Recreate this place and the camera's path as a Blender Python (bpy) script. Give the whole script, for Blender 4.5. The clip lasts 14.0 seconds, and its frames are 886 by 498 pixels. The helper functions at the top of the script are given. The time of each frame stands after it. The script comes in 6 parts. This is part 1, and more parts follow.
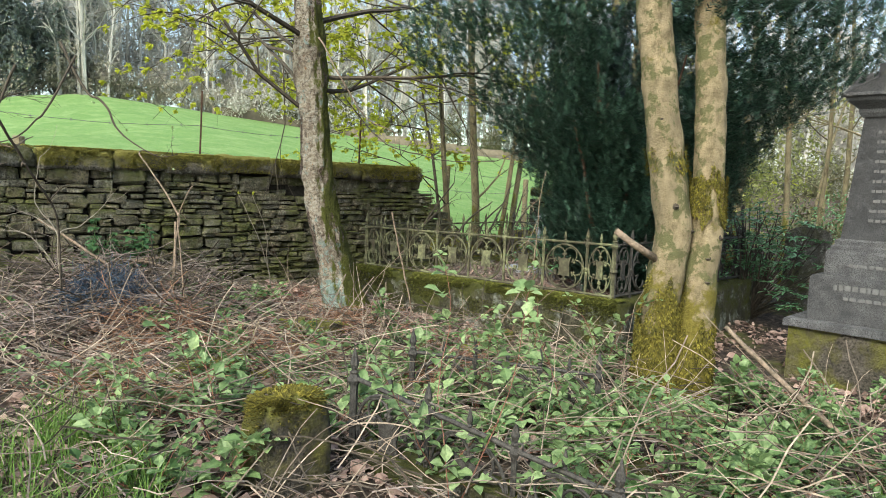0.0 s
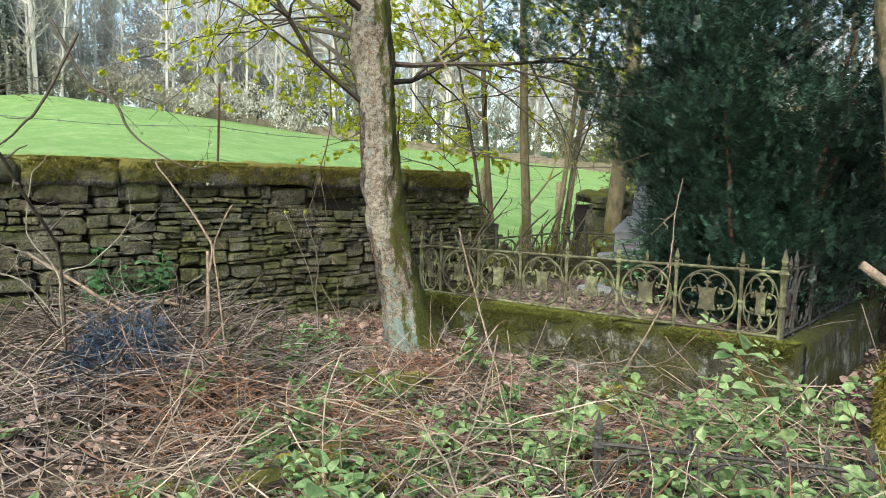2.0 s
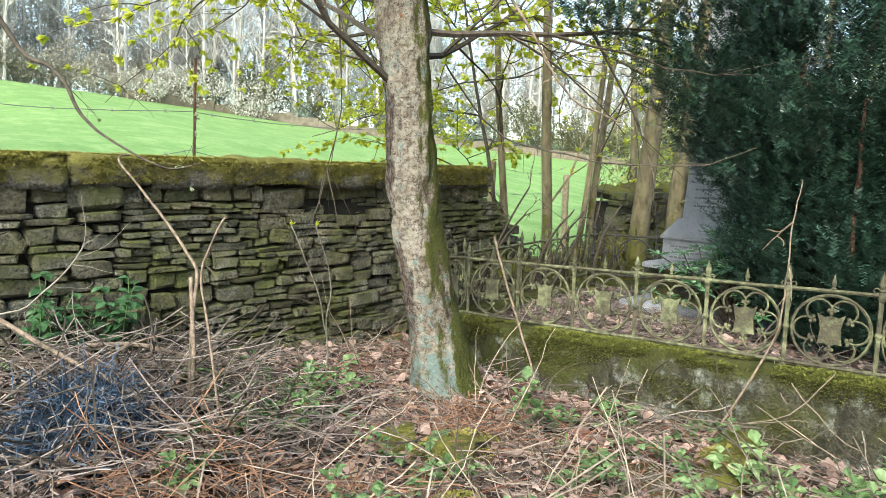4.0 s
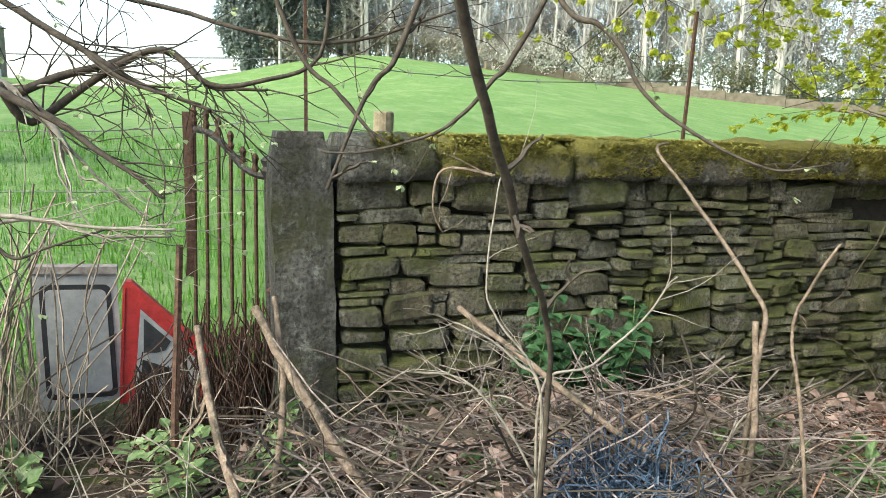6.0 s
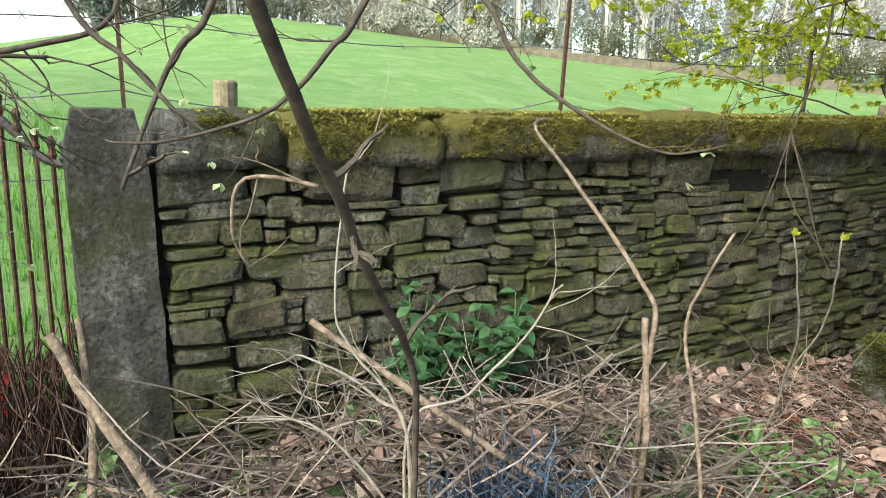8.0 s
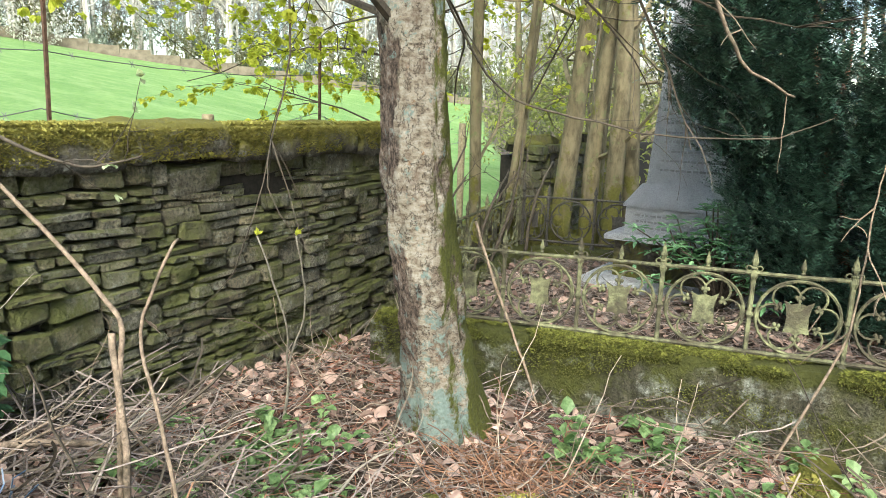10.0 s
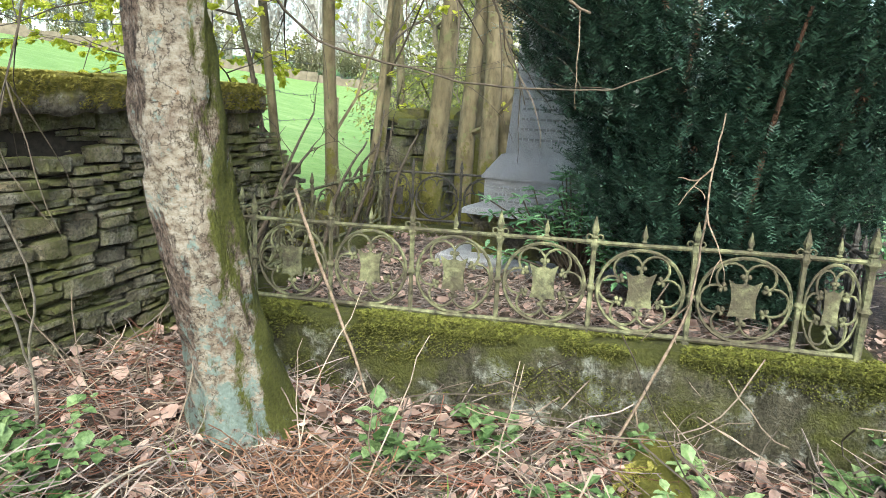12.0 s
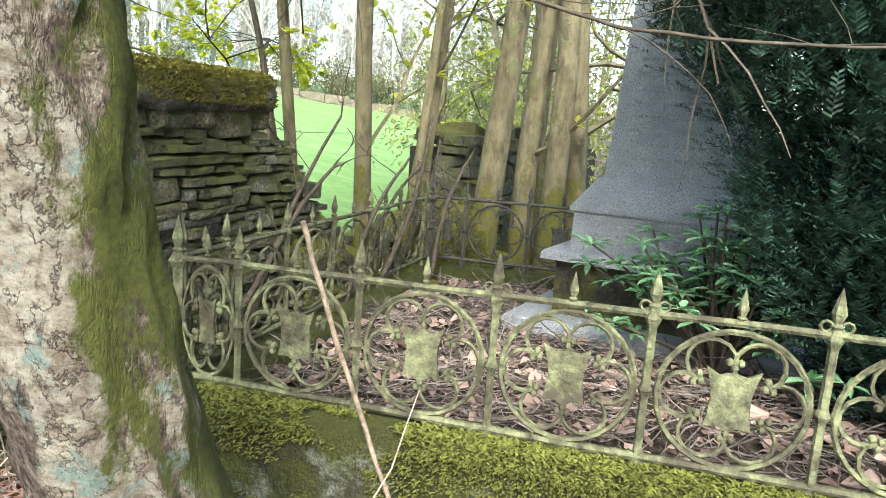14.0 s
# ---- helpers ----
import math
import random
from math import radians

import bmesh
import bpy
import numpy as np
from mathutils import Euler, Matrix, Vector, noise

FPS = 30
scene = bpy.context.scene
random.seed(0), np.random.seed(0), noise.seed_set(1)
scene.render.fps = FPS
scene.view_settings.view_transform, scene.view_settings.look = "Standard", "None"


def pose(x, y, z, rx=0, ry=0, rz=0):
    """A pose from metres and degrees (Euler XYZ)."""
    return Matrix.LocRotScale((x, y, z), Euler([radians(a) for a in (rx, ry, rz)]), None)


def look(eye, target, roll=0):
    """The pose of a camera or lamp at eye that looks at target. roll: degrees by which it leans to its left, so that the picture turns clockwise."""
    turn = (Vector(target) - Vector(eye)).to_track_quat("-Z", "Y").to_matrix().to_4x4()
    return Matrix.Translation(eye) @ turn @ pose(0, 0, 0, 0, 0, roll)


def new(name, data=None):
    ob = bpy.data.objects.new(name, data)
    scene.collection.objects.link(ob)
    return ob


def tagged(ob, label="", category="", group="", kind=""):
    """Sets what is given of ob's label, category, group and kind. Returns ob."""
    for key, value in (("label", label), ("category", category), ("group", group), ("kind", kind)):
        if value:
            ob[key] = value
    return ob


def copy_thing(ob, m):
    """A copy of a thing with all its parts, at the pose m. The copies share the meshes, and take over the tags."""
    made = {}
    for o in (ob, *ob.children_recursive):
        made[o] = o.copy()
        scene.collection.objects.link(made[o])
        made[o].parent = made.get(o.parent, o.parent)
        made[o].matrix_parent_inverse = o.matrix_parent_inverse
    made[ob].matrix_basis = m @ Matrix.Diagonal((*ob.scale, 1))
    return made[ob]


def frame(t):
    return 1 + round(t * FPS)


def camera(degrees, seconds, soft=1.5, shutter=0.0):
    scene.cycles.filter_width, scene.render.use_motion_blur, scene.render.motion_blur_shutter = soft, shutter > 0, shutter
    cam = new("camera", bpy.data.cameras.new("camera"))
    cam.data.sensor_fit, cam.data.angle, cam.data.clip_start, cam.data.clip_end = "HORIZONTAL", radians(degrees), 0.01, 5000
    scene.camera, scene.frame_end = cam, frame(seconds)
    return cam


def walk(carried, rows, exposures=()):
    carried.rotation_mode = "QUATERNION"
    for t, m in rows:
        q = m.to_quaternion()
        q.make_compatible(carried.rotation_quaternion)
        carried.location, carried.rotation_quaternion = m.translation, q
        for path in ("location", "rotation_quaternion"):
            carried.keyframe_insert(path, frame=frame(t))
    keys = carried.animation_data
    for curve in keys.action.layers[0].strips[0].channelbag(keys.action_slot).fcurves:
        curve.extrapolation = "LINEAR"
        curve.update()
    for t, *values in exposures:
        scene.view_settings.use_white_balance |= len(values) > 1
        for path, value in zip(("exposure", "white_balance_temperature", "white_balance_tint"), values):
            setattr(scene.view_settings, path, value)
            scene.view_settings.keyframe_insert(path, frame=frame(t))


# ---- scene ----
cam = camera(65.8, 14.0, soft=0.7)
PATH = [
    (0, (0.226, 0.107, 1.450), (1.801, 2.034, 1.214), 2.3),
    (0.5, (0.260, 0.628, 1.427), (1.862, 2.533, 1.193), 2.0),
    (1, (0.198, 1.127, 1.500), (1.810, 3.024, 1.269), 1.9),
    (1.5, (0.189, 1.520, 1.484), (1.819, 3.399, 1.239), 1.4),
    (2, (0.259, 1.866, 1.535), (1.938, 3.703, 1.294), 1.4),
    (2.2, (0.272, 1.949, 1.547), (1.975, 3.763, 1.307), 0.9),
    (4.3, (0.716, 3.345, 1.643), (2.5, 5.072, 1.346), 1.6),
    (4.5, (0.747, 3.494, 1.68), (2.494, 5.254, 1.357), 2.0),
    (5, (0.705, 3.708, 1.751), (2.127, 5.734, 1.404), 1.9),
    (5.5, (0.598, 4.188, 1.705), (1.622, 6.435, 1.315), 1.4),
    (6, (0.364, 4.658, 1.691), (1.163, 6.987, 1.258), 1.8),
    (6.5, (0.206, 4.938, 1.677), (0.910, 7.288, 1.197), 2.3),
    (7, (0.174, 5.092, 1.558), (0.895, 7.454, 1.169), 1.9),
    (7.5, (0.335, 5.134, 1.705), (1.194, 7.419, 1.167), 1.7),
    (8, (0.619, 5.026, 1.737), (1.794, 7.164, 1.188), 1.5),
    (8.5, (0.793, 4.803, 1.845), (2.350, 6.667, 1.283), 1.6),
    (9, (0.911, 4.782, 1.816), (2.773, 6.365, 1.318), 0.9),
    (9.2, (0.921, 4.755, 1.832), (2.855, 6.255, 1.345), 1.0),
    (11.3, (1.265, 4.359, 1.618), (3.527, 5.279, 1.086), 2.5),
    (11.5, (1.404, 4.329, 1.609), (3.668, 5.249, 1.081), 2.5),
    (12, (1.578, 4.377, 1.601), (3.849, 5.28, 1.076), 2.6),
    (12.5, (1.961, 4.52, 1.56), (4.239, 5.399, 1.021), 3.1),
    (13, (2.274, 4.694, 1.586), (4.545, 5.596, 1.059), 3.4),
    (13.5, (2.504, 4.926, 1.499), (4.754, 5.876, 0.969), 3.8),
    (14, (2.851, 5.165, 1.436), (5.101, 6.164, 1.005), 4.0),
]
EXPOSURES = [(0, 1.48, 6800, 3), (2.2, 1.62, 6800, 3), (4.5, 1.98, 6600, 3), (5.5, 1.88, 6700, 3), (6.5, 1.45, 6800, 3), (7.5, 1.6, 6800, 3), (9, 1.9, 6800, 3), (11.5, 2.08, 6600, 3), (13, 2.22, 6500, 3), (14, 2.38, 6500, 3)]
walk(cam, [(t, look(eye, target, roll)) for t, eye, target, roll in PATH], EXPOSURES)

# ---- light ----
world = bpy.data.worlds.new("overcast_sky")
scene.world = world
world.use_nodes = True
wn = world.node_tree.nodes
sky = wn.new("ShaderNodeTexSky")
sky.sky_type = "NISHITA"
sky.sun_disc = False
sky.sun_elevation, sky.sun_rotation = radians(42), radians(246)
sky.air_density, sky.dust_density, sky.ozone_density = 1.0, 2.0, 0.5
wn["Background"].inputs["Strength"].default_value = 0.135
world.node_tree.links.new(sky.outputs["Color"], wn["Background"].inputs["Color"])
sun = new("sun", bpy.data.lights.new("sun", "SUN"))
sun.data.energy, sun.data.angle, sun.data.color = 1.8, radians(25), (1.0, 0.985, 0.95)
# the sun stands behind the walker's left shoulder
SUN_AZ, SUN_EL = radians(246), radians(42)
sun.matrix_world = look((0, 0, 30), (-math.sin(SUN_AZ) * math.cos(SUN_EL), -math.cos(SUN_AZ) * math.cos(SUN_EL), 30 - math.sin(SUN_EL)))

# ---- materials ----
def material(name, rough=0.85, metal=0.0, spec=0.3):
    m = bpy.data.materials.new(name)
    m.use_nodes = True
    n, l = m.node_tree.nodes, m.node_tree.links
    b = n["Principled BSDF"]
    b.inputs["Roughness"].default_value, b.inputs["Metallic"].default_value = rough, metal
    b.inputs["Specular IOR Level"].default_value = spec
    return m, n, l, b


def spot(n, l, scale, detail=4, rough=0.55, stretch=None, offset=None):
    """World-space noise, in features per metre."""
    g = n.new("ShaderNodeNewGeometry")
    v = g.outputs["Position"]
    if stretch or offset is not None:
        mp = n.new("ShaderNodeMapping")
        l.new(v, mp.inputs["Vector"])
        if stretch:
            mp.inputs["Scale"].default_value = stretch
        if offset is not None:
            mp.inputs["Location"].default_value = (offset, offset * 1.7, offset * 0.3)
        v = mp.outputs["Vector"]
    t = n.new("ShaderNodeTexNoise")
    t.inputs["Scale"].default_value, t.inputs["Detail"].default_value, t.inputs["Roughness"].default_value = scale, detail, rough
    l.new(v, t.inputs["Vector"])
    return t.outputs["Fac"]


def ramp(n, l, fac, stops):
    r = n.new("ShaderNodeValToRGB")
    e = r.color_ramp.elements
    while len(e) < len(stops):
        e.new(0.5)
    for k, (p, c) in zip(e, stops):
        k.position, k.color = p, (*c, 1) if len(c) == 3 else c
    l.new(fac, r.inputs["Fac"])
    return r.outputs["Color"]


def mix(n, l, fac, a, b, kind="MIX"):
    x = n.new("ShaderNodeMix")
    x.data_type, x.blend_type = "RGBA", kind
    for sock, v in ((x.inputs["Factor"], fac), (x.inputs[6], a), (x.inputs[7], b)):
        if isinstance(v, bpy.types.NodeSocket):
            l.new(v, sock)
        elif isinstance(v, (int, float)):
            sock.default_value = v
        else:
            sock.default_value = (*v, 1)
    return x.outputs[2]


def math_node(n, l, op, a, b=0.0):
    x = n.new("ShaderNodeMath")
    x.operation = op
    x.use_clamp = op in ("MULTIPLY_ADD",)
    for sock, v in ((x.inputs[0], a), (x.inputs[1], b)):
        if isinstance(v, bpy.types.NodeSocket):
            l.new(v, sock)
        else:
            sock.default_value = v
    return x.outputs[0]


def edge(n, l, fac, lo, hi):
    """0 below lo, 1 above hi."""
    x = n.new("ShaderNodeMapRange")
    x.inputs[1].default_value, x.inputs[2].default_value = lo, hi
    l.new(fac, x.inputs[0])
    return x.outputs[0]


def bump(n, l, b, height, strength=0.5, dist=0.02):
    x = n.new("ShaderNodeBump")
    x.inputs["Strength"].default_value, x.inputs["Distance"].default_value = strength, dist
    l.new(height, x.inputs["Height"])
    l.new(x.outputs["Normal"], b.inputs["Normal"])


def upward(n, l, axis=2):
    g = n.new("ShaderNodeNewGeometry")
    s = n.new("ShaderNodeSeparateXYZ")
    l.new(g.outputs["Normal"], s.inputs[0])
    return s.outputs[axis]


def height_of(n, l, axis=2):
    g = n.new("ShaderNodeNewGeometry")
    s = n.new("ShaderNodeSeparateXYZ")
    l.new(g.outputs["Position"], s.inputs[0])
    return s.outputs[axis]


def chance(n):
    return n.new("ShaderNodeObjectInfo").outputs["Random"]


def island(n):
    return n.new("ShaderNodeNewGeometry").outputs["Random Per Island"]


def mossy_stone(name, dark, light, moss, moss_lo, moss_hi, top=0.0, grain=60, each=chance, lichen=0.0, lichen_scale=16, tint=None, vary=0.75, streak=0.0, deep=0.03, lichen_lo=0.56):
    m, n, l, b = material(name, 0.92)
    base = ramp(n, l, spot(n, l, 9, 6), [(0.3, dark), (0.72, light)])
    base = mix(n, l, math_node(n, l, "MULTIPLY", each(n), vary), base, tuple(0.45 * c for c in dark))
    if tint:
        odd = math_node(n, l, "FRACT", math_node(n, l, "MULTIPLY", each(n), 7.31))
        base = mix(n, l, math_node(n, l, "MULTIPLY", odd, 0.7), base, mix(n, l, 1.0, base, tint, "MULTIPLY"))
    base = mix(n, l, edge(n, l, spot(n, l, grain, 3), 0.42, 0.7), base, tuple(0.55 * c for c in dark))
    if lichen:
        base = mix(n, l, math_node(n, l, "MULTIPLY", edge(n, l, spot(n, l, lichen_scale, 6, 0.72, None, 9.0), lichen_lo, lichen_lo + 0.1), lichen), base, (0.42, 0.44, 0.38))
    if streak:
        base = mix(n, l, math_node(n, l, "MULTIPLY", edge(n, l, spot(n, l, 7, 7, 0.72, (1, 1, 0.35), 6.0), 0.46, 0.62), streak), base, (0.028, 0.028, 0.014))
    f = spot(n, l, 2.6, 8, 0.68, None, 3.0)
    if top:
        f = math_node(n, l, "ADD", f, math_node(n, l, "MULTIPLY", upward(n, l), top))
    f = edge(n, l, f, moss_lo, moss_hi)
    green = mix(n, l, spot(n, l, 30, 4), tuple(0.45 * c for c in moss), moss)
    l.new(mix(n, l, f, base, green), b.inputs["Base Color"])
    h = math_node(n, l, "ADD", spot(n, l, grain, 6, 0.7), math_node(n, l, "MULTIPLY", spot(n, l, 12, 4), 1.5))
    bump(n, l, b, h, 1.0, deep)
    return m


def barky(name, dark, light, patch, patch_lo, moss=None, moss_lo=0.6, moss_dir=0, moss_gain=0.25, stretch=(1, 1, 0.25), scale=26, moss_top=None):
    m, n, l, b = material(name, 0.92)
    f = spot(n, l, scale, 6, 0.65, stretch)
    base = ramp(n, l, f, [(0.36, dark), (0.6, light)])
    base = mix(n, l, edge(n, l, spot(n, l, 3.0, 5), 0.4, 0.75), base, tuple(0.6 * c for c in light))
    base = mix(n, l, edge(n, l, spot(n, l, 7, 6, 0.7, None, 5.0), patch_lo, patch_lo + 0.05), base, patch)
    if moss:
        k = spot(n, l, 3.5, 8, 0.7, None, 2.0)
        k = math_node(n, l, "ADD", k, math_node(n, l, "MULTIPLY", upward(n, l, moss_dir), moss_gain))
        if moss_top is not None:
            low = math_node(n, l, "MULTIPLY", edge(n, l, height_of(n, l), moss_top[1], moss_top[0]), 0.3)
            k = math_node(n, l, "ADD", k, low)
        base = mix(n, l, edge(n, l, k, moss_lo, moss_lo + 0.07), base, mix(n, l, spot(n, l, 40, 3), tuple(0.4 * c for c in moss), moss))
    l.new(base, b.inputs["Base Color"])
    bump(n, l, b, math_node(n, l, "ADD", f, math_node(n, l, "MULTIPLY", spot(n, l, 90, 4), 0.4)), 1.0, 0.03)
    return m


def leafy(name, dark, light, each=island, gloss=0.45, through_light=0.35):
    m, n, l, b = material(name, gloss, 0.0, 0.35)
    c = ramp(n, l, each(n), [(0.0, dark), (1.0, light)])
    c = mix(n, l, edge(n, l, spot(n, l, 45, 3), 0.35, 0.75), c, tuple(0.75 * v for v in dark))
    l.new(c, b.inputs["Base Color"])
    t = n.new("ShaderNodeBsdfTranslucent")
    l.new(c, t.inputs["Color"])
    s = n.new("ShaderNodeMixShader")
    s.inputs[0].default_value = through_light
    l.new(b.outputs[0], s.inputs[1])
    l.new(t.outputs[0], s.inputs[2])
    l.new(s.outputs[0], n["Material Output"].inputs["Surface"])
    return m


def plain(name, dark, light, rough=0.8, metal=0.0, scale=30, relief=0.3, each=None, spec=0.3, blotch=None):
    m, n, l, b = material(name, rough, metal, spec)
    c = ramp(n, l, spot(n, l, scale, 5, 0.65), [(0.3, dark), (0.7, light)])
    if each:
        c = mix(n, l, math_node(n, l, "MULTIPLY", each(n), 0.8), c, tuple(0.4 * v for v in dark))
    if blotch:
        c = mix(n, l, math_node(n, l, "MULTIPLY", edge(n, l, spot(n, l, blotch[1], 7, 0.7, None, 3.3), blotch[2], blotch[3]), 0.8), c, blotch[0])
    l.new(c, b.inputs["Base Color"])
    bump(n, l, b, spot(n, l, scale * 3, 4), relief, 0.01)
    return m


def flaky_bark():
    """Cream peeled bark with a fine cross grain, dark flaking strips, teal lichen low down and a mossy flank."""
    m, n, l, b = material("flaky_grey_bark", 0.92)
    grain = spot(n, l, 19, 9, 0.74, (1, 1, 1.9))
    cream = ramp(n, l, grain, [(0.33, (0.10, 0.075, 0.055)), (0.42, (0.30, 0.245, 0.18)), (0.52, (0.45, 0.395, 0.31)), (0.66, (0.58, 0.54, 0.46))])
    cream = mix(n, l, edge(n, l, spot(n, l, 5.0, 7, 0.7, (1, 1, 0.6), 8.0), 0.52, 0.62), cream, mix(n, l, grain, (0.05, 0.036, 0.026), (0.34, 0.25, 0.18)))
    crack = math_node(n, l, "ABSOLUTE", math_node(n, l, "SUBTRACT", spot(n, l, 11, 6, 0.62, (1, 1, 0.75), 4.0), 0.5))
    crack = edge(n, l, crack, 0.016, 0.0)
    cream = mix(n, l, math_node(n, l, "MULTIPLY", crack, 0.85), cream, (0.045, 0.032, 0.024))
    cream = mix(n, l, math_node(n, l, "MULTIPLY", edge(n, l, spot(n, l, 13, 5, 0.6, None, 12.0), 0.66, 0.70), 0.7), cream, (0.36, 0.15, 0.04))
    flank = math_node(n, l, "SUBTRACT", math_node(n, l, "MULTIPLY", upward(n, l, 0), 0.67), math_node(n, l, "MULTIPLY", upward(n, l, 1), 0.73))
    both = math_node(n, l, "ABSOLUTE", math_node(n, l, "ADD", flank, 0.06))
    wide = spot(n, l, 4.0, 9, 0.72, (1, 1, 0.42), 1.0)
    k = math_node(n, l, "ADD", wide, math_node(n, l, "MULTIPLY", edge(n, l, both, 0.25, 1.0), 0.20))
    strips = edge(n, l, k, 0.585, 0.625)
    flakes = spot(n, l, 34, 7, 0.8, (1, 1, 0.6), 6.0)
    rough_bark = ramp(n, l, flakes, [(0.38, (0.02, 0.015, 0.012)), (0.46, (0.10, 0.075, 0.06)), (0.55, (0.26, 0.19, 0.145)), (0.66, (0.44, 0.40, 0.35))])
    base = mix(n, l, strips, cream, rough_bark)
    base = mix(n, l, math_node(n, l, "MULTIPLY", edge(n, l, spot(n, l, 70, 7, 0.8, (1, 1, 0.8), 7.0), 0.54, 0.62), 0.6), base, (0.05, 0.037, 0.028))
    low = math_node(n, l, "MULTIPLY", edge(n, l, height_of(n, l), 0.95, 0.25), 0.13)
    patch = math_node(n, l, "ADD", spot(n, l, 9, 8, 0.75, None, 5.0), low)
    base = mix(n, l, edge(n, l, patch, 0.575, 0.635), base, mix(n, l, spot(n, l, 60, 5), (0.13, 0.19, 0.165), (0.42, 0.53, 0.48)))
    lean = math_node(n, l, "MULTIPLY", edge(n, l, flank, 0.05, 0.95), 0.26)
    moss = math_node(n, l, "ADD", spot(n, l, 6, 8, 0.75, (1, 1, 0.5), 2.0), lean)
    moss = math_node(n, l, "ADD", moss, math_node(n, l, "MULTIPLY", edge(n, l, height_of(n, l), 1.1, 0.2), 0.05))
    base = mix(n, l, edge(n, l, moss, 0.625, 0.70), base, mix(n, l, spot(n, l, 70, 4), (0.026, 0.034, 0.006), (0.20, 0.215, 0.04)))
    l.new(base, b.inputs["Base Color"])
    h = math_node(n, l, "ADD", math_node(n, l, "MULTIPLY", math_node(n, l, "SUBTRACT", grain, crack), 0.3), math_node(n, l, "MULTIPLY", math_node(n, l, "MULTIPLY", strips, flakes), 1.3))
    h = math_node(n, l, "ADD", h, math_node(n, l, "MULTIPLY", spot(n, l, 120, 6, 0.8), 0.25))
    bump(n, l, b, math_node(n, l, "ADD", h, math_node(n, l, "MULTIPLY", moss, 0.4)), 1.0, 0.12)
    return m


M_BARK = flaky_bark()
M_WALL = mossy_stone("gritstone_wall", (0.125, 0.122, 0.095), (0.46, 0.445, 0.36), (0.165, 0.18, 0.055), 0.45, 0.64, 0.12, lichen=0.45, tint=(1.0, 0.82, 0.55), vary=0.6, streak=0.6, deep=0.06)
# Near-black wall core: the shade inside open joints is put into its colour.
M_WALLCORE = plain("joint_shade_core", (0.012, 0.011, 0.009), (0.035, 0.03, 0.024), 0.95)
M_COPE = mossy_stone("mossy_coping_stone", (0.10, 0.09, 0.07), (0.34, 0.31, 0.25), (0.27, 0.25, 0.055), 0.45, 0.62, 0.26, lichen=0.5, streak=0.4, deep=0.05)
M_POST = mossy_stone("gatepost_gritstone", (0.12, 0.115, 0.10), (0.42, 0.41, 0.365), (0.10, 0.105, 0.035), 0.46, 0.66, 0.05, lichen=0.6, streak=0.6, deep=0.05)
M_KERB = mossy_stone("mossy_kerb_stone", (0.09, 0.083, 0.052), (0.29, 0.275, 0.185), (0.11, 0.12, 0.024), 0.45, 0.60, 0.20, lichen=1.0, lichen_scale=4.5, streak=0.8, deep=0.08, lichen_lo=0.51)
M_RUBBLE = mossy_stone("mossy_rubble", (0.08, 0.07, 0.055), (0.24, 0.21, 0.17), (0.21, 0.205, 0.035), 0.44, 0.62, 0.2, streak=0.5, deep=0.05)
M_GRANITE = mossy_stone("grey_memorial_stone", (0.43, 0.445, 0.47), (0.60, 0.615, 0.64), (0.22, 0.24, 0.09), 0.66, 0.85, 0.0, grain=140, vary=0.05)
M_DARKMEM = mossy_stone("dark_memorial_stone", (0.095, 0.096, 0.10), (0.25, 0.252, 0.255), (0.14, 0.15, 0.07), 0.63, 0.85, 0.05, grain=120)
M_ENGRAVE_DARK = plain("weathered_letters", (0.09, 0.09, 0.09), (0.14, 0.14, 0.138), 0.9)
M_ENGRAVE = plain("engraved_letters", (0.15, 0.155, 0.16), (0.26, 0.265, 0.275), 0.9)
M_SMOOTH = barky("smooth_tan_bark", (0.125, 0.10, 0.055), (0.28, 0.225, 0.135), (0.095, 0.095, 0.04), 0.51, (0.17, 0.145, 0.026), 0.62, 2, 0.1, (1, 1, 0.7), 14, (0.2, 1.15))
M_BACKBARK = barky("brown_back_bark", (0.075, 0.062, 0.036), (0.22, 0.185, 0.11), (0.15, 0.155, 0.075), 0.57, (0.15, 0.145, 0.032), 0.70, 0, -0.12, (1, 1, 0.4), 12, (0.2, 1.4))
M_YEWBARK = barky("red_brown_yew_bark", (0.05, 0.03, 0.02), (0.16, 0.09, 0.06), (0.1, 0.09, 0.06), 0.7)
# Distance haze is painted in: paler than the bark's own colour.
M_FARBARK = plain("haze_paled_bark", (0.37, 0.36, 0.325), (0.51, 0.495, 0.45), 0.9, scale=3)
M_TWIG = plain("dry_straw_stem", (0.17, 0.125, 0.09), (0.54, 0.45, 0.35), 0.8, each=island)
M_STALK = plain("grey_pink_stalk", (0.10, 0.078, 0.068), (0.40, 0.335, 0.295), 0.85, each=island)
M_STICK = plain("weathered_stick", (0.11, 0.078, 0.055), (0.32, 0.245, 0.18), 0.85, relief=0.8, blotch=((0.07, 0.06, 0.04), 9, 0.5, 0.62))
M_BRANCH = plain("dark_twig_bark", (0.030, 0.024, 0.018), (0.10, 0.082, 0.06), 0.85)
M_LICHENTWIG = plain("lichened_twig", (0.14, 0.12, 0.09), (0.34, 0.31, 0.25), 0.85)
M_REDSTEM = plain("red_bramble_stem", (0.16, 0.06, 0.04), (0.34, 0.17, 0.11), 0.7, each=island)
M_LITTER = plain("dead_leaf", (0.23, 0.145, 0.115), (0.54, 0.40, 0.335), 0.75, scale=8, each=island)
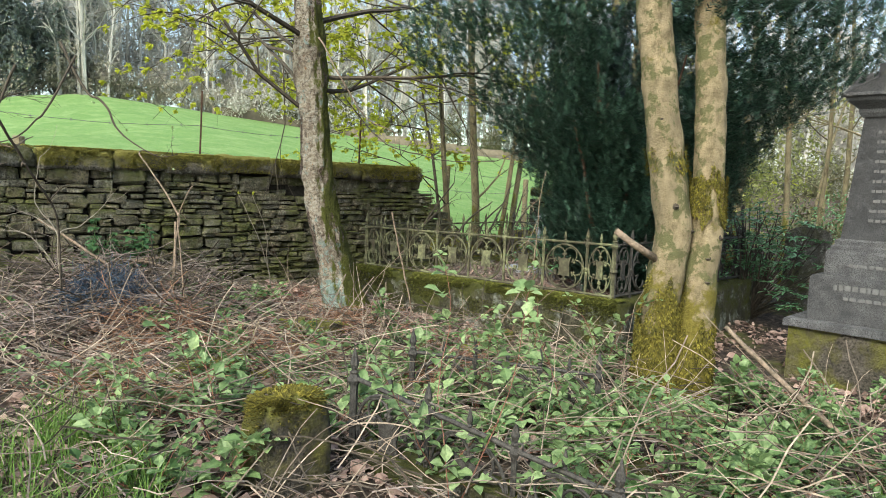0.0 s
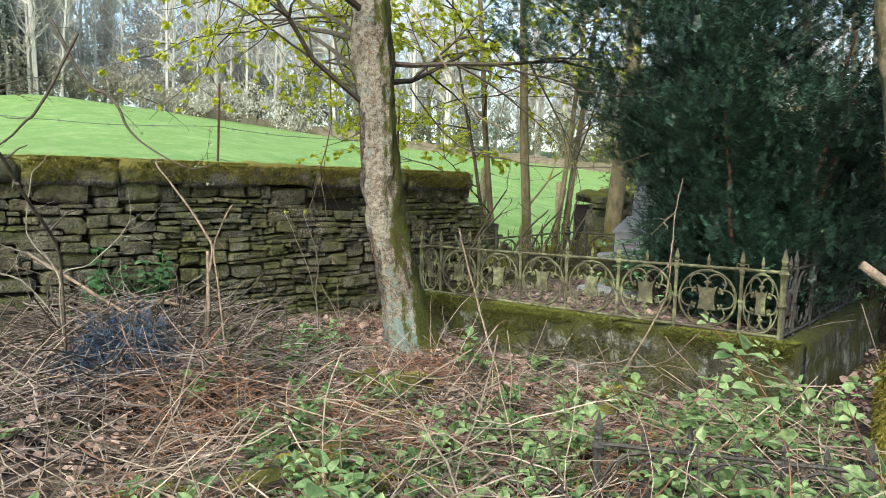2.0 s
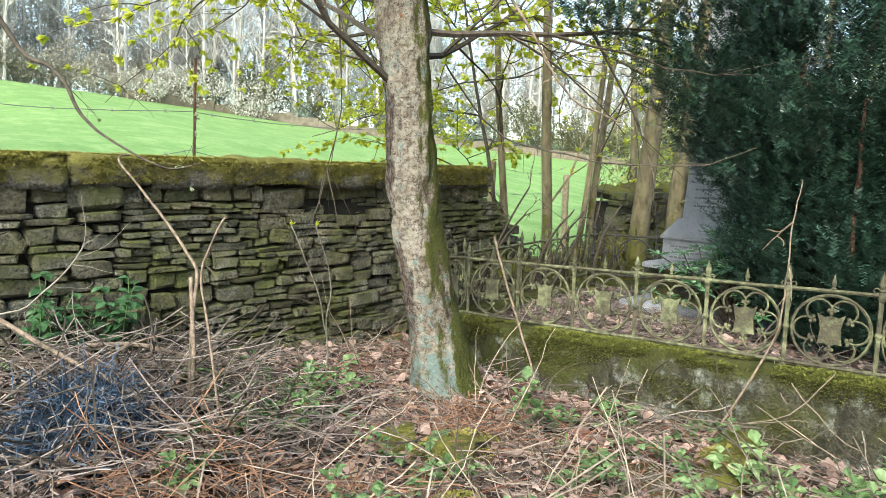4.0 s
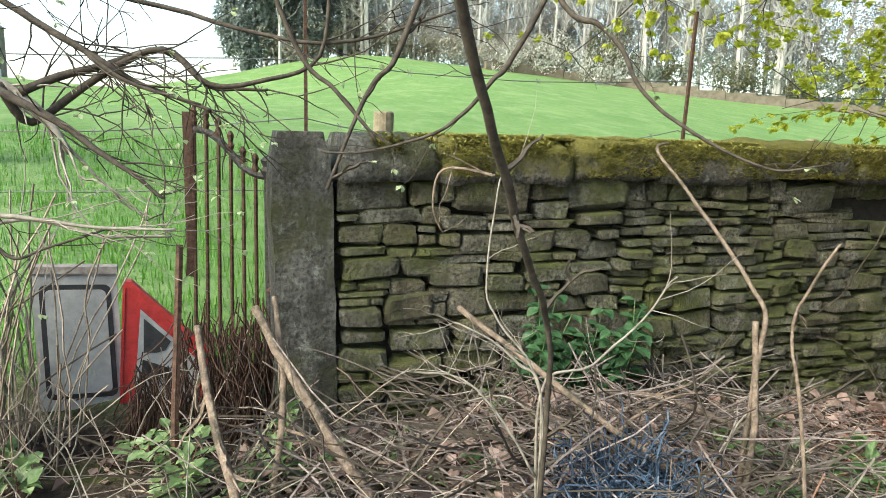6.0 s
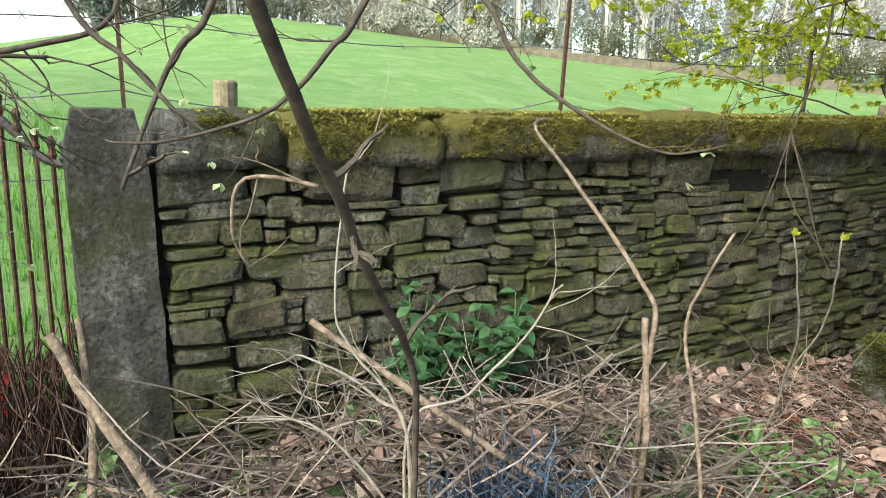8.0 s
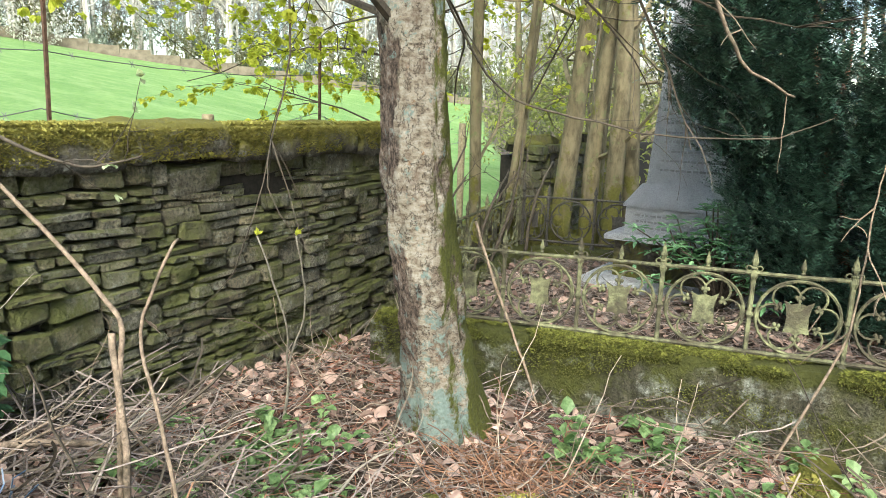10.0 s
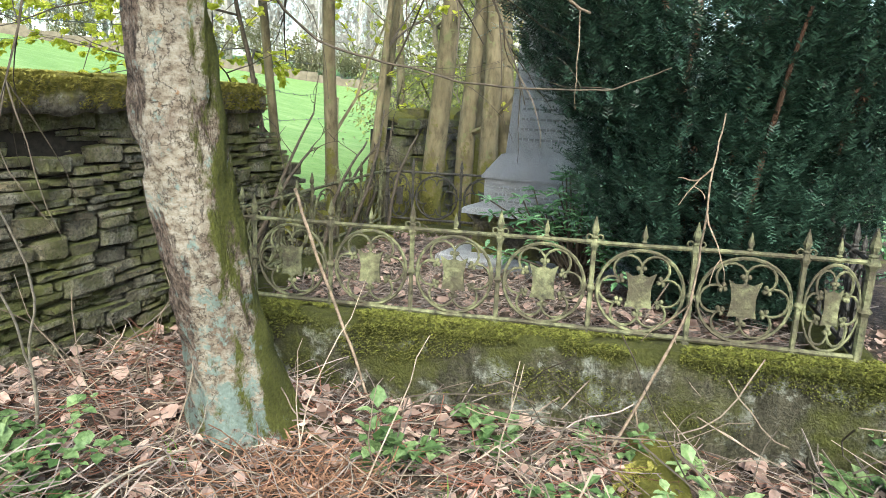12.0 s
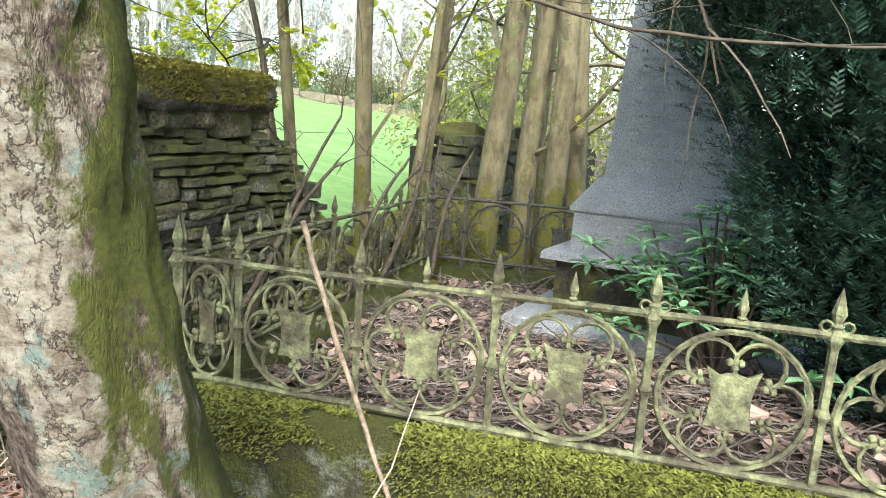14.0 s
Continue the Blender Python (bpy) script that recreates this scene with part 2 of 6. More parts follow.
M_BRAMBLE = leafy("bramble_leaf", (0.07, 0.14, 0.045), (0.30, 0.42, 0.185))
M_BRAMBLE_PALE = leafy("pale_bramble_leaf", (0.14, 0.235, 0.085), (0.42, 0.54, 0.26))
M_NETTLE = leafy("nettle_leaf", (0.045, 0.11, 0.045), (0.10, 0.21, 0.085))
M_YOUNG = leafy("young_spring_leaf", (0.44, 0.47, 0.05), (0.74, 0.76, 0.13), gloss=0.6, through_light=0.62)
M_BUD = leafy("pale_opening_bud", (0.36, 0.44, 0.22), (0.62, 0.68, 0.42), through_light=0.4)
M_YEW = leafy("dark_yew_needles", (0.005, 0.016, 0.010), (0.10, 0.20, 0.14), gloss=0.36, through_light=0.08)
M_SCRUB = leafy("brown_green_scrub", (0.10, 0.09, 0.05), (0.26, 0.27, 0.13), gloss=0.8, through_light=0.3)
M_RHODO = leafy("glossy_evergreen_leaf", (0.09, 0.21, 0.09), (0.27, 0.46, 0.25), gloss=0.25, through_light=0.12)
M_GRASS = leafy("meadow_grass", (0.09, 0.24, 0.03), (0.20, 0.42, 0.06))
M_LONGGRASS = leafy("long_grass", (0.08, 0.17, 0.03), (0.25, 0.38, 0.09))
M_BRACKEN = plain("rusty_bracken", (0.17, 0.085, 0.05), (0.36, 0.21, 0.13), 0.85, each=island)
M_CREEPER = plain("dark_dead_creeper", (0.035, 0.02, 0.015), (0.13, 0.075, 0.05), 0.85, each=island)
M_MOSS = plain("yellow_moss", (0.075, 0.075, 0.016), (0.37, 0.34, 0.085), 0.95, scale=18, relief=1.0)
M_SLEEVE = plain("brown_gold_moss", (0.06, 0.055, 0.010), (0.30, 0.26, 0.045), 0.95, scale=22, relief=1.0, each=island)
M_KERBMOSS = plain("dark_green_moss", (0.04, 0.046, 0.009), (0.19, 0.20, 0.04), 0.95, scale=30, relief=1.0)
M_IRON = plain("lichened_pale_green_iron", (0.022, 0.022, 0.015), (0.225, 0.235, 0.125), 0.9, scale=18, relief=1.0, blotch=((0.045, 0.037, 0.026), 4.5, 0.44, 0.58))
M_DARKIRON = plain("dark_corroded_iron", (0.025, 0.022, 0.02), (0.10, 0.095, 0.085), 0.7, 0.3, scale=50, relief=0.6)
M_RUST = plain("rusty_iron", (0.04, 0.025, 0.018), (0.145, 0.08, 0.052), 0.85, 0.2, scale=40, relief=0.6)
M_WOODPOST = plain("weathered_fence_post", (0.15, 0.12, 0.07), (0.34, 0.29, 0.19), 0.9)
M_WIRE = plain("dull_wire", (0.10, 0.10, 0.10), (0.2, 0.2, 0.2), 0.6, 0.6)
M_SIGNWHITE = plain("dirty_white_sheeting", (0.20, 0.205, 0.20), (0.33, 0.335, 0.33), 0.5, scale=12)
M_SIGNBLACK = plain("black_sheeting", (0.012, 0.012, 0.014), (0.03, 0.03, 0.03), 0.5)
M_SIGNRED = plain("red_sheeting", (0.25, 0.014, 0.012), (0.40, 0.024, 0.022), 0.45)
M_SIGNEDGE = plain("grey_brown_sign_back", (0.13, 0.11, 0.09), (0.3, 0.27, 0.24), 0.6)
M_NET = plain("blue_black_netting", (0.008, 0.011, 0.016), (0.075, 0.12, 0.18), 0.4, scale=12)
# The next four colours have distance haze mixed in; no air is modelled.
M_FARLEAF = leafy("haze_paled_hedge", (0.37, 0.35, 0.285), (0.57, 0.54, 0.45), each=island, gloss=0.9, through_light=0.45)
M_FARGREEN = leafy("haze_paled_evergreen", (0.27, 0.31, 0.26), (0.40, 0.45, 0.38), gloss=0.9, through_light=0.4)
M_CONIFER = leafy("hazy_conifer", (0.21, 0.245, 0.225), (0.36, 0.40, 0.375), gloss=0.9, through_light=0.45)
M_FARTWIG = leafy("haze_paled_twigs", (0.49, 0.475, 0.425), (0.68, 0.66, 0.60), gloss=0.9, through_light=0.45)
M_OLIVE = leafy("olive_hedge_growth", (0.15, 0.155, 0.085), (0.34, 0.34, 0.20), gloss=0.9, through_light=0.4)
M_HAZELEAF = leafy("pale_spring_understorey", (0.26, 0.29, 0.08), (0.48, 0.50, 0.19), gloss=0.8, through_light=0.5)
M_BLOSSOM = leafy("far_blossom", (0.46, 0.45, 0.38), (0.82, 0.80, 0.74), gloss=0.9, through_light=0.3)
M_FARWALL = plain("brown_field_wall", (0.10, 0.085, 0.06), (0.20, 0.17, 0.125), 0.9, scale=2)
M_HOUSE = plain("soot_stone_house", (0.16, 0.13, 0.1), (0.30, 0.26, 0.21), 0.9, scale=2)
M_SLATE = plain("slate_roof", (0.09, 0.09, 0.10), (0.17, 0.17, 0.18), 0.7, scale=3)
M_WINDOW = plain("pale_window", (0.5, 0.5, 0.5), (0.7, 0.7, 0.7), 0.3)


def ground_material():
    m, n, l, b = material("leaf_litter_and_meadow", 0.95)
    east = math_node(n, l, "MULTIPLY", math_node(n, l, "MAXIMUM", math_node(n, l, "SUBTRACT", height_of(n, l, 0), 11.0), 0.0), 0.53)
    y = math_node(n, l, "ADD", math_node(n, l, "SUBTRACT", height_of(n, l, 1), east), math_node(n, l, "MULTIPLY", spot(n, l, 2.0, 4), 0.8))
    litter = ramp(n, l, spot(n, l, 14, 7, 0.7), [(0.32, (0.014, 0.011, 0.008)), (0.5, (0.06, 0.043, 0.032)), (0.72, (0.20, 0.15, 0.11))])
    litter = mix(n, l, edge(n, l, spot(n, l, 1.3, 5, 0.6, None, 4.0), 0.55, 0.7), litter, (0.09, 0.10, 0.02))
    grass = ramp(n, l, spot(n, l, 0.35, 6, 0.6), [(0.3, (0.12, 0.23, 0.06)), (0.7, (0.19, 0.31, 0.095))])
    grass = mix(n, l, edge(n, l, spot(n, l, 6, 5, 0.7, (1, 1, 3)), 0.35, 0.75), grass, (0.095, 0.18, 0.045))
    grass = mix(n, l, edge(n, l, spot(n, l, 1.1, 7, 0.75, (1, 0.45, 1), 2.0), 0.48, 0.72), grass, (0.235, 0.33, 0.13))
    l.new(mix(n, l, edge(n, l, y, 8.3, 8.8), litter, grass), b.inputs["Base Color"])
    bump(n, l, b, spot(n, l, 22, 7, 0.7), 1.0, 0.04)
    return m


M_GROUND = ground_material()

# ---- mesh helpers ----
rnd = random.Random(11)


def V3(*c):
    return Vector(c)


class Mesh:
    """Collects vertices and faces in world coordinates."""

    def __init__(self):
        self.v, self.f = [], []

    def quad(self, *p):
        k = len(self.v)
        self.v += [tuple(c) for c in p]
        self.f.append(tuple(range(k, k + len(p))))

    def box(self, c, s, m=None, taper=1.0, jit=0.0):
        """A box of size s about c, narrowed upwards by taper, its corners moved by up to jit, turned by m."""
        k = len(self.v)
        for z in (-1, 1):
            w = taper if z > 0 else 1.0
            for x, y in ((-1, -1), (1, -1), (1, 1), (-1, 1)):
                p = V3(x * s[0] / 2 * w, y * s[1] / 2 * w, z * s[2] / 2)
                if jit:
                    p += V3(*(rnd.uniform(-jit, jit) for _ in range(3)))
                self.v.append(tuple((m @ p if m else p) + Vector(c)))
        for q in ((0, 3, 2, 1), (4, 5, 6, 7), (0, 1, 5, 4), (1, 2, 6, 5), (2, 3, 7, 6), (3, 0, 4, 7)):
            self.f.append(tuple(k + i for i in q))

    def tube(self, pts, radii, seg=6, cap=True, rough=0.0, squash=1.0):
        """A tube along pts, with one radius or one for each point."""
        pts = [Vector(p) for p in pts]
        if not isinstance(radii, (list, tuple)):
            radii = [radii] * len(pts)
        k0 = len(self.v)
        ref = None
        for i, p in enumerate(pts):
            d = pts[min(i + 1, len(pts) - 1)] - pts[max(i - 1, 0)]
            if d.length < 1e-9:
                d = V3(0, 0, 1)
            d.normalize()
            if ref is None:
                ref = d.cross(V3(0, 0, 1) if abs(d.z) < 0.9 else V3(1, 0, 0)).normalized()
            ref = (ref - d * ref.dot(d)).normalized()
            side = d.cross(ref)
            for j in range(seg):
                a = math.tau * j / seg
                r = radii[i] * (1 + (noise.noise(p * 6 + V3(math.cos(a), math.sin(a), 0) * 1.5) * rough if rough else 0))
                self.v.append(tuple(p + ref * (math.cos(a) * r) + side * (math.sin(a) * r * squash)))
        for i in range(len(pts) - 1):
            a, b = k0 + i * seg, k0 + (i + 1) * seg
            for j in range(seg):
                jj = (j + 1) % seg
                self.f.append((a + j, a + jj, b + jj, b + j))
        if cap:
            self.f.append(tuple(k0 + j for j in reversed(range(seg))))
            self.f.append(tuple(len(self.v) - seg + j for j in range(seg)))

    def ring(self, c, ax, ay, r, thick, seg=20, sides=5):
        """A ring of radius r in the plane of ax and ay."""
        k = len(self.v)
        c, ax, ay = Vector(c), Vector(ax), Vector(ay)
        nz = ax.cross(ay)
        for i in range(seg):
            a = math.tau * i / seg
            out = ax * math.cos(a) + ay * math.sin(a)
            for j in range(sides):
                t = math.tau * j / sides
                self.v.append(tuple(c + out * (r + thick * math.cos(t)) + nz * (thick * math.sin(t))))
        for i in range(seg):
            for j in range(sides):
                a, b = i, (i + 1) % seg
                self.f.append((k + a * sides + j, k + b * sides + j, k + b * sides + (j + 1) % sides, k + a * sides + (j + 1) % sides))

    def leaf(self, p, d, up, length, width, fold=0.25):
        """A folded pointed leaf from p along d."""
        d = d.normalized()
        s = d.cross(up)
        if s.length < 1e-6:
            s = V3(1, 0, 0)
        s.normalize()
        u = s.cross(d)
        k = len(self.v)
        m = p + d * (length * 0.45)
        h = u * (width * fold)
        for q in (p, m - s * width / 2 + h, p + d * (length * 0.8) - s * width * 0.3 + h * 0.4, p + d * length - u * length * 0.12,
                  p + d * (length * 0.8) + s * width * 0.3 + h * 0.4, m + s * width / 2 + h, m):
            self.v.append(tuple(q))
        self.f += [(k, k + 6, k + 1), (k + 1, k + 6, k + 3, k + 2), (k, k + 5, k + 6), (k + 6, k + 5, k + 4, k + 3)]

    def data(self, name, mat, origin=(0, 0, 0), smooth=False):
        me = bpy.data.meshes.new(name)
        o = Vector(origin)
        me.from_pydata([(a - o.x, b - o.y, c - o.z) for a, b, c in self.v], [], self.f)
        me.materials.append(mat)
        if smooth:
            me.polygons.foreach_set("use_smooth", [True] * len(me.polygons))
        me.update()
        return me

    def __bool__(self):
        return bool(self.f)


def thing(name, at, label, category, group="", kind=""):
    ob = new(name)
    ob.empty_display_size = 0.1
    ob.location = at
    return tagged(ob, label, category, group, kind)


def world_place(ob):
    p = Vector(ob.location)
    while ob.parent:
        ob = ob.parent
        p += ob.location
    return p


def part(name, mesh, mat, parent, label="", smooth=False):
    """One mesh object under a thing or a part; the mesh is in world coordinates."""
    ob = new(name, mesh.data(name, mat, world_place(parent), smooth))
    ob.parent = parent
    return tagged(ob, label)


def solo(name, mesh, mat, label, category, group="", kind="", at=None, smooth=False):
    if at is None:
        lo = np.array(mesh.v)
        at = (float(lo[:, 0].mean()), float(lo[:, 1].mean()), float(lo[:, 2].min()))
    ob = new(name, mesh.data(name, mat, at, smooth))
    ob.location = at
    return tagged(ob, label, category, group, kind)


def smoothstep(a, b, x):
    t = min(1.0, max(0.0, (x - a) / (b - a)))
    return t * t * (3 - 2 * t)


def n3(x, y, z=0.0):
    return noise.noise(V3(x, y, z))


def wander(p, d, length, steps, bend, droop=0.0):
    """A crooked line from p along d."""
    pts, d = [Vector(p)], Vector(d).normalized()
    for _ in range(steps):
        d = (d + V3(rnd.gauss(0, bend), rnd.gauss(0, bend), rnd.gauss(0, bend) - droop)).normalized()
        pts.append(pts[-1] + d * (length / steps))
    return pts

# ---- ground ----
WALL_Y = 7.62            # front face of the boundary wall
GATE_X0, GATE_X1 = 0.60, 0.87   # gatepost


def field_z(x, y):
    x = max(-90.0, min(40.0, x))
    y = min(y, 66.0)
    return -0.70 - 0.056 * x + 0.144 * y - 4.9 * smoothstep(16, -9, x) * smoothstep(12, 52, y)


def yard_z(x, y):
    z = 0.02 + 0.20 * smoothstep(6.3, 7.6, y) * smoothstep(5.2, 3.0, x)
    z += 0.26 * math.exp(-((x - 1.75) ** 2 + (y - 6.85) ** 2) / 0.5)
    z += 0.10 * math.exp(-((x - 1.2) ** 2 + (y - 3.4) ** 2) / 1.5)
    z += 0.22 * math.exp(-((x - 4.0) ** 2 + (y - 6.25) ** 2) / 0.12)
    z -= 0.10 * smoothstep(9.0, 14.0, x)
    return z + 0.05 * n3(x * 1.3, y * 1.3) + 0.02 * n3(x * 5, y * 5)


def ground_z(x, y):
    k = smoothstep(7.75, 8.25, y)
    k *= 1 - smoothstep(16, 24, x) * smoothstep(30, 8, y)
    return yard_z(x, y) * (1 - k) + (field_z(x, y) + 0.06 * n3(x * 0.6, y * 0.6)) * k


def axis(lo, a, b, hi, fine, grow):
    out, c, s = [], a, fine
    while c <= b:
        out.append(c)
        c += fine
    while c < hi:
        out.append(c)
        s *= grow
        c += s
    out.append(hi)
    c, s = a, fine
    while c > lo:
        s *= grow
        c -= s
        out.insert(0, max(c, lo))
    return out


gm = Mesh()
gxs, gys = axis(-700, -3.0, 9.0, 700, 0.10, 1.16), axis(-700, -1.5, 11.0, 900, 0.10, 1.16)
for gy in gys:
    for gx in gxs:
        gm.v.append((gx, gy, ground_z(gx, gy)))
for j in range(len(gys) - 1):
    for i in range(len(gxs) - 1):
        k = j * len(gxs) + i
        gm.f.append((k, k + 1, k + 1 + len(gxs), k + len(gxs)))
solo("ground", gm, M_GROUND, "leaf-littered graveyard earth running into a green sloping meadow", "ground", kind="structure", at=(0, 0, 0), smooth=True)


# ---- dry stone wall ----
def stone_mesh(name, mat, seed, rough=0.13):
    """A rounded stone of unit size."""
    r = random.Random(seed)
    bm = bmesh.new()
    bmesh.ops.create_cube(bm, size=1.0)
    for v in bm.verts:
        v.co += V3(r.uniform(-rough, rough) * 0.7, r.uniform(-rough, rough) * 0.6, r.uniform(-rough, rough) * 1.25)
    bmesh.ops.bevel(bm, geom=bm.edges[:], offset=0.105, segments=1, profile=0.6, affect="EDGES")
    for v in bm.verts:
        v.co += V3(r.uniform(-0.035, 0.035), r.uniform(-0.07, 0.07), r.uniform(-0.06, 0.06))
    me = bpy.data.meshes.new(name)
    bm.to_mesh(me)
    bm.free()
    me.materials.append(mat)
    return me


def bulge(x, z):
    """How far the face leans out of its plane."""
    b = -0.05 * math.exp(-((x - 2.6) ** 2) / 1.2) * math.sin(max(0.0, min(1.0, z / 1.4)) * math.pi)
    b += 0.15 * math.exp(-((x - 4.1) ** 2 / 0.16 + (z - 1.28) ** 2 / 0.012))
    return b + 0.02 * n3(x * 1.4, z * 1.4)


def wall_top(x):
    if x < 5.92:
        return 1.47
    return 1.47 - (x - 5.92) * 0.95


wall = thing("wall_north", (3.4, WALL_Y + 0.25, 0.0), "dry stone boundary wall of mossy gritstone, one end collapsed", "wall", kind="structure")
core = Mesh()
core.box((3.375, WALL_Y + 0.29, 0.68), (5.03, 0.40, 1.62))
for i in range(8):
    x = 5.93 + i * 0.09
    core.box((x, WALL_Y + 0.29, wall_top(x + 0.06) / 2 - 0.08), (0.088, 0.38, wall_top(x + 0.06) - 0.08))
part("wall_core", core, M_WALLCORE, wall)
STONES = [stone_mesh("stone", M_WALL, 40 + i) for i in range(14)]
wr = random.Random(5)


rest_v, rest_f = [], []


def lay(x0, x1, z, h, deep=0.16):
    """One stone of the face; those at the far end go into one mesh."""
    cx = (x0 + x1) / 2
    calm = 0.4 if cx < 2.1 else 1.0
    y = WALL_Y + deep / 2 + bulge(cx, z) + wr.uniform(-0.034, 0.026) * calm
    me = wr.choice(STONES)
    m = Matrix.LocRotScale(V3(cx, y, z + h / 2) - wall.location, Euler((wr.uniform(-0.09, 0.09) * calm, wr.uniform(-0.045, 0.045) - 0.04 * smoothstep(3.4, 4.6, cx), wr.uniform(-0.06, 0.06))),
                           V3((x1 - x0) * wr.choice((1, -1)), deep, (h * 0.985 - 0.003) * wr.choice((1, -1))))
    if cx < 2.9:
        ob = new("stone", me)
        ob.parent = wall
        ob.matrix_basis = m
    else:
        k = len(rest_v)
        rest_v.extend(tuple(m @ v.co) for v in me.vertices)
        rest_f.extend(tuple(k + i for i in p.vertices) for p in me.polygons)


courses, z = [], -0.04
while z < 1.44:
    h = wr.choice((0.038, 0.045, 0.052, 0.06, 0.075))
    if z + h > 1.43:
        h = 1.475 - z
    courses.append((z, h))
    z += h
taken = {}
for i, (z, h) in enumerate(courses):
    x = GATE_X1 + 0.018 + wr.uniform(0, 0.015)
    while x < 6.7:
        for a, b in taken.get(i, ()):
            if a - 0.03 < x < b:
                x = b + 0.006
        near = x < 2.05
        w = wr.choice((0.08, 0.12, 0.15, 0.18, 0.22, 0.27)) * wr.uniform(0.9, 1.2)
        # squarer blocks near the gatepost span two or three courses
        tall = 1 + (wr.random() < (0.34 if near else 0.13)) + (near and wr.random() < 0.16)
        tall = min(tall, len(courses) - i)
        for a, b in taken.get(i, ()):
            if x < a < x + w:
                w = a - x - 0.004
        if w < 0.05:
            x += 0.05
            continue
        hh = sum(c[1] for c in courses[i:i + tall])
        if tall > 1:
            w = max(w, min(0.38, hh * wr.uniform(1.2, 2.6)))
            for k in range(1, tall):
                taken.setdefault(i + k, []).append((x, x + w))
        if x > 5.85:
            w *= 0.8
        if z + hh < wall_top(x + w * 0.6) + 0.03:
            lay(x, x + w - (0.007 if near else 0.009), z + 0.03 * n3(x * 1.3, z * 3), hh - 0.004)
        x += w + wr.uniform(0.0, 0.01)
rest = bpy.data.meshes.new("far_end_stones")
rest.from_pydata(rest_v, [], rest_f)
rest.materials.append(mossy_stone("gritstone_wall_end", (0.125, 0.122, 0.095), (0.46, 0.445, 0.36), (0.165, 0.18, 0.055), 0.45, 0.64, 0.12, each=island, lichen=0.45, tint=(1.0, 0.82, 0.55), vary=0.6, streak=0.6, deep=0.06))
rest_ob = tagged(new("far_end_stones", rest), kind="stuff")
rest_ob.parent = wall


def coping_stone(x0, x1, top, seed):
    """A long half-rounded coping stone with a worn back."""
    r = random.Random(seed)
    me = Mesh()
    nx, prof = 17, [(-0.045, -0.19), (-0.058, -0.15), (-0.062, -0.10), (-0.060, -0.05), (-0.048, -0.016), (-0.02, 0.0), (0.08, 0.010), (0.25, 0.02), (0.46, 0.0), (0.54, -0.05), (0.55, -0.19)]
    for i in range(nx):
        u = i / (nx - 1)
        x = x0 + (x1 - x0) * u
        e = 0.025 if i in (0, nx - 1) else 0.0
        for a, b in prof:
            w = 0.020 * n3(x * 6 + seed, a * 9, b * 9) + 0.016 * n3(x * 17 + seed, a * 19, b * 19)
            me.v.append((x + w * 0.5 + (e if i == 0 else -e) * (b > -0.05), WALL_Y + a + e * (0.5 if a < 0.2 else -0.5) + w, top + b + w - e * 0.6 * (b > -0.1)))
    k = len(prof)
    for i in range(nx - 1):
        for j in range(k):
            me.f.append((i * k + j, (i + 1) * k + j, (i + 1) * k + (j + 1) % k, i * k + (j + 1) % k))
    me.f.append(tuple(range(k)))
    me.f.append(tuple(reversed(range((nx - 1) * k, nx * k))))
    part("coping_stone", me, M_POST if x0 < 1.0 else M_COPE, wall, smooth=True)


edges = (0.89, 1.34, 2.02, 2.52, 3.10, 3.79, 4.40, 4.95, 5.38, 5.92)
for i, (a, b) in enumerate(zip(edges, edges[1:])):
    coping_stone(a + 0.008, b - 0.008, 1.635 + (0.01, 0.0, 0.02, 0.0, 0.03, 0.01, 0.02, 0.0, 0.01)[i], 20 + i)

# ---- gatepost ----
gp = Mesh()
ngp = 15
for i in range(ngp):
    z = -0.1 + 1.76 * i / (ngp - 1)
    e = 0.035 if i == ngp - 1 else (0.008 if i == ngp - 2 else 0.0)
    for sx, sy in ((-1, -1), (0, -1.06), (1, -1), (1.05, 0), (1, 1), (0, 1), (-1, 1), (-1.05, 0)):
        w = 0.012 * n3(sx + z * 5, sy, z * 5)
        gp.v.append(((GATE_X0 + GATE_X1) / 2 + 0.015 + sx * (0.130 - e) + w - 0.02 * (z - 0.8), WALL_Y + 0.14 + sy * (0.15 - e) + w, z + (0.02 * n3(sx * 2, sy * 2) if i == ngp - 1 else 0)))
for i in range(ngp - 1):
    for j in range(8):
        gp.f.append((i * 8 + j, i * 8 + (j + 1) % 8, (i + 1) * 8 + (j + 1) % 8, (i + 1) * 8 + j))
gp.f.append(tuple(range((ngp - 1) * 8, ngp * 8)))
solo("gatepost", gp, M_POST, "tall weathered gritstone gatepost beside the wall, worn rounded top", "gatepost")

# ---- iron railings of the grave plot ----
FENCE_A, FENCE_B = V3(4.71, 7.05, 0.425), V3(5.06, 3.70, 0.505)   # foot of the front run, corner to corner
PLOT_W = 2.75


def finial(me, p, s=1.0):
    """A spear head with a collar on a post top."""
    p = Vector(p)
    me.tube([p, p + V3(0, 0, 0.012 * s), p + V3(0, 0, 0.02 * s), p + V3(0, 0, 0.045 * s), p + V3(0, 0, 0.075 * s), p + V3(0, 0, 0.115 * s)],
            [0.011 * s, 0.018 * s, 0.010 * s, 0.019 * s, 0.012 * s, 0.001], 6)


def arc(me, c, ax, ay, r, a0, a1, thick, seg=9):
    pts = [Vector(c) + Vector(ax) * (math.cos(a) * r) + Vector(ay) * (math.sin(a) * r) for a in [a0 + (a1 - a0) * i / seg for i in range(seg + 1)]]
    me.tube(pts, thick, 5)
    return pts[0], pts[-1]


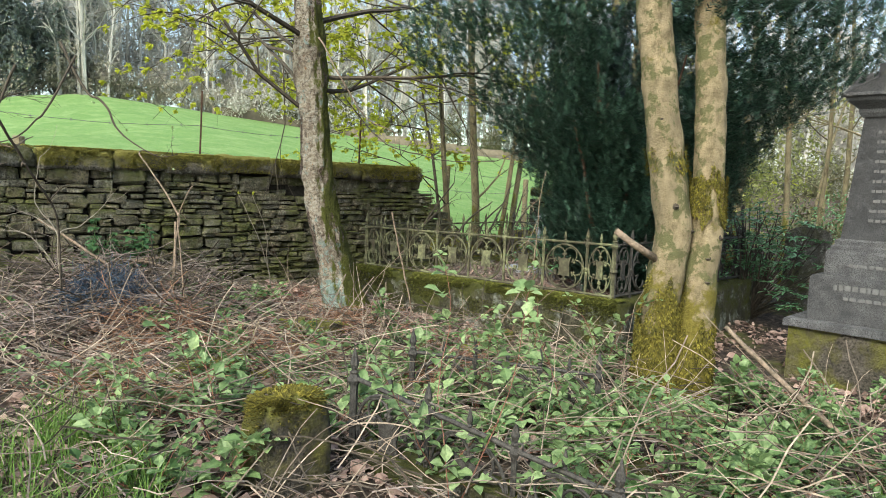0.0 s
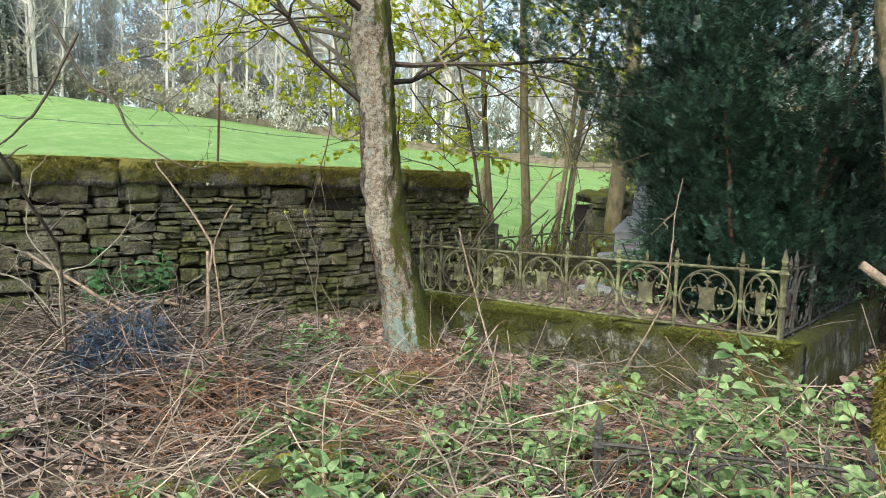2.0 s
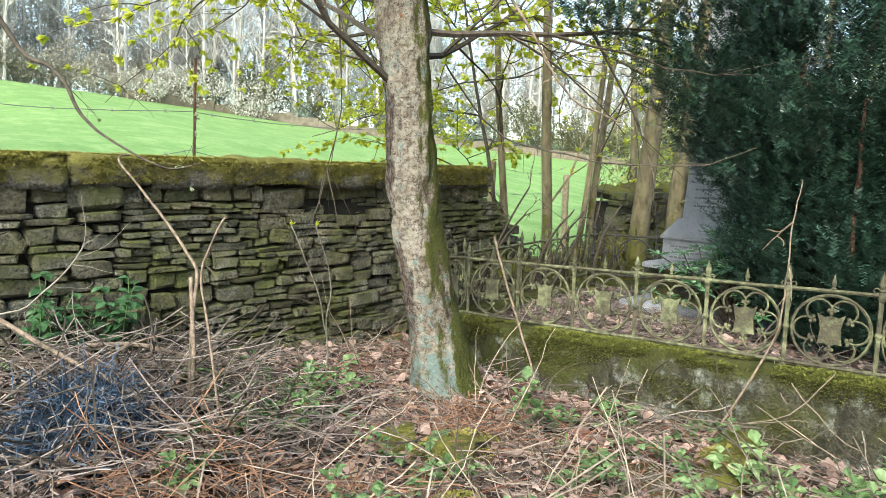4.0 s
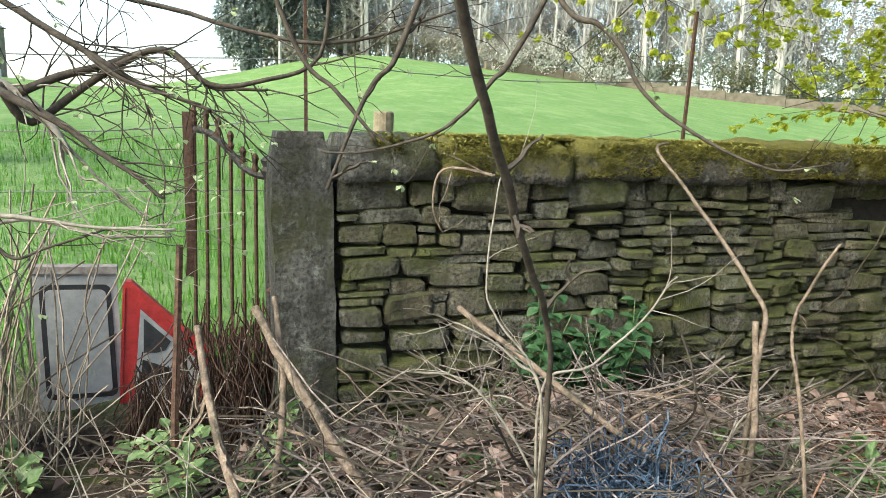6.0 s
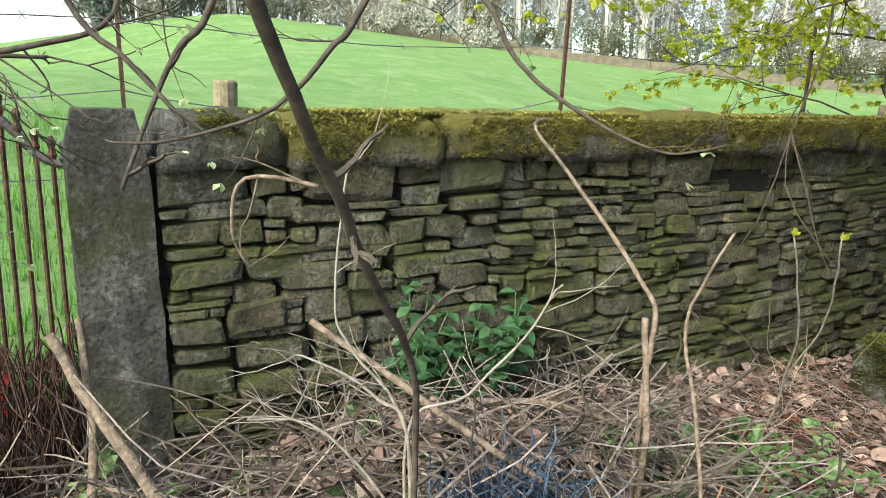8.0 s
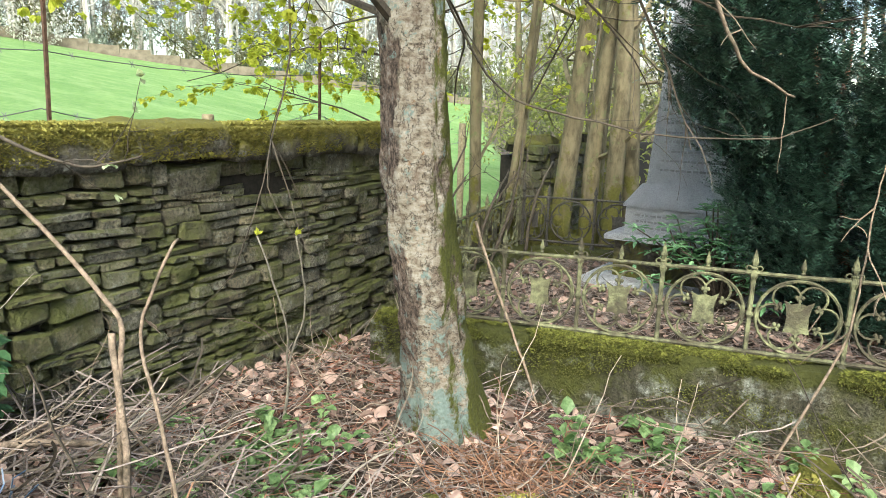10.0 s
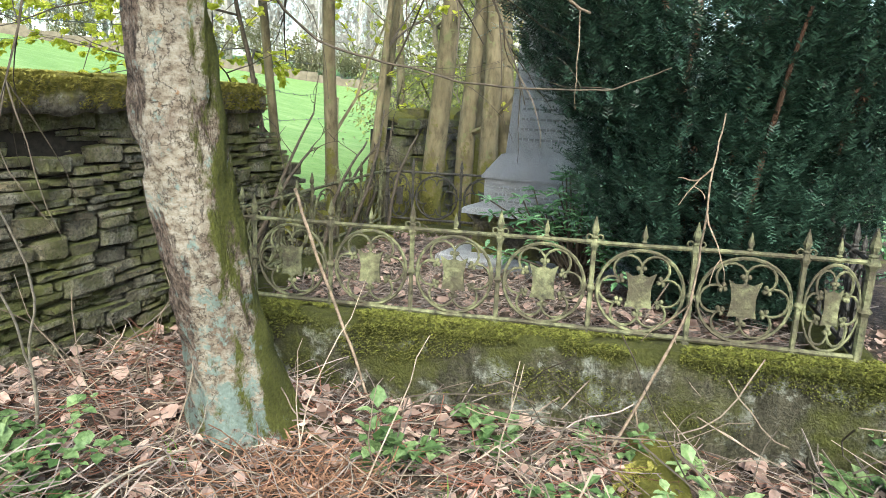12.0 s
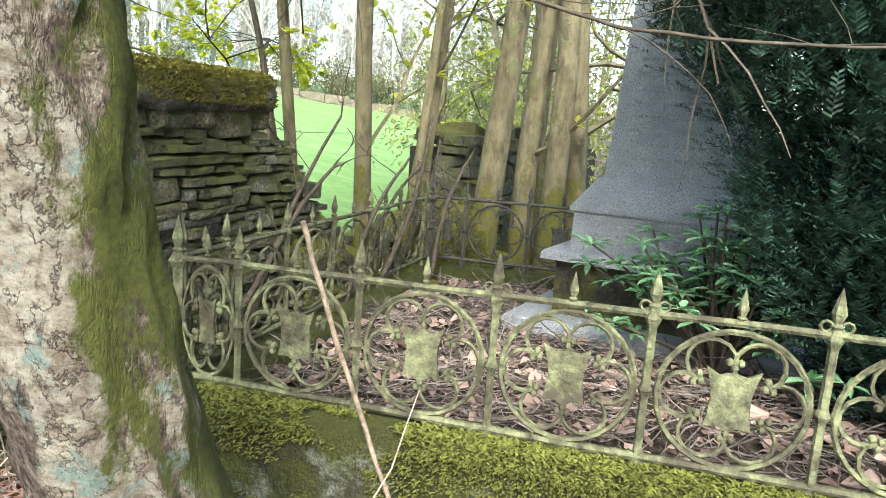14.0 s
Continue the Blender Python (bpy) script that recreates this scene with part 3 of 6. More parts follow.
def knob(me, p, r):
    p = Vector(p)
    me.tube([p - V3(0, 0, r), p - V3(0, 0, r * 0.6), p, p + V3(0, 0, r * 0.6), p + V3(0, 0, r)], [r * 0.2, r * 0.8, r, r * 0.8, r * 0.2], 5)


def trefoil(me, p, ax, ay, d, r=0.0095):
    p = Vector(p)
    out = ax * d[0] + ay * d[1]
    side = ax * -d[1] + ay * d[0]
    for q in (out * 0.016, side * 0.015, side * -0.015):
        knob(me, p + q, r)


def railing(name, a, b, panels, mat, label, height=0.50, detail=True, damage=0.0):
    """A run of cast iron railings from a to b. panels: widths."""
    a, b = Vector(a), Vector(b)
    along = (b - a)
    total = along.length
    ax = along.normalized()
    ay = V3(0, 0, 1)
    nz = ax.cross(ay)
    th = thing(name, a, label, "railing", "grave railings")
    scale = total / sum(panels)
    top, bot = height - 0.03, 0.035
    for nm, zz, r in (("top_rail", top + 0.012, 0.012), ("bottom_rail", bot, 0.013)):
        me = Mesh()
        pts = [a + ax * (total * i / 14) + ay * (zz + 0.004 * n3(i * 0.7, zz * 9)) for i in range(15)]
        me.tube(pts, r, 6)
        part(nm, me, mat, th)
    u = 0.0
    stops = [0.0]
    for w in panels:
        stops.append(stops[-1] + w * scale)
    for i, u in enumerate(stops):
        me = Mesh()
        p = a + ax * u
        end = i in (0, len(stops) - 1)
        r = 0.020 if end else 0.0135
        me.tube([p - ay * 0.02, p + ay * 0.02, p + ay * 0.025, p + ay * (height * 0.5 - 0.02), p + ay * (height * 0.5), p + ay * (height * 0.5 + 0.02), p + ay * (top - 0.03), p + ay * top, p + ay * (top + 0.03)],
                [r * 1.6, r * 1.6, r, r, r * 1.7, r, r, r * 1.8, r], 6)
        part("post", me, mat, th)
        me = Mesh()
        finial(me, p + ay * (top + 0.025), 1.25 if end else 1.05)
        if detail and not end:
            for s in (-1, 1):
                me.ring(p + ay * (top + 0.035) + ax * (s * 0.026), ax, ay, 0.015, 0.005, 8, 4)
        part("finial", me, mat, th)
    for i, w in enumerate(panels):
        u0, u1 = stops[i], stops[i + 1]
        half = (u1 - u0) / 2
        c = a + ax * ((u0 + u1) / 2) + ay * ((top + bot) / 2)
        R = (top - bot) / 2 - 0.012
        sx = min(1.0, (half - 0.02) / R)
        bx = ax * sx
        me = Mesh()
        me.ring(c, bx, ay, R, 0.009, 26 if detail else 16, 5 if detail else 4)
        part("ring", me, mat, th)
        sc = Mesh()
        for q in range(6):
            ang = math.pi / 3 + q * math.pi / 3 + math.pi / 3
            lc = c + bx * (math.cos(ang) * R * 0.62) + ay * (math.sin(ang) * R * 0.62)
            p0, p1 = arc(sc, lc, bx, ay, R * 0.33, ang - 2.1, ang + 2.1, 0.0068, 9 if detail else 5)
            ang -= math.pi / 6
            if detail:
                trefoil(sc, c + bx * (math.cos(ang) * R * 0.56) + ay * (math.sin(ang) * R * 0.56), bx, ay, (-math.cos(ang), -math.sin(ang)), 0.0125)
        part("scrollwork", sc, mat, th)
        if detail or i % 2 == 0:
            sh = Mesh()
            k, hw, hh, t = 0, 0.074 * sx, 0.096, 0.006
            out = [(-1.0, 1.0), (-0.5, 0.78), (-0.12, 0.86), (0, 1.05), (0.12, 0.86), (0.5, 0.78), (1.0, 1.0), (0.84, 0.6), (0.72, 0.1), (0.78, -0.5), (0.88, -0.86), (0.35, -0.82), (0, -1.0), (-0.35, -0.82), (-0.88, -0.86), (-0.78, -0.5), (-0.72, 0.1), (-0.84, 0.6)]
            for s in (-1, 1):
                sh.v += [tuple(c + ax * (x * hw) + ay * (y * hh) + nz * (s * t)) for x, y in out]
            n = len(out)
            sh.f += [tuple(reversed(range(n))), tuple(range(n, 2 * n))] + [(j, (j + 1) % n, n + (j + 1) % n, n + j) for j in range(n)]
            part("shield", sh, mat, th)
        me = Mesh()
        finial(me, c + ay * (R + 0.012 + 0.02), 0.8)
        part("small_finial", me, mat, th)
    return th


fdir = (FENCE_B - FENCE_A).normalized()
fout = V3(-fdir.y, fdir.x, 0).normalized()      # away from the walker
if fout.x < 0:
    fout = -fout
FRONT = [0.26, 0.47, 0.47, 0.47, 0.47, 0.47, 0.47, 0.27]
railing("iron_railing", FENCE_A, FENCE_B, FRONT, M_IRON, "pale green lichened iron railing with ring panels, on mossy kerb")
SIDE = [0.27, 0.47, 0.47, 0.47, 0.47, 0.47, 0.13]
railing("iron_railing", FENCE_A + fout * 0.02, FENCE_A + fout * PLOT_W + V3(0, 0, 0.03), SIDE, M_IRON, "cast iron side railing with rings, rusted and tangled with twigs", detail=False)
railing("iron_railing", FENCE_B + fout * 0.02, FENCE_B + fout * PLOT_W, SIDE, M_DARKIRON, "dark cast iron side railing beneath the yew", detail=False)
railing("iron_railing", FENCE_A + fout * PLOT_W + fdir * 0.02 + V3(0, 0, 0.03), FENCE_B + fout * PLOT_W, FRONT, M_DARKIRON, "dark cast iron back railing of the grave plot", detail=False)

# kerb wall under the railings
kw = thing("kerb_wall", (FENCE_A + FENCE_B) / 2 - V3(0, 0, 0.45), "low mossy stone kerb wall round the grave plot", "kerb wall", kind="structure")


def kerb_run(a, b, stops, name="kerb_stone"):
    a, b = Vector(a), Vector(b)
    d = b - a
    L = d.length
    ax = d.normalized()
    nrm = V3(ax.y, -ax.x, 0)
    for u0, u1 in zip(stops, stops[1:]):
        me = Mesh()
        nx = 19
        prof = [(-0.15, -0.55), (-0.14, -0.03), (-0.115, 0.0), (0.0, 0.008), (0.115, 0.0), (0.138, -0.02), (0.142, -0.06), (0.146, -0.13), (0.135, -0.20), (0.152, -0.24), (0.15, -0.31), (0.155, -0.40), (0.15, -0.55)]
        for i in range(nx):
            u = u0 + (u1 - u0) * i / (nx - 1)
            p = a + ax * (u * L) + V3(0, 0, d.z * 0)
            e = 0.006 if i in (0, nx - 1) else 0
            for s, zz in prof:
                q = p + nrm * s
                w = 0.014 * n3(q.x * 4, q.y * 4, zz * 6) + 0.012 * n3(q.x * 13, q.y * 13, zz * 15)
                me.v.append((q.x + nrm.x * w + ax.x * (0.004 if i == 0 else -0.004 if i == nx - 1 else 0), q.y + nrm.y * w, q.z + zz + w - e))
        k = len(prof)
        for i in range(nx - 1):
            for j in range(k - 1):
                me.f.append((i * k + j, (i + 1) * k + j, (i + 1) * k + j + 1, i * k + j + 1))
        me.f += [tuple(range(k)), tuple(reversed(range((nx - 1) * k, nx * k)))]
        part(name, me, M_KERB, kw, smooth=True)


kerb_run(FENCE_A - fdir * 0.14, FENCE_B + fdir * 0.14, (0, 0.30, 0.62, 0.85, 1.0))
kerb_run(FENCE_A + fout * 0.15, FENCE_A + fout * PLOT_W, (0, 0.4, 0.75, 1.0))
kerb_run(FENCE_B + fout * 0.15, FENCE_B + fout * PLOT_W, (0, 0.4, 0.75, 1.0))
kerb_run(FENCE_A + fout * (PLOT_W + 0.02) - fdir * 0.1, FENCE_B + fout * PLOT_W + fdir * 0.1, (0, 0.4, 0.75, 1.0))
pg = Mesh()
NP = 22
for j in range(NP + 1):
    for i in range(NP + 1):
        q = FENCE_A.lerp(FENCE_B, j / NP) + fout * (PLOT_W * i / NP)
        pg.v.append((q.x, q.y, q.z - 0.09 + 0.04 * n3(q.x * 2, q.y * 2)))
for j in range(NP):
    for i in range(NP):
        k = j * (NP + 1) + i
        pg.f.append((k, k + 1, k + NP + 2, k + NP + 1))


def plot_z(x, y):
    t = max(0.0, min(1.0, (FENCE_A.y - y) / (FENCE_A.y - FENCE_B.y)))
    return FENCE_A.z + (FENCE_B.z - FENCE_A.z) * t - 0.09 + 0.04 * n3(x * 2, y * 2)


solo("plot_ground", pg, M_GROUND, "leaf-covered earth inside the railed grave plot", "ground", kind="structure", smooth=True)


# ---- obelisk monument ----
def stepped(me, c, rows, rot):
    """A square-plan solid through rows of (half width, height)."""
    k = len(me.v)
    for hw, z in rows:
        for sx, sy in ((-1, -1), (1, -1), (1, 1), (-1, 1)):
            me.v.append(tuple(Vector(c) + rot @ V3(sx * hw, sy * hw, z)))
    for i in range(len(rows) - 1):
        for j in range(4):
            a, b = k + i * 4, k + (i + 1) * 4
            me.f.append((a + j, a + (j + 1) % 4, b + (j + 1) % 4, b + j))
    me.f.append(tuple(k + j for j in (3, 2, 1, 0)))
    e = k + (len(rows) - 1) * 4
    me.f.append((e, e + 1, e + 2, e + 3))


def engraving(th, c, rot, rows, mat, name="inscription_line", axis=0):
    """Rows of short bars for unreadable lettering: (z, half width, half depth of the face, bar height)."""
    r = random.Random(3)
    for z, w, d, h in rows:
        me = Mesh()
        x = -w
        while x < w - 0.01:
            bw = min(r.uniform(0.010, 0.05), w - x)
            ctr = V3(x + bw / 2, -d - 0.001, z) if axis == 0 else V3(-d - 0.001, x + bw / 2, z)
            me.box(Vector(c) + rot @ ctr, (bw, 0.004, h) if axis == 0 else (0.004, bw, h), rot)
            x += bw + r.uniform(0.006, 0.014)
        tagged(part(name, me, mat, th), kind="stuff")


OB_C, OB_R = V3(7.02, 5.54, 0.30), Matrix.Rotation(radians(-4), 3, "Z")
ob = thing("obelisk", OB_C, "tall grey stone obelisk memorial on a mossy stepped base", "memorial")
for nm, rows, mat in (
    ("bottom_step", [(0.74, -0.15), (0.74, 0.15), (0.725, 0.165)], M_GRANITE),
    ("plinth", [(0.53, 0.165), (0.53, 0.475)], M_RUBBLE),
    ("ledge", [(0.60, 0.475), (0.60, 0.51), (0.585, 0.525)], M_GRANITE),
    ("base_block", [(0.475, 0.525), (0.475, 0.735), (0.465, 0.745)], M_GRANITE),
    ("sloped_cap", [(0.495, 0.745), (0.495, 0.765), (0.385, 0.93)], M_GRANITE),
    ("shaft", [(0.36, 0.93), (0.24, 3.05), (0.0, 3.35)], M_GRANITE),
):
    me = Mesh()
    stepped(me, OB_C, rows, OB_R)
    part(nm, me, mat, ob)
engraving(ob, OB_C, OB_R, [(0.58 + 0.05 * i, 0.40, 0.475, 0.015) for i in range(3)], M_ENGRAVE, axis=1)


def shaft_rows():
    return [(1.05 + 0.075 * i, 0.26 - 0.004 * i, 0.36 - 0.0566 * (0.12 + 0.075 * i) - 0.001, 0.017) for i in range(17)]


engraving(ob, OB_C, OB_R, shaft_rows(), M_ENGRAVE, axis=1)

# ---- trees ----
def limb(me, p, d, r, length, steps=7, bend=0.12, droop=0.0, seg=6, end=0.25):
    pts = wander(p, d, length, steps, bend, droop)
    me.tube(pts, [r * (1 - (1 - end) * i / steps) for i in range(steps + 1)], seg)
    return pts


def trunk_mesh(pts, radii, seg=18, rough=0.12, step=0.09):
    me = Mesh()
    # finer steps along the line
    P, R = [], []
    for i in range(len(pts) - 1):
        n = max(2, int((Vector(pts[i + 1]) - Vector(pts[i])).length / step))
        for k in range(n):
            t = k / n
            P.append(Vector(pts[i]).lerp(Vector(pts[i + 1]), t))
            R.append(radii[i] * (1 - t) + radii[i + 1] * t)
    P.append(Vector(pts[-1]))
    R.append(radii[-1])
    me.tube(P, R, seg, rough=rough)
    return me


# the flaky-barked tree in front of the wall
TREE = thing("tree", (3.95, 6.27, 0.0), "leaning tree with flaky lichened grey bark and fresh yellow-green leaves", "tree")
tp = [(3.98, 6.26, -0.15), (3.969, 6.257, 0.06), (3.901, 6.25, 0.3), (3.801, 6.234, 0.62), (3.67, 6.221, 1.0), (3.575, 6.24, 1.5), (3.54, 6.245, 2.0), (3.49, 6.275, 2.6), (3.48, 6.315, 3.3), (3.5, 6.395, 4.4), (3.46, 6.495, 5.6)]
trunk = trunk_mesh(tp, [0.36, 0.275, 0.205, 0.168, 0.150, 0.141, 0.138, 0.148, 0.11, 0.085, 0.05], 44, 0.12, 0.04)
for i, v in enumerate(trunk.v):
    # lifted strips of old bark, run lengthwise
    v = Vector(v)
    mid = V3(3.95 - 0.23 * v.z, 6.27, v.z) if v.z < 1.3 else V3(3.63 - 0.05 * v.z, 6.25, v.z)
    out = (v - mid).normalized()
    ridge = n3(out.x * 4 + 3, out.y * 4, v.z * 1.6) + 0.6 * n3(out.x * 9, out.y * 9, v.z * 5)
    trunk.v[i] = tuple(v + out * (0.016 * smoothstep(0.05, 0.25, ridge) + 0.008 * n3(v.x * 22, v.y * 22, v.z * 12)))
part("trunk", trunk, M_BARK, TREE, smooth=True)

# twin-stemmed tree
TWIN = thing("tree", (4.62, 2.93, 0.0), "twin-stemmed tree with smooth tan bark and mossy feet", "tree")
STEM_A = ([(4.316, 2.757, -0.1), (4.326, 2.757, 0.251), (4.354, 2.776, 0.602), (4.449, 2.766, 1.191), (4.411, 2.89, 1.97), (4.383, 3.004, 2.749), (4.345, 3.07, 5.295)], [0.16, 0.142, 0.128, 0.123, 0.118, 0.118, 0.08])
STEM_B = ([(4.497, 2.605, -0.1), (4.506, 2.605, 0.222), (4.554, 2.614, 0.612), (4.63, 2.624, 1.201), (4.677, 2.681, 1.98), (4.687, 2.757, 2.768), (4.715, 2.785, 5.295)], [0.16, 0.14, 0.118, 0.106, 0.102, 0.10, 0.07])
for stem in (STEM_A, STEM_B):
    part("trunk", trunk_mesh(stem[0], stem[1], 26, 0.13, 0.05), M_SMOOTH, TWIN, smooth=True)


def stem_at(stem, z):
    """Axis and radius of a stem at height z."""
    for i in range(len(stem[0]) - 1):
        p, q = stem[0][i], stem[0][i + 1]
        if z <= q[2]:
            k = (z - p[2]) / (q[2] - p[2])
            return Vector(p).lerp(Vector(q), k), stem[1][i] * (1 - k) + stem[1][i + 1] * k
    return Vector(stem[0][-1]), stem[1][-1]


for stem, z, a in ((STEM_A, 1.36, -2.3), (STEM_A, 1.62, -1.9), (STEM_A, 1.2, -1.4), (STEM_B, 0.86, -2.2), (STEM_B, 1.02, -2.35), (STEM_B, 1.16, -1.5), (STEM_A, 1.95, -2.6)):
    c, r = stem_at(stem, z)
    out = V3(math.cos(a), math.sin(a), 0)
    me = Mesh()
    s = rnd.uniform(0.7, 1.2)
    me.tube([c + out * (r * 0.9), c + out * (r * 1.02), c + out * (r * 1.05 + 0.006 * s), c + out * (r * 1.02)], [0.026 * s, 0.022 * s, 0.013 * s, 0.006 * s], 9, rough=0.3)
    part("knot", me, M_BRANCH, TWIN, "small dark branch scar")


def leaf_cluster(me, p, d, n, size, spread=0.6):
    """A few leaves round the tip of a twig."""
    for _ in range(n):
        v = (d + V3(rnd.gauss(0, spread), rnd.gauss(0, spread), rnd.gauss(0, spread * 0.6) - 0.15)).normalized()
        L = size * rnd.uniform(0.6, 1.25)
        me.leaf(p + v * rnd.uniform(0, size * 0.4), v, V3(rnd.gauss(0, 0.3), rnd.gauss(0, 0.3), 1), L, L * 0.75, 0.12)


def branching(wood, leaves, p, d, r, length, depth, bend=0.16, droop=0.0, leaf_n=5, leaf_size=0.055, fork=3, seg=5, leaf_chance=0.8, low=-9.0):
    """A limb with forks, and leaves or buds at its ends."""
    pts = limb(wood, p, d, r, length, 7 if depth else 5, bend, droop, seg, 0.3)
    for i in range(fork if depth else 0):
        k = rnd.randint(2, len(pts) - 1)
        base = (pts[k] - pts[k - 1]).normalized()
        side = V3(rnd.gauss(0, 1), rnd.gauss(0, 1), rnd.gauss(0, 0.6)).normalized()
        branching(wood, leaves, pts[k], base * 0.75 + side * 0.8, r * 0.42, length * rnd.uniform(0.35, 0.6), depth - 1, bend, droop, leaf_n, leaf_size, fork, max(3, seg - 1), leaf_chance, low)
    if leaves is not None and depth <= 1:
        for k in range(2, len(pts)):
            if pts[k].z > low and rnd.random() < leaf_chance * (0.55 if k < len(pts) - 1 else 1):
                leaf_cluster(leaves, pts[k], (pts[k] - pts[k - 1]).normalized(), leaf_n, leaf_size)


# limbs of the flaky-barked tree: root, direction, radius, length
limbs = [((3.47, 6.15, 2.05), (-0.75, 0.15, 0.62), 0.024, 2.0), ((3.45, 6.17, 2.35), (0.9, 0.35, 0.12), 0.028, 2.1), ((3.46, 6.15, 2.15), (0.55, 0.9, 0.32), 0.022, 2.0),
         ((3.45, 6.15, 2.3), (-0.35, 0.95, 0.38), 0.022, 2.4), ((3.45, 6.15, 2.55), (0.0, 0.95, 0.33), 0.022, 2.6), ((3.45, 6.15, 2.5), (0.6, 0.7, 0.32), 0.022, 2.4), ((3.44, 6.18, 2.45), (0.85, -0.45, 0.10), 0.024, 2.0), ((3.43, 6.18, 2.6), (0.2, 1.0, 0.15), 0.026, 2.3),
         ((3.43, 6.2, 2.8), (-0.95, -0.2, 0.25), 0.028, 2.2), ((3.43, 6.2, 2.95), (1.0, 0.1, 0.3), 0.03, 2.4), ((3.42, 6.22, 3.2), (0.1, -1.0, 0.5), 0.03, 2.0),
         ((3.42, 6.22, 3.4), (0.7, 0.7, 0.5), 0.035, 2.4), ((3.43, 6.25, 3.8), (-0.7, 0.7, 0.5), 0.035, 2.4), ((3.44, 6.3, 4.3), (0.5, -0.6, 0.8), 0.04, 2.4), ((3.40, 6.4, 5.4), (-0.2, 0.2, 1), 0.05, 2.6)]
leaves = Mesh()
for p, d, r, length in limbs:
    wood = Mesh()
    branching(wood, leaves if d[1] > 0.05 and d[0] > -0.9 else None, V3(p[0] + 0.06, p[1] + 0.095, p[2]), d, r, length * 1.15, 2, 0.13, 0.012, 10, 0.056, 6, leaf_chance=0.95, low=2.2)
    part("branch", wood, M_BRANCH, TREE)
tagged(part("crown", leaves, M_YOUNG, TREE, "sparse fresh yellow-green leaves"), kind="stuff")

# moss and upper limbs of the twin tree
wood = Mesh()
for p, d in (((4.5, 3.16, 3.4), (-0.5, 0.3, 0.9)), ((4.93, 2.88, 4.2), (0.6, -0.2, 0.9)), ((4.55, 3.2, 5.2), (0.1, 0.2, 1)), ((4.95, 2.9, 5.3), (0, 0, 1))):
    branching(wood, None, p, d, 0.05, 2.4, 2)
part("branch", wood, M_SMOOTH, TWIN)
for stem, low, top, count in ((STEM_A, -0.02, 1.02, 11000), (STEM_B, -0.02, 0.72, 8500), (STEM_B, 1.22, 1.66, 5500), (STEM_A, 1.52, 1.84, 1500)):
    moss = Mesh()
    for i in range(count):
        a, zz = rnd.uniform(0, math.tau), rnd.uniform(low, top)
        u = (zz - low) / (top - low)
        fringe = smoothstep(0.62, 1.0, u) + (smoothstep(0.3, 0.0, u) if low > 0 else 0)
        if n3(math.cos(a) * 2.2 + top * 9, math.sin(a) * 2.2, zz * 3.5) + 0.35 - fringe * 0.9 < (0.0 if count > 2000 else 0.28):
            continue
        c, r = stem_at(stem, zz)
        q = c + V3(math.cos(a), math.sin(a), 0) * (r * 1.01 + 0.006 + 0.008 * n3(a * 4, zz * 14))
        out = V3(math.cos(a) * 0.8, math.sin(a) * 0.8, -0.8 + rnd.gauss(0, 0.5)).normalized()
        moss.leaf(q, out, V3(0, 0, 1), rnd.uniform(0.012, 0.030), 0.010, 0.3)
    tagged(part("moss_sleeve", moss, M_SLEEVE, TWIN, "shaggy golden-brown moss"), kind="stuff")

# cut stub leaning off the twin tree
me = Mesh()
me.tube([(4.06, 2.956, 1.182), (4.136, 2.861, 1.096), (4.335, 2.785, 0.982)], [0.022, 0.024, 0.028], 10, rough=0.1)
part("cut_limb", me, M_STICK, TWIN, "pale sawn limb stub", smooth=True)

# ---- yew ----
YEW = V3(6.0, 4.30, 0.35)
yew = thing("yew_tree", YEW, "dense dark green yew growing inside the railed plot", "tree")


def yew_radius(z, a):
    r = 0.30 + 0.62 * smoothstep(0.3, 1.2, z) + 0.35 * smoothstep(1.2, 2.2, z) + 1.05 * smoothstep(1.9, 3.0, z) - 1.75 * smoothstep(3.5, 4.7, z)
    return r * (1 + 0.20 * n3(math.cos(a) * 1.7, math.sin(a) * 1.7, z * 1.1)) * (0.86 if math.cos(a) < -0.5 and z < 2.0 else 1.0) * (1 - 0.55 * smoothstep(0.1, 0.55, math.cos(a - 0.85)) * smoothstep(2.1, 2.7, z))


wood = Mesh()
for i in range(9):
    a = math.tau * i / 9 + rnd.uniform(-0.2, 0.2)
    q = YEW + V3(math.cos(a) * 0.18, math.sin(a) * 0.18, -0.15)
    limb(wood, q, (math.cos(a) * 0.22, math.sin(a) * 0.22, 1), rnd.uniform(0.03, 0.055), rnd.uniform(1.9, 2.7), 9, 0.07, 0, 7, 0.25)
part("trunk", wood, M_YEWBARK, yew, smooth=True)


def spray(me, p, d, length, needles, nl):
    """A yew twig with two ranks of needles."""
    d = d.normalized()
    s = d.cross(V3(0, 0, 1))
    if s.length < 1e-3:
        s = V3(1, 0, 0)
    s.normalize()
    u = s.cross(d)
    for i in range(needles):
        t = i / needles
        q = p + d * (length * t) - V3(0, 0, 1) * (0.08 * length * t * t)
        w = (s * (1 if i % 2 else -1) + d * 0.55 + u * rnd.uniform(-0.35, 0.6)).normalized()
        k = len(me.v)
        e = d * (nl * 0.16)
        tip = q + w * nl * (1 - 0.5 * t)
        me.v += [tuple(q - e), tuple(q + e), tuple(tip + e * 0.6), tuple(tip - e * 0.6)]
        me.f.append((k, k + 1, k + 2, k + 3))


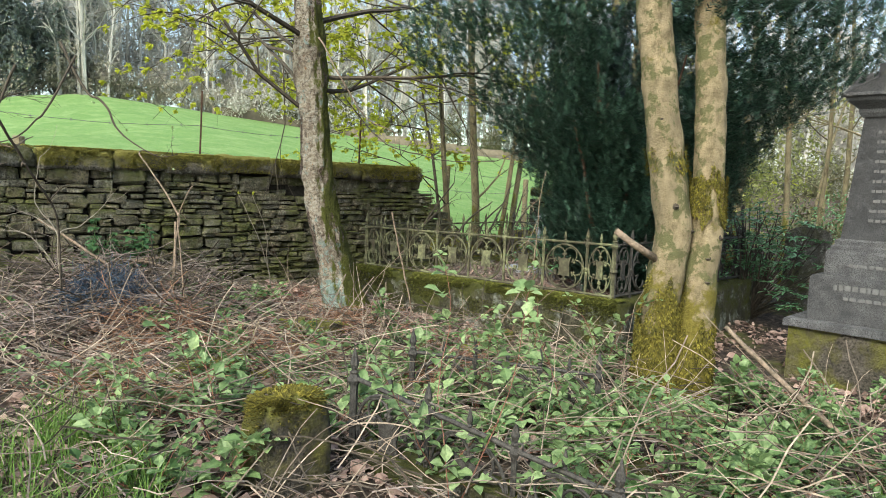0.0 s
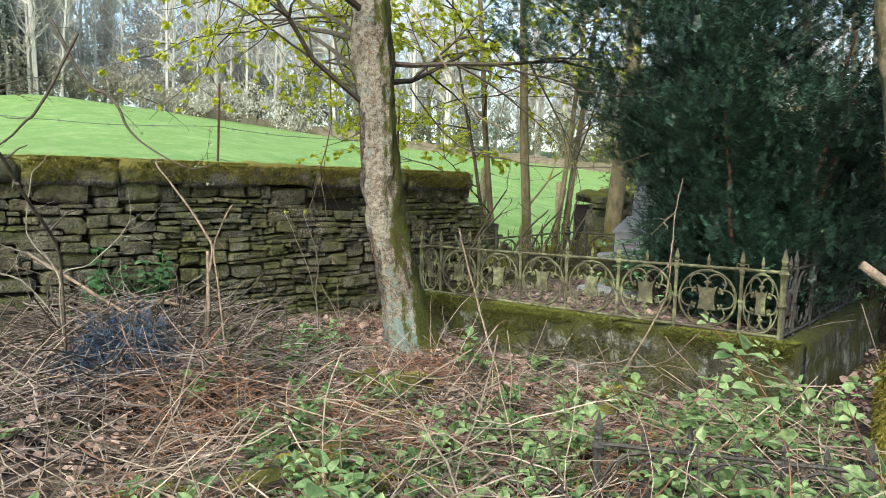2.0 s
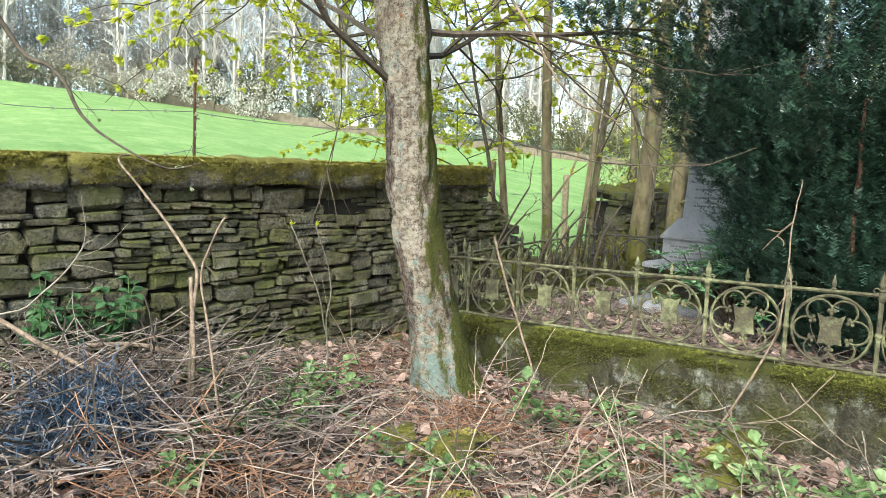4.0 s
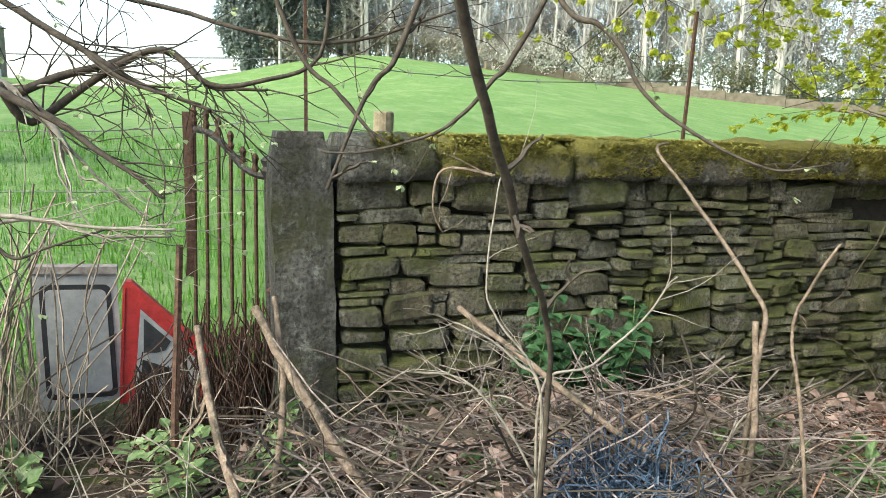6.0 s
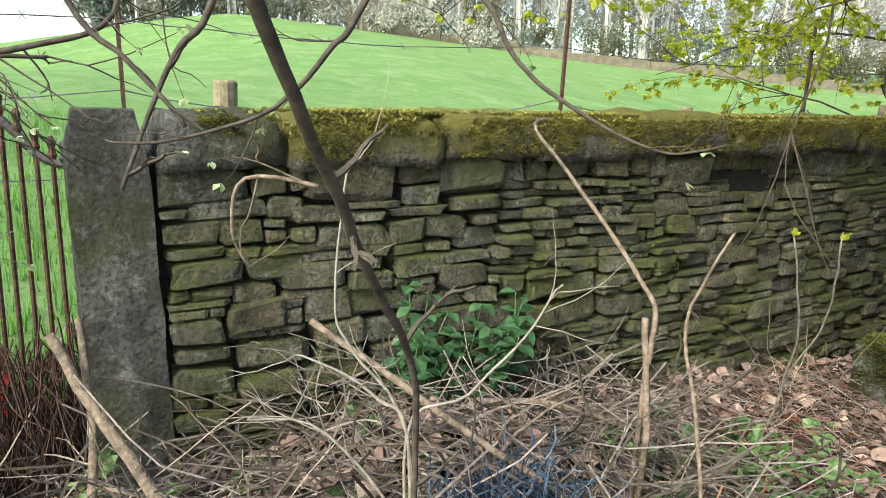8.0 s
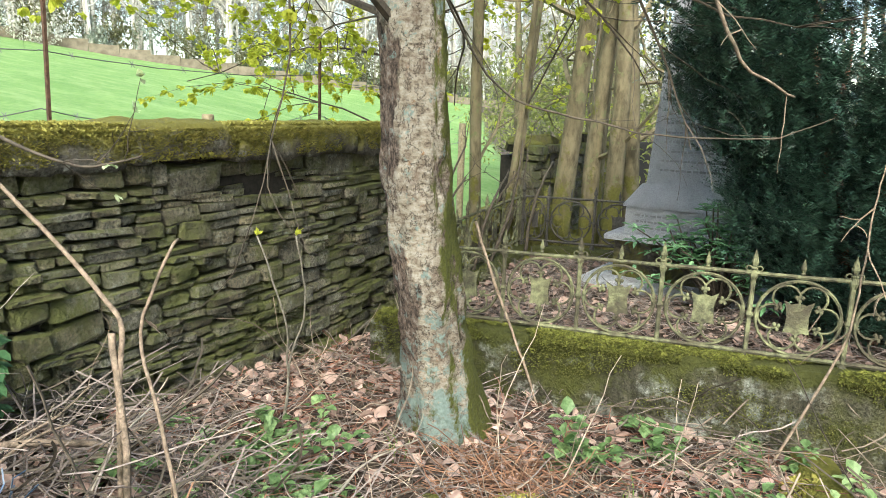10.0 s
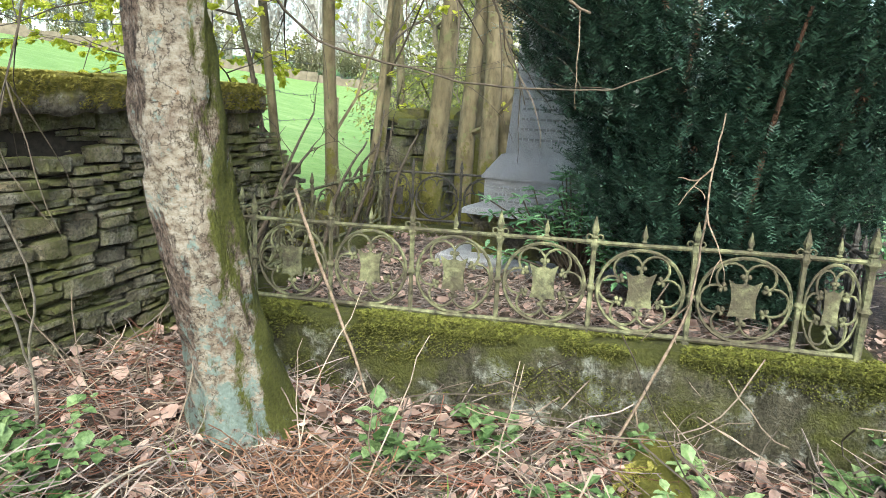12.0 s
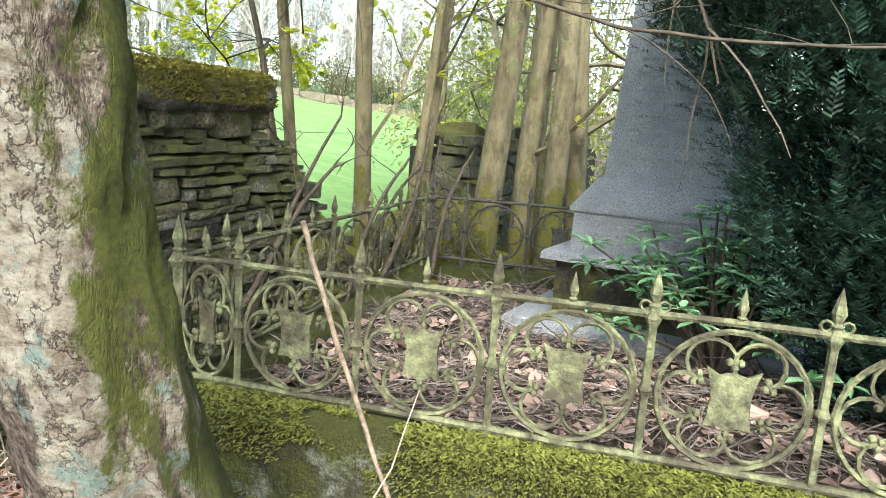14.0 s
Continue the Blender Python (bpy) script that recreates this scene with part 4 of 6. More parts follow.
for band, (z0, z1, count) in enumerate(((0.45, 1.3, 3000), (1.3, 2.2, 4200), (2.2, 3.4, 5200), (3.4, 4.8, 2200))):
    me = Mesh()
    for i in range(count):
        z, a = rnd.uniform(z0, z1), rnd.uniform(0, math.tau)
        R = yew_radius(z, a)
        if n3(math.cos(a) * 2.6 + 7, math.sin(a) * 2.6, z * 1.8) > 0.27:
            continue
        t = rnd.uniform(0.2, 1.0) ** 0.6
        q = V3(YEW.x + math.cos(a) * R * t, YEW.y + math.sin(a) * R * t, z)
        d = V3(math.cos(a) + rnd.gauss(0, 0.5), math.sin(a) + rnd.gauss(0, 0.5), rnd.uniform(0.3, 1.7))
        for k in range(3):
            spray(me, q + V3(rnd.gauss(0, 0.05), rnd.gauss(0, 0.05), rnd.gauss(0, 0.05)), d + V3(rnd.gauss(0, 0.5), rnd.gauss(0, 0.5), rnd.gauss(0, 0.4)), rnd.uniform(0.09, 0.20), 16, 0.034)
    tagged(part("foliage", me, M_YEW, yew), kind="stuff")

# ---- evergreen shrub by the monument ----
def evergreen(at, n, h, spread, label):
    th = thing("rhododendron", at, label, "shrub", "evergreen shrubs")
    wood, lv = Mesh(), Mesh()
    for i in range(n):
        d = V3(rnd.gauss(0, spread), rnd.gauss(0, spread), 1)
        pts = limb(wood, at, d, 0.010, h * rnd.uniform(0.5, 1.1), 5, 0.15, 0, 4, 0.5)
        for q in (pts[-1], pts[-2]):
            for k in range(8):
                a = math.tau * k / 8 + rnd.uniform(-0.2, 0.2)
                w = V3(math.cos(a), math.sin(a), rnd.uniform(-0.25, 0.5))
                lv.leaf(q, w, V3(0, 0, 1), rnd.uniform(0.08, 0.13), 0.034, 0.15)
    tagged(part("stem_growth", wood, M_BRANCH, th), kind="stuff")
    tagged(part("leaves", lv, M_RHODO, th), kind="stuff")
    return th


evergreen(V3(6.18, 5.22, 0.38), 64, 0.80, 0.42, "glossy green rhododendron against the obelisk base")
evergreen(V3(8.03, 3.97, 0.0), 70, 1.25, 0.40, "broad dark evergreen shrub behind the twin tree")
evergreen(V3(8.9, 4.4, 0.0), 50, 1.3, 0.45, "broad dark evergreen shrub beyond the yew")

# ---- bare trees beyond the plot ----
def bare_tree(name, at, r, height, lean, mat, label, group="", leaf_mat=None, leaf_n=0, start=0.35, seg=9, forks=7, depth=1, cat="tree"):
    at = Vector(at)
    th = thing(name, at, label, cat, group)
    pts = wander(at - V3(0, 0, 0.2), V3(lean[0], lean[1], 1), height, 12, 0.03)
    me = Mesh()
    me.tube(pts, [r * (1.25 if i == 0 else 1) * (1 - 0.75 * i / 12) for i in range(13)], seg, rough=0.08)
    part("trunk", me, mat, th, smooth=True)
    wood, lv = Mesh(), Mesh() if leaf_mat else None
    for i in range(forks):
        k = rnd.randint(int(12 * start), 12)
        a = rnd.uniform(0, math.tau)
        branching(wood, lv, pts[k], V3(math.cos(a), math.sin(a), rnd.uniform(0.3, 1.1)), r * 0.3, height * rnd.uniform(0.12, 0.26), depth, 0.14, 0, leaf_n, 0.07 if height < 14 else 0.2, 3, 4, 0.8)
    if wood:
        tagged(part("branch_growth", wood, mat if r > 0.06 else M_BRANCH, th), kind="stuff")
    if lv:
        tagged(part("crown", lv, leaf_mat, th), kind="stuff")
    return th


SPINNEY = [((8.2, 7.2), 0.16, (-0.04, 0.02)), ((8.85, 7.05), 0.145, (0.03, 0.0)), ((8.8, 6.78), 0.15, (-0.02, 0.0)), ((9.1, 6.62), 0.13, (0.05, 0.02)), ((9.9, 7.3), 0.12, (0.0, 0.04)),
           ((7.05, 7.66), 0.085, (-0.04, 0.03)), ((7.28, 7.52), 0.05, (0.03, 0.0)), ((7.46, 7.42), 0.06, (0.07, 0.0)), ((7.0, 8.1), 0.06, (-0.3, 0.1)), ((10.4, 6.2), 0.12, (0.02, 0)),
           ((11.2, 7.9), 0.11, (0, 0)), ((12.5, 6.6), 0.12, (0, 0.03)), ((13.4, 8.3), 0.13, (0.02, 0)), ((12.0, 9.4), 0.1, (0, 0))]
for (x, y), r, lean in SPINNEY:
    bare_tree("tree", (x, y, ground_z(x, y)), r * 0.8, rnd.uniform(7.5, 10), (lean[0] * 0.5, lean[1] * 0.5), M_BACKBARK, "slim brown tree trunk with mossy foot and sparse new leaves", "spinney beyond the plot", M_YOUNG, 6, 0.2, 10, 9, 1)
# leafy sapling at the broken wall end
SAP = thing("sapling", (6.75, 8.05, ground_z(6.75, 8.05)), "slender young tree with flat sprays of yellow-green leaves", "tree")
me = Mesh()
sap = wander(V3(6.75, 8.05, ground_z(6.75, 8.05) - 0.1), V3(-0.05, 0.02, 1), 4.6, 12, 0.03)
me.tube(sap, [0.032 * (1 - 0.8 * i / 12) for i in range(13)], 7)
part("trunk", me, M_BRANCH, SAP, smooth=True)
spring = Mesh()
for k, d, length in ((4, (-0.6, 0.8, 0.2), 1.5), (5, (0.8, 0.5, 0.25), 1.4), (6, (-0.9, 0.3, 0.3), 1.8), (7, (0.3, -0.9, 0.3), 1.5), (7, (0.5, 0.9, 0.3), 1.7), (8, (-0.8, -0.5, 0.4), 1.5), (9, (0.9, -0.1, 0.4), 1.5), (10, (-0.5, 0.7, 0.6), 1.3)):
    wood = Mesh()
    branching(wood, spring, sap[k], V3(*d), 0.012, length * 1.1, 2, 0.12, 0.02, 12, 0.060, 5, leaf_chance=0.98)
    part("branch", wood, M_BRANCH, SAP)
tagged(part("crown", spring, M_YOUNG, SAP, "flat sprays of yellow-green leaves"), kind="stuff")

# thin woodland to the east
for i in range(64):
    x, y = rnd.uniform(10.5, 30), rnd.uniform(-6, 12)
    if y > 0.42 * x + 1.0:
        continue
    bare_tree("tree", (x, y, ground_z(x, y)), rnd.uniform(0.05, 0.11), rnd.uniform(8, 12), (rnd.gauss(0, 0.05), rnd.gauss(0, 0.05)), M_BACKBARK, "thin bare woodland tree", "woodland", M_YOUNG if i % 3 == 0 else None, 2, 0.25, 6, 8, 1)

# ---- far wood on the crest ----
def far_tree(seed, height, r):
    wood = Mesh()
    pts = wander((0, 0, -0.5), (0, 0, 1), height, 9, 0.03)
    wood.tube(pts, [r * (1 - 0.8 * i / 9) for i in range(10)], 5)
    tw = Mesh()
    for i in range(38):
        k = rnd.randint(2, 9)
        a = rnd.uniform(0, math.tau)
        q = limb(wood, pts[k], V3(math.cos(a), math.sin(a), rnd.uniform(0.4, 1.5)), r * 0.3, height * rnd.uniform(0.12, 0.3), 5, 0.15, 0, 3, 0.2)
        for j in range(4):
            b = rnd.uniform(0, math.tau)
            limb(wood, q[rnd.randint(1, 5)], V3(math.cos(b), math.sin(b), rnd.uniform(0.2, 1)), r * 0.12, height * 0.09, 3, 0.2, 0, 3, 0.3)
    return wood, pts


# Trunks and twigs here wear colours already lightened for haze.
variants = []
for i in range(6):
    wood, pts = far_tree(i, 11, 0.16)
    th = thing("tree", (0, 0, 0), "tall bare tree in the wood along the crest, coloured pale for haze", "tree", "far wood")
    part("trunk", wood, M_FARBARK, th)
    variants.append(th)
fr = random.Random(8)


def crest_z(x, y):
    return ground_z(x, min(y, 66.0))


first = set()
for i in range(205):
    x, y = fr.uniform(5, 92), fr.uniform(66, 84)
    if x > 35:
        y -= (x - 35) * 0.85
    v = fr.randrange(6)
    s = fr.uniform(0.75, 1.45)
    m = Matrix.Translation((x, y, ground_z(x, y))) @ Matrix.Rotation(fr.uniform(0, math.tau), 4, "Z") @ Matrix.Diagonal((s, s, s * 1.25, 1))
    if v not in first:
        first.add(v)
        variants[v].matrix_basis = m
    else:
        copy_thing(variants[v], m @ Matrix.Rotation(fr.uniform(-0.05, 0.05), 4, "X"))


def clump(name, at, size, n, leaf, mat, label, category, group, flat=0.7):
    me = Mesh()
    at = Vector(at)
    lobes = [V3(fr.gauss(0, 0.35), fr.gauss(0, 0.35), fr.uniform(0.15, 0.85)) for _ in range(9)]
    for i in range(n):
        c = fr.choice(lobes)
        d = V3(fr.gauss(0, 1), fr.gauss(0, 1), fr.gauss(0, 1)).normalized()
        q = at + V3((c.x + d.x * 0.28) * size[0], (c.y + d.y * 0.28) * size[0], max(0.0, c.z + d.z * 0.22) * size[1])
        me.leaf(q, V3(fr.gauss(0, 1), fr.gauss(0, 1), fr.gauss(0, 1)), V3(0, 0, 1), leaf * fr.uniform(0.6, 1.3), leaf * 0.5)
    return solo(name, me, mat, label, category, group, kind="stuff", at=at)


# hedge line and thicket under the wood
for i in range(48):
    x = 4.5 + i * 1.75
    y = 66.5 + fr.uniform(-1, 3) - max(0.0, x - 35) * 0.85
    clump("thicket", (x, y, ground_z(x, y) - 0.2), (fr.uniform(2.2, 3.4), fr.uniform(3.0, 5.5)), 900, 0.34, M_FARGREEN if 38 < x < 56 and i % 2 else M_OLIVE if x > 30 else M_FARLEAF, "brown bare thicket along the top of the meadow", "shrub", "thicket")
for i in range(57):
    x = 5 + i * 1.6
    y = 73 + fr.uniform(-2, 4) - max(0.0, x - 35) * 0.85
    clump("thicket", (x, y, ground_z(x, y) + 0.5), (fr.uniform(2.6, 3.8), fr.uniform(7.0, 14.0)), 1300, 0.34, M_FARTWIG, "tangle of bare twigs in the far wood, coloured pale for haze", "shrub", "far twigs")
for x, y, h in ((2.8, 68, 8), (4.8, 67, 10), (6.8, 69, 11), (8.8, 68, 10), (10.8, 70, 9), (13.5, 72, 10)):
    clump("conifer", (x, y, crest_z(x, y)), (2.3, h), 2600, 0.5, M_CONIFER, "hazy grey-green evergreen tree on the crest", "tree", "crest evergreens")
for x, y, s in ((29.5, 61, 4.2), (33, 58.5, 3.4), (26, 62.5, 3.0)):
    clump("blossom_tree", (x, y, crest_z(x, y)), (s, s * 1.1), 1100, 0.26, M_BLOSSOM, "pale blossoming tree at the meadow edge", "tree", "blossom trees")

for i in range(46):
    x = 22 + i * 1.6
    y = 76 + fr.uniform(-2, 3) - max(0.0, x - 35) * 0.85
    clump("thicket", (x, y, ground_z(x, y) + 1.5), (fr.uniform(2.8, 4.0), fr.uniform(10.0, 16.0)), 1300, 0.32, M_FARTWIG, "tangle of bare twigs in the far wood, coloured pale for haze", "shrub", "far twigs")

# spring understorey behind the spinney
for i in range(30):
    x = fr.uniform(12, 27)
    y = x * fr.uniform(0.30, 0.58) + 2.2
    clump("young_thicket", (x, y, ground_z(x, y) + fr.uniform(0.0, 2.2)), (fr.uniform(1.2, 2.2), fr.uniform(1.8, 4.0)), 420, 0.13, M_OLIVE if i % 3 == 0 else M_HAZELEAF, "thin thicket with pale yellow-green spring leaves", "shrub", "spring thicket")

# scrub under the woodland
for i in range(22):
    x = fr.uniform(10.5, 19)
    y = fr.uniform(0.5, 0.42 * x + 0.3)
    clump("scrub", (x, y, ground_z(x, y) - 0.1), (fr.uniform(0.9, 1.5), fr.uniform(1.0, 2.2)), 700, 0.09, (M_RHODO, M_SCRUB, M_SCRUB)[i % 3], "brown and green scrub under the bare trees", "shrub", "scrub")

# far stone wall along the meadow edge
fw = Mesh()
for i in range(24):
    x0, x1 = 24 + i * 1.8, 24 + (i + 1) * 1.8
    xm = (x0 + x1) / 2
    y = 63 - max(0.0, xm - 30) * 0.8
    fw.box((xm, y, ground_z(xm, y) + 0.2), (2.3, 0.5, 1.1), Matrix.Rotation(radians(-38 if xm > 30 else 0), 3, "Z"), jit=0.05)
solo("far_wall", fw, M_FARWALL, "brown field wall along the far edge of the meadow", "wall", kind="structure")


# ---- houses across the meadow ----
def house(at, w, d, h, rot, bays):
    th = thing("house", at, "soot-stained stone terraced house with slate roof", "house", "terrace")
    m = Matrix.Rotation(rot, 3, "Z")
    at = Vector(at)
    me = Mesh()
    me.box(at + V3(0, 0, h / 2 - 1), (w, d, h + 2), m)
    part("wall", me, M_HOUSE, th)
    me = Mesh()
    e, top = 0.3, 2.2
    P = [(-w / 2, -d / 2 - e, h), (w / 2, -d / 2 - e, h), (w / 2, d / 2 + e, h), (-w / 2, d / 2 + e, h), (-w / 2, 0, h + top), (w / 2, 0, h + top)]
    k = len(me.v)
    me.v += [tuple(at + m @ V3(*p)) for p in P]
    me.f += [(0, 1, 5, 4), (2, 3, 4, 5), (1, 2, 5), (3, 0, 4), (3, 2, 1, 0)]
    roof = part("roof", me, M_SLATE, th)
    me = Mesh()
    me.box(at + m @ V3(w / 2 - 0.6, 0, h + top + 0.3), (0.9, 0.9, 1.6), m)
    part("chimney", me, M_HOUSE, roof)
    for f in (0.28, 0.70):
        for b in range(bays):
            x = -w / 2 + w * (b + 0.5) / bays
            me = Mesh()
            me.box(at + m @ V3(x, -d / 2 - 0.03, h * f), (0.95, 0.12, 1.5), m)
            me2 = Mesh()
            me2.box(at + m @ V3(x, -d / 2 - 0.09, h * f), (0.7, 0.08, 1.25), m)
            win = part("window", me, M_HOUSE, th)
            part("pane", me2, M_WINDOW, win)


for i in range(5):
    house((-25.5 + 0.8 * i, 52 + 7.0 * i, ground_z(-25.5 + 0.8 * i, 52 + 7.0 * i) - 1.6), 7.0, 7.5, 6.2, radians(78), 2)

# ---- fallen section and the wall beyond it ----
rubble_r = random.Random(21)
RUB = [stone_mesh("rubble_stone", M_RUBBLE, 70 + i, 0.35) for i in range(8)]
rub = thing("rubble_heap", (7.1, 7.75, 0.1), "heap of tumbled mossy wall stones with yellow-green moss", "rubble")
for i in range(150):
    x = rubble_r.uniform(6.2, 8.6)
    y = 7.75 + rubble_r.gauss(0, 0.32)
    top = 0.22 + 0.55 * math.exp(-((y - 7.8) ** 2) / 0.16) * (1 - 0.35 * math.sin((x - 6.2) / 2.4 * math.pi))
    o = new("stone", rubble_r.choice(RUB))
    o.parent = rub
    o.matrix_basis = Matrix.LocRotScale(V3(x, y, max(0.12, top * rubble_r.uniform(0.5, 1.1))) - rub.location, Euler([rubble_r.uniform(-0.6, 0.6) for _ in range(3)]),
                                        V3(rubble_r.uniform(0.16, 0.38), rubble_r.uniform(0.14, 0.3), rubble_r.uniform(0.08, 0.17)))
core = Mesh()
for i in range(24):
    x = 6.25 + i * 0.1
    core.box((x, 7.85, 0.22), (0.13, 0.55, 0.55 + 0.1 * n3(x * 3, 0)), jit=0.03)
part("rubble_core", core, M_RUBBLE, rub)
wall2 = thing("wall_east", (10.5, 7.9, 0), "mossy dry stone wall continuing among the trees", "wall", kind="structure")
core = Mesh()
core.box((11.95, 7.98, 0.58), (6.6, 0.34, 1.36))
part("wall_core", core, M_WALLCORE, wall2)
z = 0.0
while z < 1.3:
    h = rubble_r.choice((0.08, 0.1, 0.13))
    x = 8.35 + 0.12 * z
    while x < 12.5:
        w = rubble_r.uniform(0.2, 0.45)
        o = new("stone", rubble_r.choice(RUB if rubble_r.random() < 0.4 else STONES))
        o.parent = wall2
        o.matrix_basis = Matrix.LocRotScale(V3(x + w / 2, 7.72 + rubble_r.uniform(-0.02, 0.02), z + h / 2) - wall2.location, Euler((0, rubble_r.uniform(-0.04, 0.04), 0)), V3(w, 0.2, h))
        x += w + 0.01
    z += h
for i in range(8):
    o = new("coping_stone", RUB[i % 8])
    o.parent = wall2
    o.matrix_basis = Matrix.LocRotScale(V3(8.72 + i * 0.5, 7.86, 1.37) - wall2.location, Euler((0, 0.05 * (i % 3 - 1), 0.1 * (i % 2))), V3(0.46, 0.36, 0.19))

# ---- field fence ----
def iron_post(x, y, top, lean):
    """An L-section post."""
    me = Mesh()
    z0 = ground_z(x, y) - 0.1
    prof = [(0, 0), (0.017, 0), (0.017, 0.004), (0.004, 0.004), (0.004, 0.017), (0, 0.017)]
    for i in range(7):
        u = i / 6
        me.v += [(x + a + lean * u + 0.004 * n3(u * 4, x), y + b, z0 + (top - z0) * u) for a, b in prof]
    for i in range(6):
        me.f += [(i * 6 + j, i * 6 + (j + 1) % 6, i * 6 + 6 + (j + 1) % 6, i * 6 + 6 + j) for j in range(6)]
    me.f.append(tuple(range(36, 42)))
    return solo("fence_post", me, M_RUST, "thin rusty angle-iron fence post behind the wall", "fence post", "field fence posts")


iron_post(3.06, 8.2, 2.42, 0.06)
iron_post(5.25, 8.2, 2.30, 0.05)
iron_post(0.84, 8.35, 2.45, 0.0)
iron_post(-1.6, 8.5, 1.9, 0.0)
for x, y, top, r in ((4.38, 8.46, 1.70, 0.045), (7.35, 8.8, 1.75, 0.05), (1.33, 8.65, 1.78, 0.06), (9.6, 9.2, 1.6, 0.05), (-3.2, 9.0, 1.5, 0.05)):
    me = Mesh()
    me.tube([(x, y, ground_z(x, y) - 0.1), (x, y, top - 0.3), (x + 0.01, y, top - 0.01), (x + 0.01, y, top)], [r, r, r * 0.98, r * 0.85], 10, rough=0.1)
    solo("fence_post", me, M_WOODPOST, "short round weathered wooden fence post", "fence post", "wooden fence posts")
for k, (za, sag) in enumerate(((2.02, 0.05), (1.72, 0.12), (1.35, 0.03))):
    me = Mesh()
    stops = [(-3.2, 8.6), (0.84, 8.37), (3.09, 8.23), (5.28, 8.23), (7.35, 8.76), (9.6, 9.2)]
    for (xa, ya), (xb, yb) in zip(stops, stops[1:]):
        pts = []
        for i in range(13):
            u = i / 12
            pts.append((xa + (xb - xa) * u, ya + (yb - ya) * u, za - sag * 4 * u * (1 - u) + 0.012 * n3(i * 1.3, k * 5 + xa)))
        me.tube(pts, 0.0028, 4)
        for i in range(1, 12, 2):
            q = Vector(pts[i])
            for s in (-1, 1):
                me.tube([q - V3(0.012 * s, 0.006, 0.018), q + V3(0.012 * s, 0.006, 0.018)], 0.0022, 3)
    solo("barbed_wire", me, M_WIRE, "strand of sagging dull barbed wire along the fence", "wire", "fence wires")

# ---- iron gate leaf hung on the gatepost ----
gate = thing("iron_gate", (0.62, 8.0, 0.35), "rusted wrought iron gate with swept top, standing ajar", "gate")
ga, gb = V3(0.62, 7.96, 0), V3(0.30, 8.16, 0)
sweep = [1.49, 1.50, 1.53, 1.60, 1.66, 1.695, 1.70]


def gate_top(u):
    k = u * (len(sweep) - 1)
    i = min(int(k), len(sweep) - 2)
    return sweep[i] + (sweep[i + 1] - sweep[i]) * (k - i)


me = Mesh()
me.tube([ga.lerp(gb, i / 14) + V3(0, 0, gate_top(i / 14) - 0.05) for i in range(15)], 0.017, 6, rough=0.2)
part("top_rail", me, M_DARKIRON, gate)
for zz in (0.62, 0.45):
    me = Mesh()
    me.tube([ga + V3(0, 0, zz), gb + V3(0, 0, zz)], 0.014, 6)
    part("rail", me, M_RUST, gate)
for i in range(7):
    u = i / 6
    q = ga.lerp(gb, u)
    me = Mesh()
    r = 0.02 if i == 0 else 0.010
    top = gate_top(u) + (0.05 if i < 6 else 0.06)
    me.tube([q + V3(-0.05 * u, 0, 0.12), q + V3(-0.02 * u, 0, 0.7), q + V3(0, 0, top - 0.10), q + V3(0, 0, top - 0.07), q + V3(0, 0, top - 0.05), q + V3(0, 0, top - 0.02), q + V3(0, 0, top)],
            [r, r, r, r * 1.9, r * 1.2, r * 1.9, r * 0.7], 6)
    part("bar", me, M_DARKIRON if i == 0 else M_RUST, gate)
me = Mesh()
me.box(gb + V3(-0.03, 0.0, 1.38), (0.045, 0.02, 0.70), jit=0.004)
me.box(gb + V3(-0.04, 0.0, 1.0), (0.03, 0.02, 0.12), jit=0.006)
part("stile", me, M_RUST, gate, "broad flaking rusty stile")
for zz in (0.9, 0.62, 0.35):
    me = Mesh()
    me.tube([(0.66, 7.86, zz), (0.62, 7.96, zz)], 0.02, 6)
    part("hinge", me, M_RUST, gate)
for i in range(16):
    u = rnd.uniform(-0.1, 1.05)
    q = ga.lerp(gb, u) + V3(0, rnd.uniform(-0.12, 0.0), 0)
    me = Mesh()
    me.tube([q + V3(rnd.uniform(-0.05, 0.05), 0, 0.05), q + V3(rnd.uniform(-0.02, 0.02), 0, 0.35), q + V3(rnd.uniform(-0.04, 0.04), 0, rnd.uniform(0.55, 0.78))], 0.011, 5, rough=0.2)
    part("lower_bar", me, M_RUST, gate)

# lone iron bar stuck in the ground
me = Mesh()
me.tube([(0.20, 7.28, 0.1), (0.21, 7.35, 0.55), (0.24, 7.6, 1.19)], 0.017, 6, rough=0.15)
solo("iron_bar", me, M_RUST, "rusty iron bar leaning out of the undergrowth", "bar")


# ---- discarded road signs ----
def slab(me, pts, normal, thick):
    """A flat plate of any outline."""
    n = len(pts)
    k = len(me.v)
    nv = Vector(normal).normalized() * thick
    me.v += [tuple(Vector(p)) for p in pts] + [tuple(Vector(p) + nv) for p in pts]
    me.f += [tuple(range(k, k + n)), tuple(reversed(range(k + n, k + 2 * n)))] + [(k + i, k + n + i, k + n + (i + 1) % n, k + (i + 1) % n) for i in range(n)]


def on(a, b, c, u, v, off=0.0):
    """A point of the plate with corner a and sides to b and c."""
    a, b, c = Vector(a), Vector(b), Vector(c)
    n = (b - a).cross(c - a).normalized()
    if n.y > 0:
        n = -n
    return a + (b - a) * u + (c - a) * v + n * off


SA, SB, SC = (-0.375, 8.02, 0.385), (-0.065, 8.06, 0.365), (-0.395, 8.10, 0.955)
sign = thing("road_sign", (-0.24, 8.05, 0.35), "discarded white road sign with black border, leaning on the gate", "sign")
back = V3(0, 1, 0.1)


